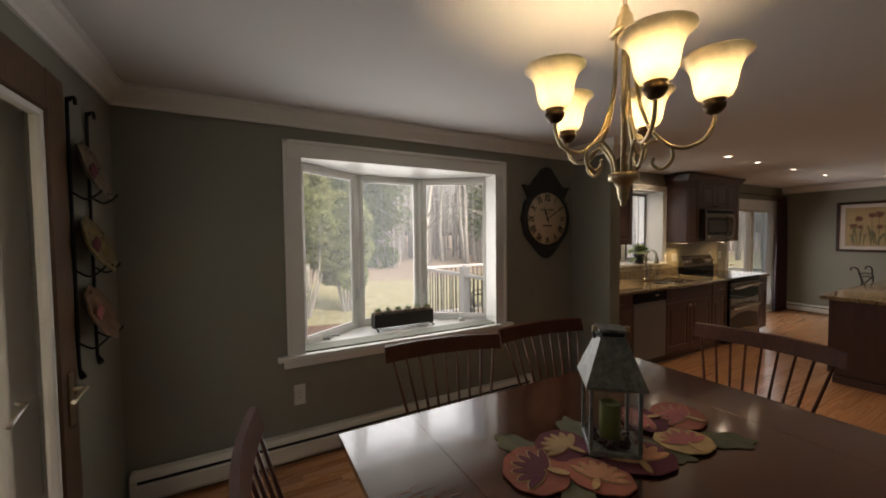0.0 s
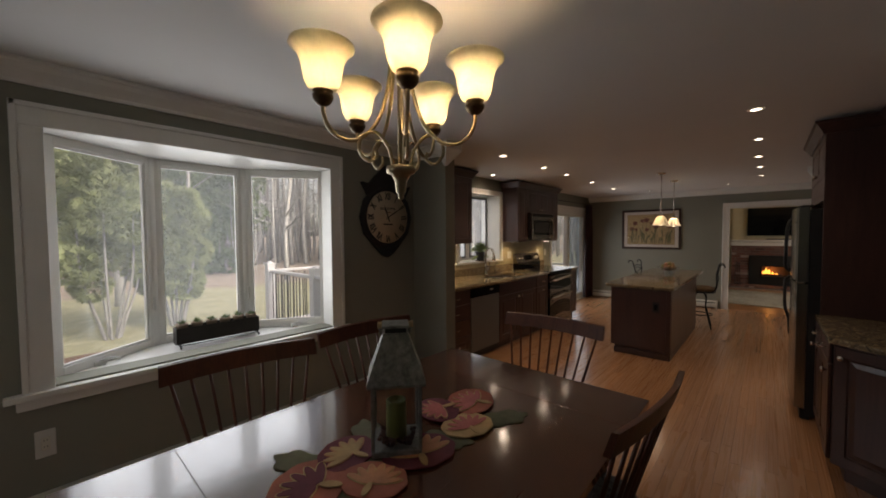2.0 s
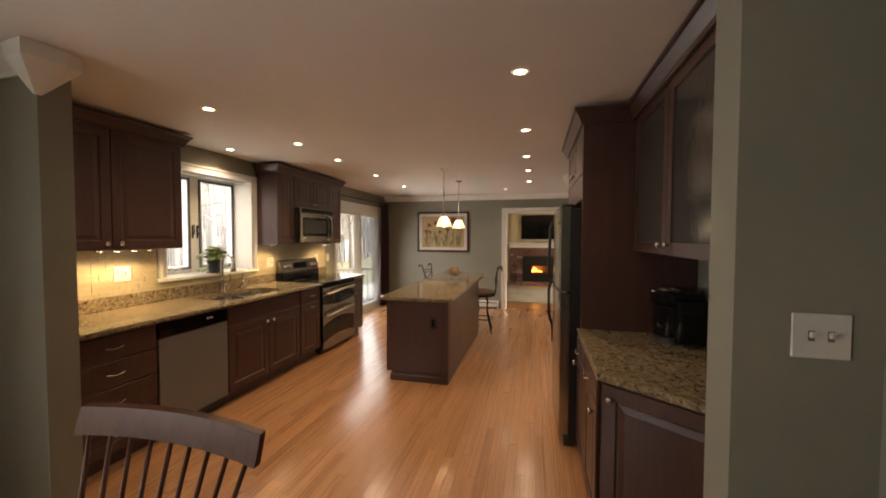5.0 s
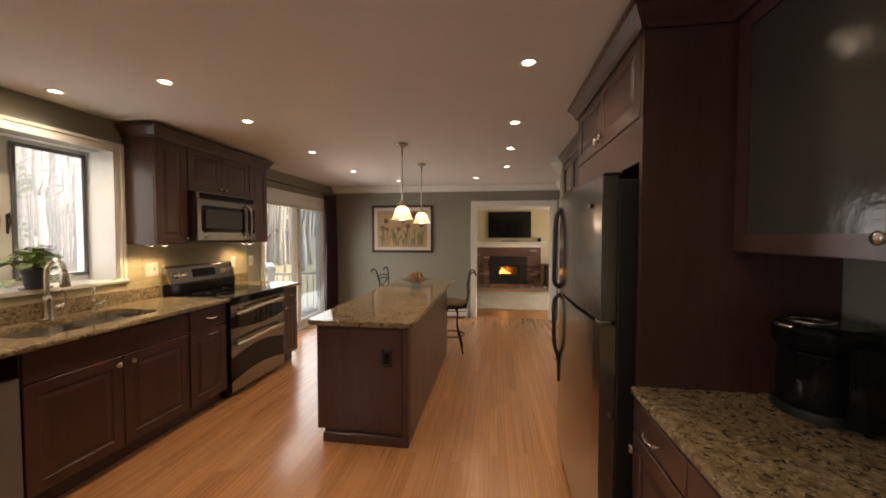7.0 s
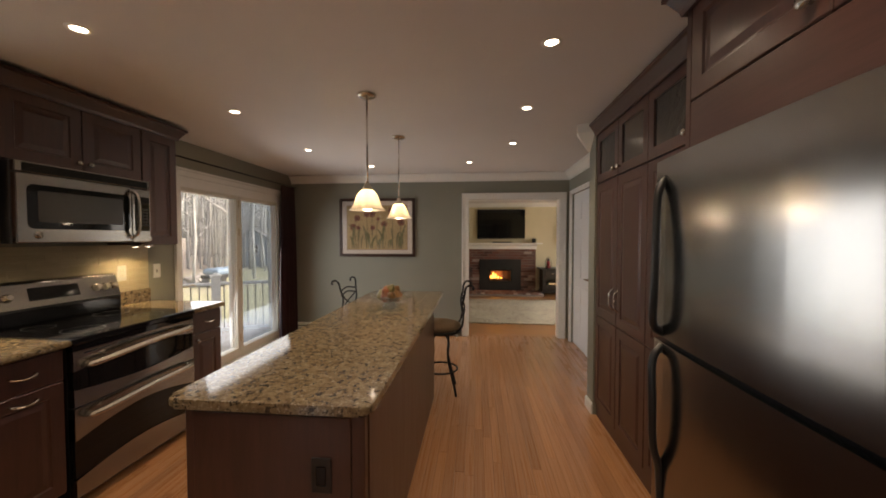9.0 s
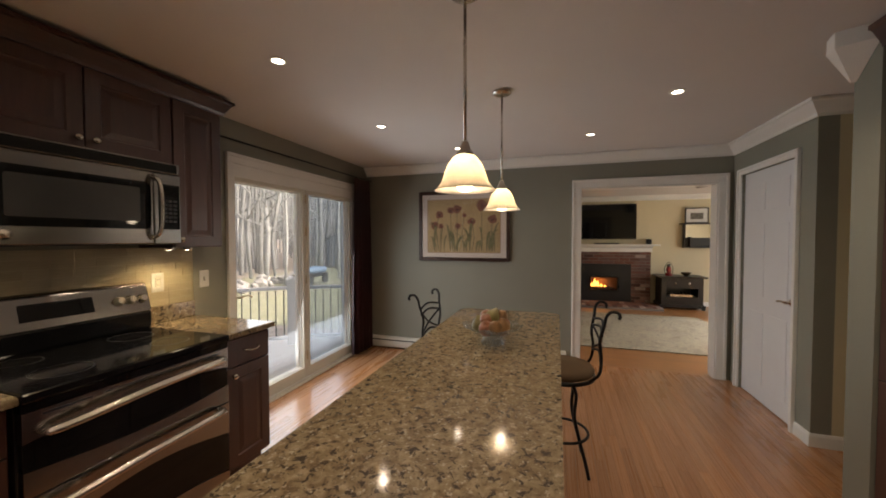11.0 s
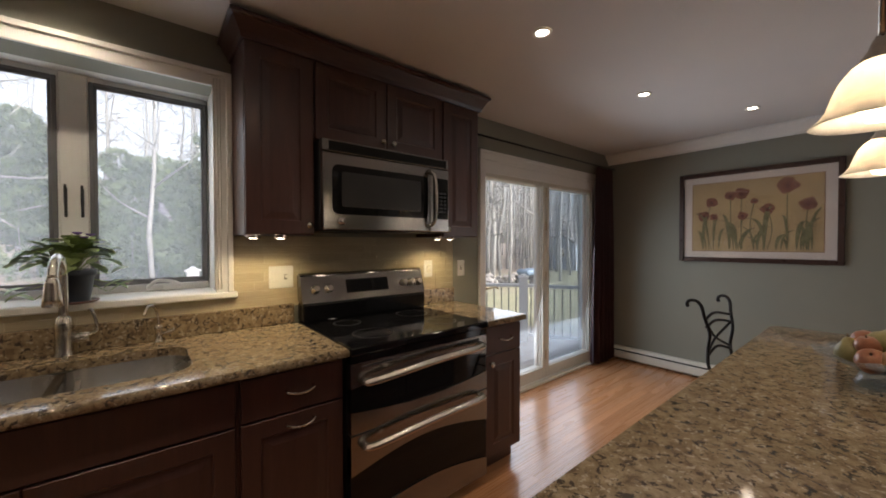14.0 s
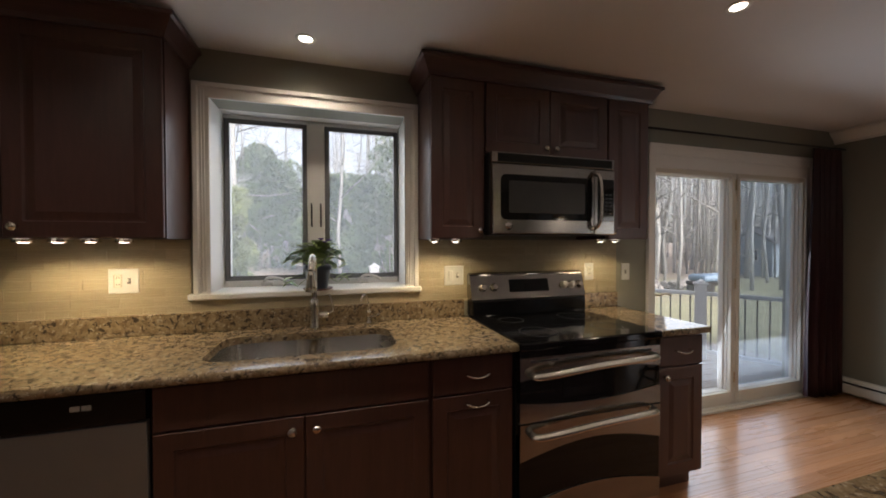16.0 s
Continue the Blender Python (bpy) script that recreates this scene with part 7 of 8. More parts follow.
for y, h, w_ in ((0.70, 0.20, 0.045), (0.64, 0.15, 0.04), (0.76, 0.11, 0.03), (0.56, 0.08, 0.04), (0.48, 0.05, 0.035)):
    lathe([(0.001, 0.0), (w_ * 0.8, 0.02), (w_, h * 0.3), (w_ * 0.55, h * 0.65), (0.002, h)], (XB + 0.045, y, 0.36), 10, bm=bm, cap=False)
part("flames", bm, glow("fire_glow", (1.0, 0.42, 0.08), 0.8), ins, "orange flames")
lamp("fire_lamp", "POINT", (XB - 0.02, 0.6, 0.45), 0.5, (1.0, 0.45, 0.12), 0.06)
tl = thing("fire_tools", (XB - 0.12, 1.33, 0.056), "black iron fireplace tool stand", "fire tools")
part("base", lathe([(0.09, 0.057), (0.09, 0.07), (0.02, 0.075)], (XB - 0.13, 1.33, 0), 16), IRON, tl)
for dy in (-0.06, 0.0, 0.06):
    part("tool", tube([(XB - 0.13, 1.33 + dy, 0.075), (XB - 0.13, 1.33 + dy * 0.6, 0.70)], 0.008, 6), IRON, tl)

tv = thing("television", (XL - 0.07, 0.485, 1.46), "black flat-screen television above the mantel", "television")
part("casing", bx(XL - 0.13, XL - 0.061, -0.16, 1.135, 1.465, 2.27, 0.008), BLACK, tv)
part("screen", bx(XL - 0.1335, XL - 0.131, -0.12, 1.095, 1.525, 2.235), DARKGLASS, tv)
part("base_strip", bx(XL - 0.134, XL - 0.131, -0.15, 1.12, 1.475, 1.482), NICKEL, tv)
sb_ = thing("soundbar", (XL - 0.1, 0.47, 1.356), "slim black soundbar on the mantel", "soundbar")
part("case", bx(XL - 0.16, XL - 0.08, 0.20, 0.72, 1.3565, 1.385, 0.008), BLACKP, sb_)
sp_ = thing("speaker", (XL - 0.14, -0.40, 1.356), "small black speaker on the mantel shelf", "speaker")
part("box", bx(XL - 0.2, XL - 0.1, -0.45, -0.35, 1.3565, 1.475, 0.01), BLACKP, sp_)
part("cone", lathe([(0.035, 0.0), (0.03, 0.002), (0.0, -0.004)], (XL - 0.2005, -0.40, 1.41), 18, axis=(-1, 0, 0), cap=False), BLACK, sp_)

BLKF = plain("black_painted_wood", (0.013, 0.012, 0.012), 0.35, var=0.3, scale=12)
cb = thing("media_cabinet", (15.65, -0.95, 0), "black painted cabinet with a drawer and open shelf", "cabinet")
part("carcass", wall_with_holes("y", 15.45, 0.5, -1.33, -0.57, 0.10, 0.655, [(-1.24, -0.66, 0.26, 0.44)]), BLKF, cb)
part("top", bx(15.40, 15.97, -1.40, -0.50, 0.656, 0.69, 0.008, seg=2), BLKF, cb)
part("plinth", bx(15.42, 15.96, -1.37, -0.53, 0.045, 0.10, 0.006), BLKF, cb)
part("back", bx(15.90, 15.96, -1.32, -0.58, 0.2, 0.46), BLKF, cb)
dr = part("drawer_front", bx(15.436, 15.449, -1.24, -0.66, 0.48, 0.62, 0.003), BLKF, cb)
for y in (-1.08, -0.82):
    part("knob", lathe([(0.012, 0.0), (0.02, 0.012), (0.015, 0.022), (0.0, 0.024)], (15.436, y, 0.55), 12, axis=(-1, 0, 0), cap=False), NICKEL, dr)
part("door", bx(15.436, 15.449, -1.24, -0.66, 0.12, 0.24, 0.003), BLKF, cb)
for y in (-1.34, -0.56):
    for x in (15.46, 15.92):
        part("foot", lathe([(0.03, 0.0), (0.042, 0.02), (0.035, 0.046)], (x, y, 0), 14), BLKF, cb)
dv = thing("media_player", (15.65, -0.95, 0.262), "silver disc player on the open shelf", "media player")
part("case", bx(15.50, 15.85, -1.16, -0.74, 0.2605, 0.31, 0.004), NICKEL, dv)
rl = thing("red_lantern", (15.62, -0.74, 0.69), "red hurricane lantern on the black cabinet", "lantern")
REDM = plain("red_enamel", (0.22, 0.02, 0.02), 0.35, 0.2)
part("tank", lathe([(0.055, 0.691), (0.065, 0.70), (0.06, 0.74), (0.03, 0.755)], (15.62, -0.74, 0), 20), REDM, rl)
part("globe", lathe([(0.03, 0.755), (0.05, 0.80), (0.045, 0.85), (0.03, 0.88)], (15.62, -0.74, 0), 20, cap=False), REDM, rl)
part("chimney", lathe([(0.032, 0.88), (0.036, 0.90), (0.02, 0.93), (0.024, 0.94)], (15.62, -0.74, 0), 16), BLKF, rl)
part("guard", tube(spline([(15.62, -0.80, 0.72), (15.62, -0.82, 0.82), (15.62, -0.79, 0.93), (15.62, -0.74, 0.98), (15.62, -0.69, 0.93), (15.62, -0.66, 0.82), (15.62, -0.68, 0.72)]), 0.007, 6), BLKF, rl)
ds = thing("dish", (15.65, -1.07, 0.69), "dark footed dish on the black cabinet", "dish")
part("bowl", lathe([(0.04, 0.691), (0.045, 0.70), (0.09, 0.745), (0.10, 0.765), (0.09, 0.76), (0.04, 0.71), (0.0, 0.705)], (15.65, -1.07, 0), 20, cap=False), CUP, ds)
sf = thing("wall_shelf", (15.9, -1.42, 1.27), "black wall shelf with a mirror back", "shelf")
part("board", bx(15.82, XL - 0.001, -1.80, -1.03, 1.79, 1.815, 0.004), BLKF, sf)
part("board", bx(15.85, XL - 0.001, -1.76, -1.09, 1.28, 1.30, 0.004), BLKF, sf)
part("panel", bx(XL - 0.02, XL - 0.001, -1.76, -1.09, 1.30, 1.50), BLKF, sf)
part("mirror", bx(XL - 0.012, XL - 0.004, -1.70, -1.15, 1.50, 1.79), plain("mirror_silver", (0.8, 0.8, 0.78), 0.05, 1.0, var=0.02, bump=0), sf)
for y in (-1.76, -1.11):
    part("bracket", bx(15.87, XL - 0.002, y, y + 0.022, 1.30, 1.79, 0.003), BLKF, sf)
bo = thing("book", (15.93, -1.22, 1.50), "slim upright book on the wall shelf", "book")
part("cover", bx(15.875, 15.97, -1.235, -1.205, 1.301, 1.52, 0.002), BLKF, bo)
lp = thing("small_picture", (15.9, -1.33, 1.816), "small black-framed picture on the shelf", "picture")
fb_ = bmesh.new()
for a, b, c, d in ((-1.56, -1.54, 1.816, 2.15), (-1.14, -1.12, 1.816, 2.15), (-1.54, -1.14, 1.816, 1.836), (-1.54, -1.14, 2.13, 2.15)):
    bx(15.93, 15.955, a, b, c, d, bm=fb_)
part("frame", fb_, BLKF, lp)
part("mat_board", bx(15.94, 15.95, -1.54, -1.14, 1.836, 2.13), WHITEP, lp)
part("print", bx(15.936, 15.9395, -1.46, -1.22, 1.90, 2.04), plain("grey_print_ink", (0.14, 0.13, 0.11), 0.8, var=0.8, scale=25), lp)
ws = thing("ceiling_speaker", (13.0, -0.46, 2.3), "grey corner speaker under the living room ceiling", "speaker")
part("box", prism([(-0.62, ZC - 0.001), (-0.36, ZC - 0.001), (-0.38, 2.30), (-0.46, 2.24), (-0.56, 2.25)], 12.95, 13.15, "x", bev=0.01), plain("grey_speaker_cloth", (0.30, 0.28, 0.27), 0.9, var=0.3, scale=20), ws)
RUG, n_, l_, p_ = nodes_of("faded_wool_rug")
vv = coords(n_, l_)
f1, f2 = noise_at(n_, l_, vv, 7, 5, 0.65, 2.0), noise_at(n_, l_, vv, 2.2, 3)
l_.new(mixed(n_, l_, ramp(n_, l_, f1, [(0.40, (0.12, 0.13, 0.11)), (0.48, (0.50, 0.46, 0.37)), (0.58, (0.22, 0.22, 0.19))]), ramp(n_, l_, f2, [(0.35, (0.34, 0.30, 0.22)), (0.65, (0.50, 0.47, 0.39))]), 0.35), p_.inputs["Base Color"])
p_.inputs["Roughness"].default_value = 0.95
bumped(n_, l_, p_, noise_at(n_, l_, vv, 300, 2), 0.6, 0.004)
rg_ = solo("area_rug", prism([(12.12, -1.3), (14.62, -0.95), (14.62, 2.4), (12.12, 2.4)], -0.0035, 0.008, "z", bev=0.003), RUG, "faded grey and cream patterned wool rug", "rug")

# ---------------------------------------------------------------- outdoors
GZ = -0.62
GROUND, n_, l_, p_ = nodes_of("lawn_and_leaf_litter")
vv = coords(n_, l_)
patch, fine, blade = noise_at(n_, l_, vv, 0.12, 4, 0.6, 0.5), noise_at(n_, l_, vv, 3.0, 6, 0.7), noise_at(n_, l_, vv, 40, 3)
lawn = ramp(n_, l_, fine, [(0.3, (0.24, 0.245, 0.14)), (0.7, (0.40, 0.385, 0.25))])
litter = ramp(n_, l_, fine, [(0.3, (0.22, 0.18, 0.145)), (0.7, (0.40, 0.335, 0.275))])
sep = n_.new("ShaderNodeSeparateXYZ")
l_.new(vv, sep.inputs[0])
far = n_.new("ShaderNodeMapRange")
far.inputs["From Min"].default_value, far.inputs["From Max"].default_value = 17.0, 24.0
l_.new(sep.outputs["Y"], far.inputs["Value"])
add = n_.new("ShaderNodeMath")
add.operation = "ADD"
l_.new(far.outputs["Result"], add.inputs[0])
l_.new(patch, add.inputs[1])
l_.new(mixed(n_, l_, mixed(n_, l_, lawn, litter, ramp(n_, l_, add.outputs[0], [(0.56, (0, 0, 0)), (0.75, (1, 1, 1))])), ramp(n_, l_, blade, [(0.3, (0.6, 0.6, 0.6)), (0.7, (1.3, 1.3, 1.3))]), 0.6, "MULTIPLY"), p_.inputs["Base Color"])
p_.inputs["Roughness"].default_value = 0.95
bumped(n_, l_, p_, blade, 0.6, 0.02)
bm = bmesh.new()
rows = []
for i in range(61):
    row = []
    for j in range(61):
        x, y = 8 + (i - 30) ** 3 * 0.03, 10 + (j - 30) ** 3 * 0.03
        z = GZ - 0.02 * max(0, 9 - y) * 0 + 0.10 * noise.noise(Vector((x * 0.09, y * 0.09, 0))) * min(1, max(0, (y - 5) / 6)) + 0.02 * max(0, min(y, 60) - 18)
        row.append(bm.verts.new((x, y, z)))
    rows.append(row)
for a, b in zip(rows, rows[1:]):
    for j in range(60):
        bm.faces.new((a[j], b[j], b[j + 1], a[j + 1])).smooth = True
structure("ground", bm, GROUND, "early spring lawn with leaf litter under woods", "ground")
solo("mulch_bed", prism(blob(2.1, 8.2, 3.2, 1.7, 8, 36, 5, 0.05), GZ - 0.05, GZ + 0.035, "z"), plain("red_brown_mulch", (0.14, 0.07, 0.045), 0.95, var=0.4, scale=12, bump=0.8, bscale=60), "red-brown mulch bed under the shrubs", "mulch bed", kind="structure")

BARK = plain("grey_brown_bark", (0.285, 0.285, 0.285), 0.95, var=0.3, scale=5, bump=0.8, bscale=25)
BARKL = plain("pale_grey_bark", (0.41, 0.41, 0.41), 0.95, var=0.25, scale=5, bump=0.6, bscale=25)


def grow(bm, base, h, r, rng, limbs=8, sides=7, twigs=3, low=0.35):
    """A bare tree: bent tapered trunk, limbs and twigs."""
    lean = Vector((rng.uniform(-0.06, 0.06), rng.uniform(-0.06, 0.06), 1))
    pts = [Vector(base) + lean * (h * k / 6) + Vector((rng.uniform(-1, 1), rng.uniform(-1, 1), 0)) * 0.012 * h * (k > 0) for k in range(7)]
    tube(pts, r, sides, bm=bm, r2=r * 0.22)
    for i in range(limbs):
        t = rng.uniform(low, 0.97)
        k = min(5, int(t * 6))
        p = pts[k].lerp(pts[k + 1], t * 6 - k)
        a = rng.uniform(0, 6.283)
        L = h * rng.uniform(0.12, 0.28) * (1.15 - t * 0.6)
        d = Vector((math.cos(a), math.sin(a), rng.uniform(0.1, 0.9))).normalized()
        q = [p, p + d * L * 0.5 + Vector((0, 0, rng.uniform(-0.02, 0.06) * L)), p + d * L + Vector((0, 0, 0.12 * L))]
        tube(q, r * (1 - t) * 0.42 + 0.012, 4, bm=bm, r2=0.006)
        for j in range(twigs):
            s = q[1].lerp(q[2], rng.uniform(-0.6, 0.9))
            e = Vector((rng.uniform(-1, 1), rng.uniform(-1, 1), rng.uniform(-0.2, 0.9))).normalized()
            tube([s, s + e * L * 0.45], 0.008, 3, bm=bm, r2=0.003)


rng = random.Random(77)
NEAR = [(8.4, 29.5, 14, 0.2), (5.3, 29.0, 15, 0.22), (10.2, 18.5, 15, 0.2), (16.5, 15.5, 15, 0.2), (19.5, 17.5, 16, 0.24),
        (22.0, 16.0, 15, 0.22), (24.5, 19.0, 16, 0.26), (28.0, 17.5, 15, 0.22), (20.5, 13.5, 13, 0.11), (33.0, 19.0, 16, 0.24), (3.6, 15.6, 12, 0.24), (13.2, 17.2, 14, 0.17)]
for x, y, h, r in NEAR:
    r *= 0.6
    t = thing("bare_tree", (x, y, GZ), "tall leafless tree at the edge of the woods", "tree", "trees at the lawn edge")
    bm = bmesh.new()
    st8 = rng.getstate()
    grow(bm, (x, y, GZ - 0.1), h, r, rng, 0)
    part("trunk", bm, BARKL if rng.random() < 0.5 else BARK, t)
    bm = bmesh.new()
    for k in range(26):
        tt = rng.uniform(0.14, 0.95)
        p = Vector((x, y, GZ + tt * h))
        a = rng.uniform(0, 6.283)
        L = h * rng.uniform(0.08, 0.22) * (1.1 - 0.6 * tt)
        d = Vector((math.cos(a), math.sin(a), rng.uniform(-0.05, 0.7))).normalized()
        q = [p, p + d * L * 0.5, p + d * L + Vector((0, 0, 0.1 * L))]
        tube(q, 0.02 + r * 0.18 * (1 - tt), 4, bm=bm, r2=0.006)
        for j in range(5):
            s = q[0].lerp(q[2], rng.uniform(0.3, 1.0))
            e = Vector((rng.uniform(-1, 1), rng.uniform(-1, 1), rng.uniform(-0.3, 0.8))).normalized()
            tube([s, s + e * L * 0.4], 0.008, 3, bm=bm, r2=0.003)
    part("crown", bm, BARK, t, "bare branches")

bm = bmesh.new()
bmp = bmesh.new()
for i in range(330):
    a = rng.uniform(-18, 100)
    d = rng.uniform(20, 52)
    x, y = 6 + d * math.sin(radians(a)), 2 + d * math.cos(radians(a))
    if y < 15.5 and x < 20:
        continue
    if y < 11 or (-3 < x < 2 + y * 0.25 and rng.random() < 0.7):
        continue
    z = GZ + 0.02 * max(0, min(y, 60) - 18) - 0.2
    grow(bm if rng.random() < 0.6 else bmp, (x, y, z), rng.uniform(11, 18), rng.uniform(0.07, 0.2), rng, 7 if d < 36 else 5, 5, 2, 0.2)
for i in range(900):
    a, d = rng.uniform(-20, 88), rng.uniform(26, 60)
    x, y = 6 + d * math.sin(radians(a)), 2 + d * math.cos(radians(a))
    if y < 14 or (-3 < x < 2 + y * 0.25 and rng.random() < 0.5):
        continue
    z, h, r = GZ + 0.02 * max(0, min(y, 60) - 18) - 0.2, rng.uniform(8, 17), rng.uniform(0.03, 0.08)
    own = bm if rng.random() < 0.5 else bmp
    tip_ = Vector((x + rng.uniform(-0.6, 0.6), y, z + h))
    tube([(x, y, z), ((x + tip_.x) / 2 + rng.uniform(-0.15, 0.15), y, z + h / 2), tip_], r, 4, bm=own, r2=0.012)
    for j in range(4):
        s_ = Vector((x, y, z)).lerp(tip_, rng.uniform(0.25, 0.95))
        e_ = Vector((rng.uniform(-1, 1), rng.uniform(-1, 1), rng.uniform(0.2, 1.0))).normalized()
        tube([s_, s_ + e_ * rng.uniform(0.8, 2.4)], 0.022, 3, bm=own, r2=0.008)
for i in range(7000):
    a, d = rng.uniform(-22, 90), rng.uniform(22, 58)
    x, y = 6 + d * math.sin(radians(a)), 2 + d * math.cos(radians(a))
    if y < 14:
        continue
    z, L = rng.uniform(0.0, 15.0) ** 1.0, rng.uniform(0.6, 2.2)
    e_ = Vector((rng.uniform(-1, 1), rng.uniform(-1, 1), rng.uniform(-0.2, 1.0))).normalized() * L
    s_ = Vector((x, y, z))
    own = bm
    w_ = e_.cross(Vector((0.3, 1, 0.2))).normalized() * 0.014
    vs = [own.verts.new(q) for q in (s_ - w_, s_ + w_, s_ + e_ * 0.6 + Vector((0, 0, 0.08)), s_ + e_)]
    own.faces.new(vs)
solo("woods", bm, BARK, "dense leafless woods behind the lawn", "woods", kind="stuff")
solo("woods_pale", bmp, BARKL, "pale trunks in the leafless woods", "woods", kind="stuff")

NEEDLE = plain("evergreen_spray", (0.12, 0.165, 0.085), 0.8, var=0.5, scale=2.5, bump=0.0)
NEEDLEL = plain("arborvitae_spray", (0.21, 0.25, 0.12), 0.8, var=0.4, scale=2.0, bump=0.0)


def sprays(bm, place, size, count, rng, droop=0.2):
    for i in range(count):
        c, out_ = place(rng)
        d = (out_ + Vector((rng.uniform(-0.6, 0.6), rng.uniform(-0.6, 0.6), rng.uniform(-0.3, 0.7) - droop))).normalized()
        s = d.cross(Vector((rng.uniform(-1, 1), rng.uniform(-1, 1), rng.uniform(-1, 1)))).normalized()
        L = size * rng.uniform(0.6, 1.4)
        for k in (-0.5, 0.0, 0.5):
            e = (d + s * k).normalized()
            w_ = s * L * 0.11
            v = [bm.verts.new(q) for q in (c - w_ * 0.4, c + e * L * 0.55 - w_, c + e * L, c + e * L * 0.55 + w_)]
            bm.faces.new(v)


def evergreen(x, y, z0, top_, rad, seed, mat, label, low=0.5, count=2600, size=0.16):
    g = random.Random(seed)
    t = thing("evergreen_shrub", (x, y, GZ), label, "shrub", "evergreens by the house")
    bm = bmesh.new()
    for k in range(7):
        a = k * 0.9
        tube(spline([(x + 0.1 * math.cos(a), y + 0.1 * math.sin(a), GZ - 0.05), (x + rad * 0.25 * math.cos(a), y + rad * 0.25 * math.sin(a), GZ + 0.5), (x + rad * 0.5 * math.cos(a), y + rad * 0.5 * math.sin(a), z0 + 0.5), (x + rad * 0.55 * math.cos(a), y + rad * 0.55 * math.sin(a), (z0 + top_) / 2)], 3), 0.035, 6, bm=bm, r2=0.012)
    part("trunk", bm, BARK, t, "several slender stems")
    lumps = [(Vector((g.uniform(-0.6, 0.6), g.uniform(-0.6, 0.6), g.uniform(0.05, 0.95))), g.uniform(0.25, 0.5)) for _ in range(34)]

    def place(r_):
        q, s = r_.choice(lumps)
        h = q.z
        wid = rad * (1.0 - 0.75 * max(0, h - 0.35) ** 1.3) * (0.75 + 0.25 * min(1, h / 0.2))
        d = Vector((r_.gauss(0, 1), r_.gauss(0, 1), r_.gauss(0, 1))).normalized()
        c = Vector((x + q.x * wid, y + q.y * wid, z0 + (top_ - z0) * h)) + d * s * rad * 0.75
        c.z = max(c.z, z0 - 0.1)
        return c, (d + Vector((q.x, q.y, 0.2))).normalized()
    bm = bmesh.new()
    sprays(bm, place, size, count, g)
    part("crown", bm, mat, t, "dense green sprays")


evergreen(2.95, 11.0, 0.3, 3.7, 1.0, 1, NEEDLEL, "tall arborvitae shrub with bare lower stems", count=15000, size=0.14)
evergreen(4.15, 11.3, 0.3, 2.6, 0.85, 5, NEEDLEL, "tall arborvitae shrub beside another", count=15000, size=0.14)
evergreen(2.5, 30.0, -0.4, 7.6, 3.3, 3, NEEDLE, "dense green evergreen at the back of the lawn", count=15000, size=0.27)
evergreen(6.6, 25.0, -0.4, 5.4, 2.2, 8, NEEDLE, "broad evergreen shrub beside another", count=11000, size=0.27)
evergreen(8.8, 24.0, -0.3, 5.0, 2.0, 4, NEEDLE, "rounded evergreen shrub under the bare trees", count=11000, size=0.26)
evergreen(9.9, 23.0, 0.8, 8.2, 1.7, 6, NEEDLE, "young pine standing behind the shrubs", count=3000, size=0.2)
evergreen(17.5, 24.0, 1.0, 9.0, 2.0, 9, NEEDLE, "tall pine at the edge of the woods", count=2600, size=0.26)

# deck
DZ = -0.20
dk = thing("deck", (8.5, 6.0, DZ), "weathered grey wooden deck outside the kitchen", "deck", kind="structure")
DECKW = wood("weathered_deck_board", (0.30, 0.26, 0.225), (0.50, 0.44, 0.39), "x", 0.75, 0.0, 1.0, "object")
y = 4.25
while y < 7.85:
    part("deck_board", bx(4.83, 12.55, y, y + 0.135, DZ - 0.03, DZ, 0.003), DECKW, dk)
    y += 0.142
part("skirt", bx(4.85, 12.5, 7.84, 7.87, GZ - 0.1, DZ - 0.031), TRIM, dk)
part("skirt", bx(4.80, 4.83, 4.25, 7.87, GZ - 0.1, DZ - 0.031), TRIM, dk)
VINYL = plain("white_vinyl_rail", (0.74, 0.75, 0.76), 0.4, var=0.03, bump=0)


def railing(a, b, posts, height, label, ends=(True, True)):
    """White posts and rails with thin black balusters from a to b."""
    a, b = Vector((*a, DZ)), Vector((*b, DZ))
    d = b - a
    L = d.length
    m = Matrix.Translation(a) @ Matrix.Rotation(math.atan2(d.y, d.x), 4, "Z")
    r = thing("deck_railing", (a + b) / 2, label, "railing", "deck railings")
    for i in range(posts):
        if (i == 0 and not ends[0]) or (i == posts - 1 and not ends[1]):
            continue
        u = L * i / (posts - 1)
        pst = part("post", moved(bx(u - 0.068, u + 0.068, -0.068, 0.068, 0.0, height + 0.10, 0.004), m), VINYL, r)
        cap_ = bx(u - 0.088, u + 0.088, -0.088, 0.088, height + 0.10, height + 0.125, 0.006)
        lathe([(0.07, height + 0.125), (0.02, height + 0.165)], (u, 0, 0), 4, bm=cap_)
        part("post_cap", moved(cap_, m), VINYL, pst)
    part("top_rail", moved(bx(0, L, -0.035, 0.035, height - 0.05, height, 0.008), m), VINYL, r)
    part("bottom_rail", moved(bx(0, L, -0.025, 0.025, 0.08, 0.13, 0.004), m), VINYL, r)
    k = int(L / 0.115)
    for i in range(1, k):
        u = L * i / k
        part("baluster", moved(tube([(u, 0, 0.13), (u, 0, height - 0.05)], 0.0095, 6), m), IRON, r)


railing((4.9, 4.4), (4.9, 7.78), 3, 1.12, "white railing with black balusters along the deck side")
railing((4.9, 7.78), (9.75, 7.78), 3, 1.12, "white railing with black balusters facing the lawn", (False, False))
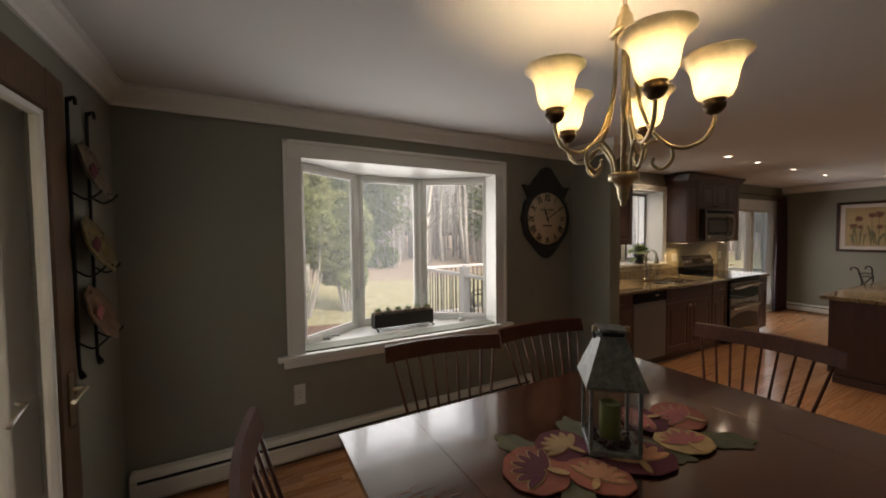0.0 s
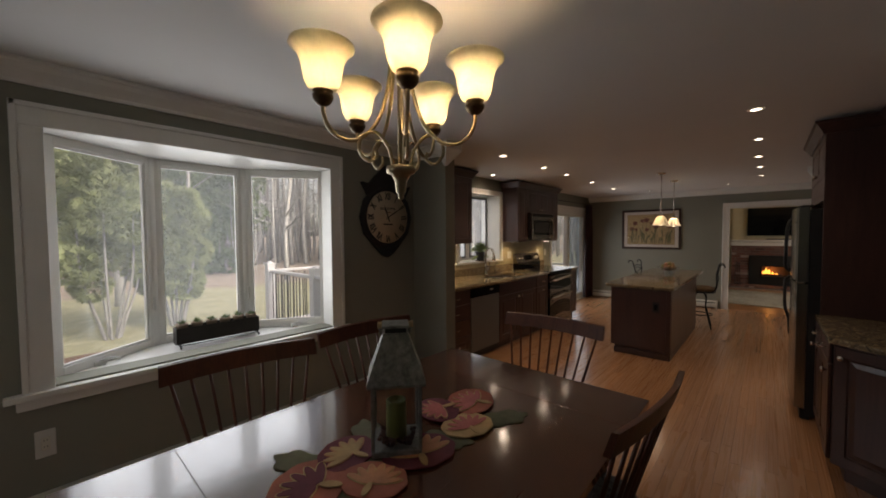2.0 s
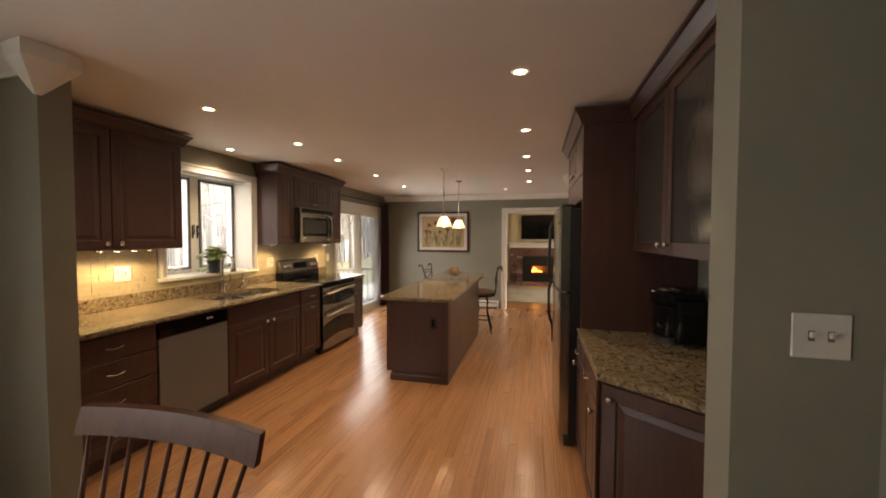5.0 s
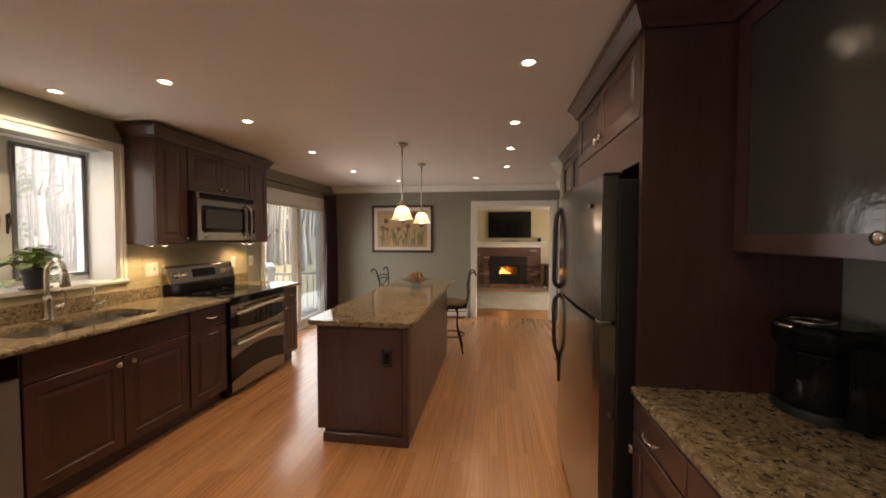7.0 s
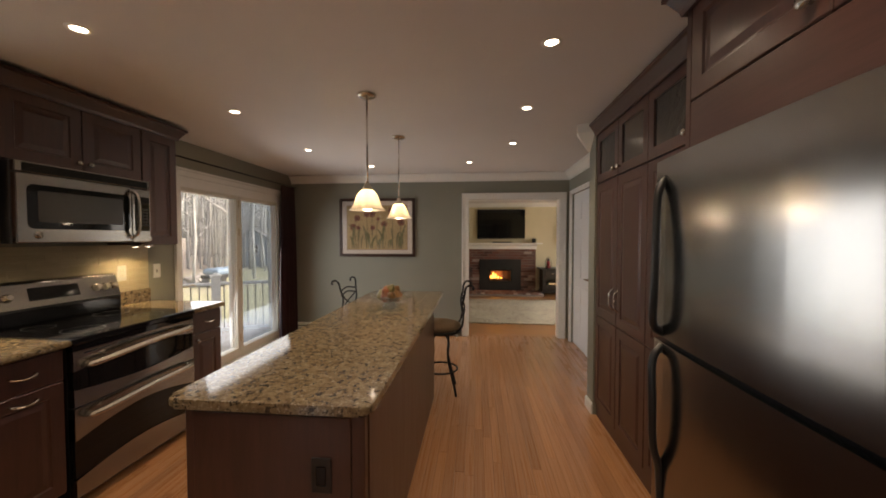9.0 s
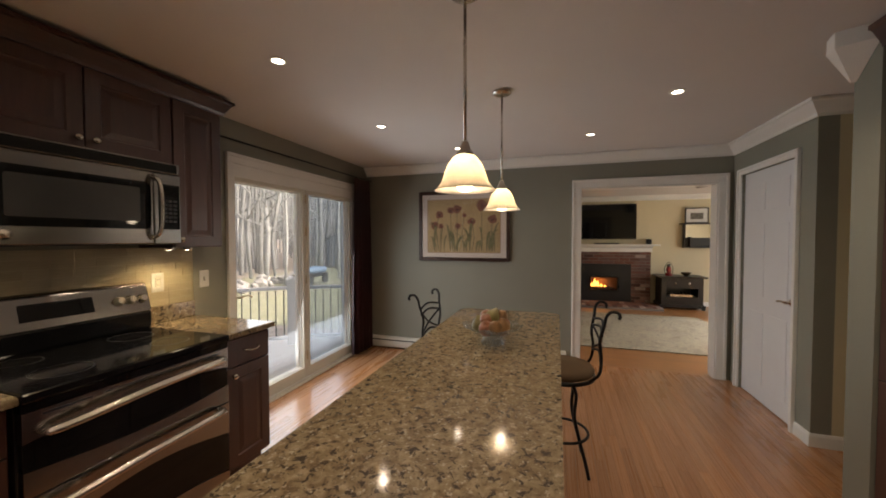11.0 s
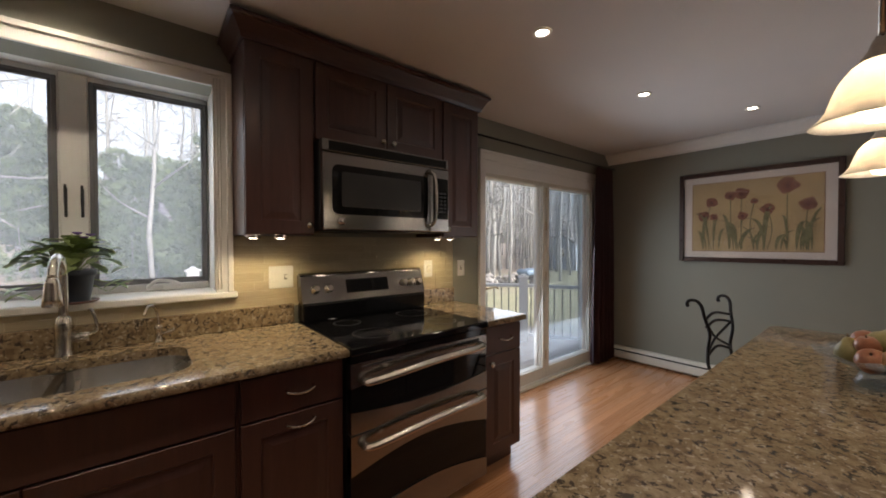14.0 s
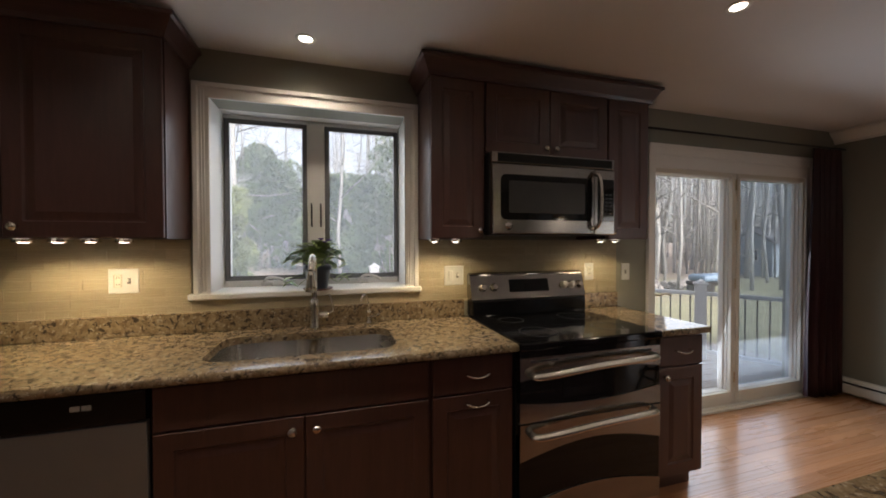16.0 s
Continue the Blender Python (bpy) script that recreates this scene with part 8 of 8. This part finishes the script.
railing((9.75, 7.78), (11.6, 5.62), 2, 0.93, "white angled railing with black balusters", (False, True))
railing((11.6, 5.62), (12.3, 4.35), 2, 0.93, "short white railing with black balusters", (False, True))


def patio_chair(at, turn):
    c = thing("patio_chair", (0, 0, 0), "black metal patio chair with a woven back", "chair", "patio chairs")
    for sx in (-1, 1):
        part("side_frame", tube(spline([(0.27 * sx, 0.26, 0.0), (0.27 * sx, 0.25, 0.4), (0.27 * sx, 0.22, 0.63), (0.27 * sx, -0.1, 0.65), (0.25 * sx, -0.25, 0.62), (0.24 * sx, -0.30, 0.95)]), 0.013, 8), IRON, c)
        part("rear_leg", tube([(0.25 * sx, -0.24, 0.6), (0.26 * sx, -0.33, 0.0)], 0.013, 8), IRON, c)
    for i in range(9):
        part("back_slat", bx(-0.24 + i * 0.058, -0.215 + i * 0.058, -0.31, -0.30, 0.42, 0.96, 0.002), IRON, c)
    for i in range(6):
        part("cross_slat", bx(-0.25, 0.25, -0.315, -0.295, 0.45 + i * 0.09, 0.475 + i * 0.09, 0.002), IRON, c)
    for i in range(8):
        part("seat_slat", bx(-0.25, 0.25, -0.26 + i * 0.062, -0.215 + i * 0.062, 0.40, 0.41, 0.002), IRON, c)
    c.matrix_basis = pose(*at, 0, 0, turn)


patio_chair((5.75, 6.7, DZ), 60)
patio_chair((5.7, 5.75, DZ), 95)

# shed, stones and a covered cart on the lawn
sx0, sy0 = 31.0, 16.4
shd = thing("garden_shed", (sx0, sy0, -0.7), "small pale blue garden shed with a gable roof", "shed")
SIDING = plain("pale_blue_siding", (0.34, 0.40, 0.46), 0.7, var=0.1)
part("wall", bx(sx0, sx0 + 2.4, sy0, sy0 + 2.2, -0.75, 1.35), SIDING, shd)
part("roof", prism([(sy0 - 0.2, 1.33), (sy0 + 1.1, 2.15), (sy0 + 2.4, 1.33), (sy0 + 2.4, 1.42), (sy0 + 1.1, 2.25), (sy0 - 0.2, 1.42)], sx0 - 0.2, sx0 + 2.6, "x"), plain("grey_shingle", (0.16, 0.16, 0.17), 0.9, var=0.2), shd)
part("gable", prism([(sy0, 1.35), (sy0 + 2.2, 1.35), (sy0 + 1.1, 2.08)], sx0 + 0.02, sx0 + 2.38, "x"), SIDING, shd)
wnd = part("window", bx(sx0 - 0.03, sx0, sy0 + 0.7, sy0 + 1.4, 0.3, 1.0), TRIM, shd)
for i in range(2):
    for j in range(2):
        part("pane", bx(sx0 - 0.035, sx0 - 0.03, sy0 + 0.75 + i * 0.32, sy0 + 1.03 + i * 0.32, 0.35 + j * 0.32, 0.63 + j * 0.32), DARKGLASS, wnd)
rng = random.Random(14)
bm = bmesh.new()
for i in range(60):
    r = rng.uniform(0.12, 0.4)
    m = Matrix.Translation((19.5 + rng.gauss(0, 2.0), 14.6 + rng.gauss(0, 0.5), GZ + r * 0.3)) @ Matrix.Rotation(rng.uniform(0, 3), 4, (rng.random(), rng.random(), rng.random() + 0.1)) @ Matrix.Diagonal((1, rng.uniform(0.6, 1), rng.uniform(0.4, 0.8), 1))
    bmesh.ops.create_icosphere(bm, subdivisions=1, radius=r, matrix=m)
solo("stone_row", bm, plain("grey_fieldstone", (0.34, 0.32, 0.30), 0.9, var=0.3, scale=3, bump=0.5), "row of grey fieldstones at the lawn edge", "stones", kind="stuff")
ca = thing("garden_cart", (21.0, 12.6, GZ), "low utility cart under a blue tarpaulin", "cart")
part("bed", bx(20.3, 22.0, 12.2, 13.0, GZ + 0.35, GZ + 0.5, 0.02), IRON, ca)
part("tarpaulin", bx(20.35, 21.95, 12.22, 12.98, GZ + 0.5, GZ + 0.78, 0.12, seg=2), plain("blue_tarpaulin", (0.16, 0.24, 0.34), 0.6), ca, "blue tarpaulin")
for x in (20.6, 21.7):
    for y in (12.2, 13.0):
        part("wheel", lathe([(0.2, -0.04), (0.2, 0.04)], (x, y, GZ + 0.2), 14, axis=(0, 1, 0)), BLACKP, ca)

# plain box added outside the west door to dim what its glass shows
structure("door_backdrop_wall", bx(-0.35, -0.25, 1.2, 3.9, -0.1, ZC), CREAM, "plain backdrop wall added outside the west door", "wall")
structure("door_backdrop_roof", bx(-0.35, XW - 0.17, 1.2, 3.9, ZC - 0.02, ZC + 0.1), CREAM, "plain roof added over the door backdrop", "roof")
structure("door_backdrop_floor", bx(-0.25, XW - 0.17, 1.2, 3.9, -0.12, -0.03), SUBFLOOR, "plain floor added under the door backdrop", "floor")
structure("door_backdrop_end", bx(-0.25, XW - 0.17, 3.8, 3.9, -0.1, ZC - 0.02), CREAM, "plain end wall added to the door backdrop", "wall")
# ---------------------------------------------------------------- backsplash tiles
TILE, tn, tlk, tp = nodes_of("cream_stone_tile")
ti = tn.new("ShaderNodeObjectInfo")
tc = ramp(tn, tlk, ti.outputs["Random"], [(0.0, (0.40, 0.335, 0.22)), (0.5, (0.43, 0.36, 0.24)), (1.0, (0.46, 0.39, 0.262))])
tg = noise_at(tn, tlk, coords(tn, tlk, (0.25, 1.0, 1.6)), 9, 5, 0.65, 0.8)
tlk.new(mixed(tn, tlk, tc, ramp(tn, tlk, tg, [(0.3, (0.78, 0.77, 0.75)), (0.5, (1.0, 1.0, 1.0)), (0.72, (1.18, 1.18, 1.16))]), 0.8, "MULTIPLY"), tp.inputs["Base Color"])
tp.inputs["Roughness"].default_value = 0.45
bumped(tn, tlk, tp, tg, 0.9, 0.005)
bs = thing("backsplash", (6.8, YK, 1.036), "cream stone strip tile backsplash", "backsplash", kind="structure")
GROUT = plain("tan_grout", (0.50, 0.43, 0.295), 0.9, var=0.1)
for a, b, c, d in ((4.80, 5.962, 1.036, 1.435), (7.197, 8.722, 1.036, 1.435), (5.962, 7.197, 1.036, 1.11)):
    part("grout", bx(a, b, YK - 0.0035, YK - 0.001, c, d), GROUT, bs)


def unit_piece(name, bev, material):
    bm_ = bx(-0.5, 0.5, -0.5, 0.5, -0.5, 0.5)
    bmesh.ops.recalc_face_normals(bm_, faces=bm_.faces[:])
    me_ = bpy.data.meshes.new(name)
    bm_.to_mesh(me_)
    bm_.free()
    me_.materials.append(material)
    return me_


tile_mesh = unit_piece("tile", 0, TILE)
rng = random.Random(31)


def set_piece(name, mesh_, parent, x0, x1, y0, y1, z0, z1):
    o = new(name, mesh_)
    o.parent = parent
    o.location = Vector(((x0 + x1) / 2, (y0 + y1) / 2, (z0 + z1) / 2)) - root_place(parent)
    o.scale = (x1 - x0, y1 - y0, z1 - z0)
    return o


for a, b, zs in ((4.80, 5.962, 8), (7.197, 8.722, 8), (5.962, 7.197, 1)):
    for r in range(zs):
        z0 = 1.037 + r * 0.0497
        x = a
        while x < b - 0.01:
            L = rng.choice((0.10, 0.15, 0.20, 0.25))
            x1 = min(b, x + L)
            if b - x1 < 0.05:
                x1 = b
            set_piece("tile", tile_mesh, bs, x + 0.0015, x1 - 0.0015, YK - 0.006 - rng.uniform(0, 0.003), YK - 0.003, z0 + 0.0015, z0 + 0.0482)
            x = x1

# ---------------------------------------------------------------- floor strips
strip_mesh = unit_piece("floor_board", 0, OAK_ONE)
rng = random.Random(9)
W = 0.062
singles, field = [], []
y = -2.0
row = 0
while y < YK - 0.01:
    x = XW + 0.001 - rng.uniform(0, 0.9)
    while x < XE2 - 0.07:
        L = rng.uniform(0.45, 1.5)
        a, b = max(x, XW + 0.001), min(x + L, XE2 - 0.061)
        y1 = min(y + W, YK - 0.001)
        if b - a > 0.02:
            mid, ym = (a + b) / 2, (y + y1) / 2
            hidden = (ym > 3.5 and mid < 8.3 and mid > 5) or (ym < YB - 0.05 and mid < 8.9) or (ym > YD and mid < XP) or (ym < YS and mid < XP)
            if not hidden:
                near = 4.9 < mid < 10.9 and 0.25 < ym < 3.4 and not (7.3 < mid < 9.0 and 1.6 < ym < 2.2)
                (singles if near and len(singles) < 298 else field).append((a, b, y, y1))
        x += L
    y += W
    row += 1
for a, b, c, d in singles:
    set_piece("floor_board", strip_mesh, floor, a + 0.0006, b - 0.0006, c + 0.0005, d - 0.0005, -0.0115, rng.uniform(-0.0004, 0.0))
verts, faces = [], []
for a, b, c, d in field:
    k = len(verts)
    zt = rng.uniform(-0.0004, 0.0)
    x0, x1, y0, y1 = a + 0.0006, b - 0.0006, c + 0.0005, d - 0.0005
    verts += [(x0, y0, -0.0115), (x1, y0, -0.0115), (x1, y1, -0.0115), (x0, y1, -0.0115), (x0, y0, zt), (x1, y0, zt), (x1, y1, zt), (x0, y1, zt)]
    faces += [(k + 4, k + 5, k + 6, k + 7), (k, k + 1, k + 5, k + 4), (k + 1, k + 2, k + 6, k + 5), (k + 2, k + 3, k + 7, k + 6), (k + 3, k, k + 4, k + 7)]
fm = bpy.data.meshes.new("floor_boards")
fm.from_pydata(verts, [], faces)
fm.materials.append(OAK_MANY)
fo = new("floor_boards", fm)
fo.parent = floor
tagged(fo, "oak strip boards", kind="stuff")
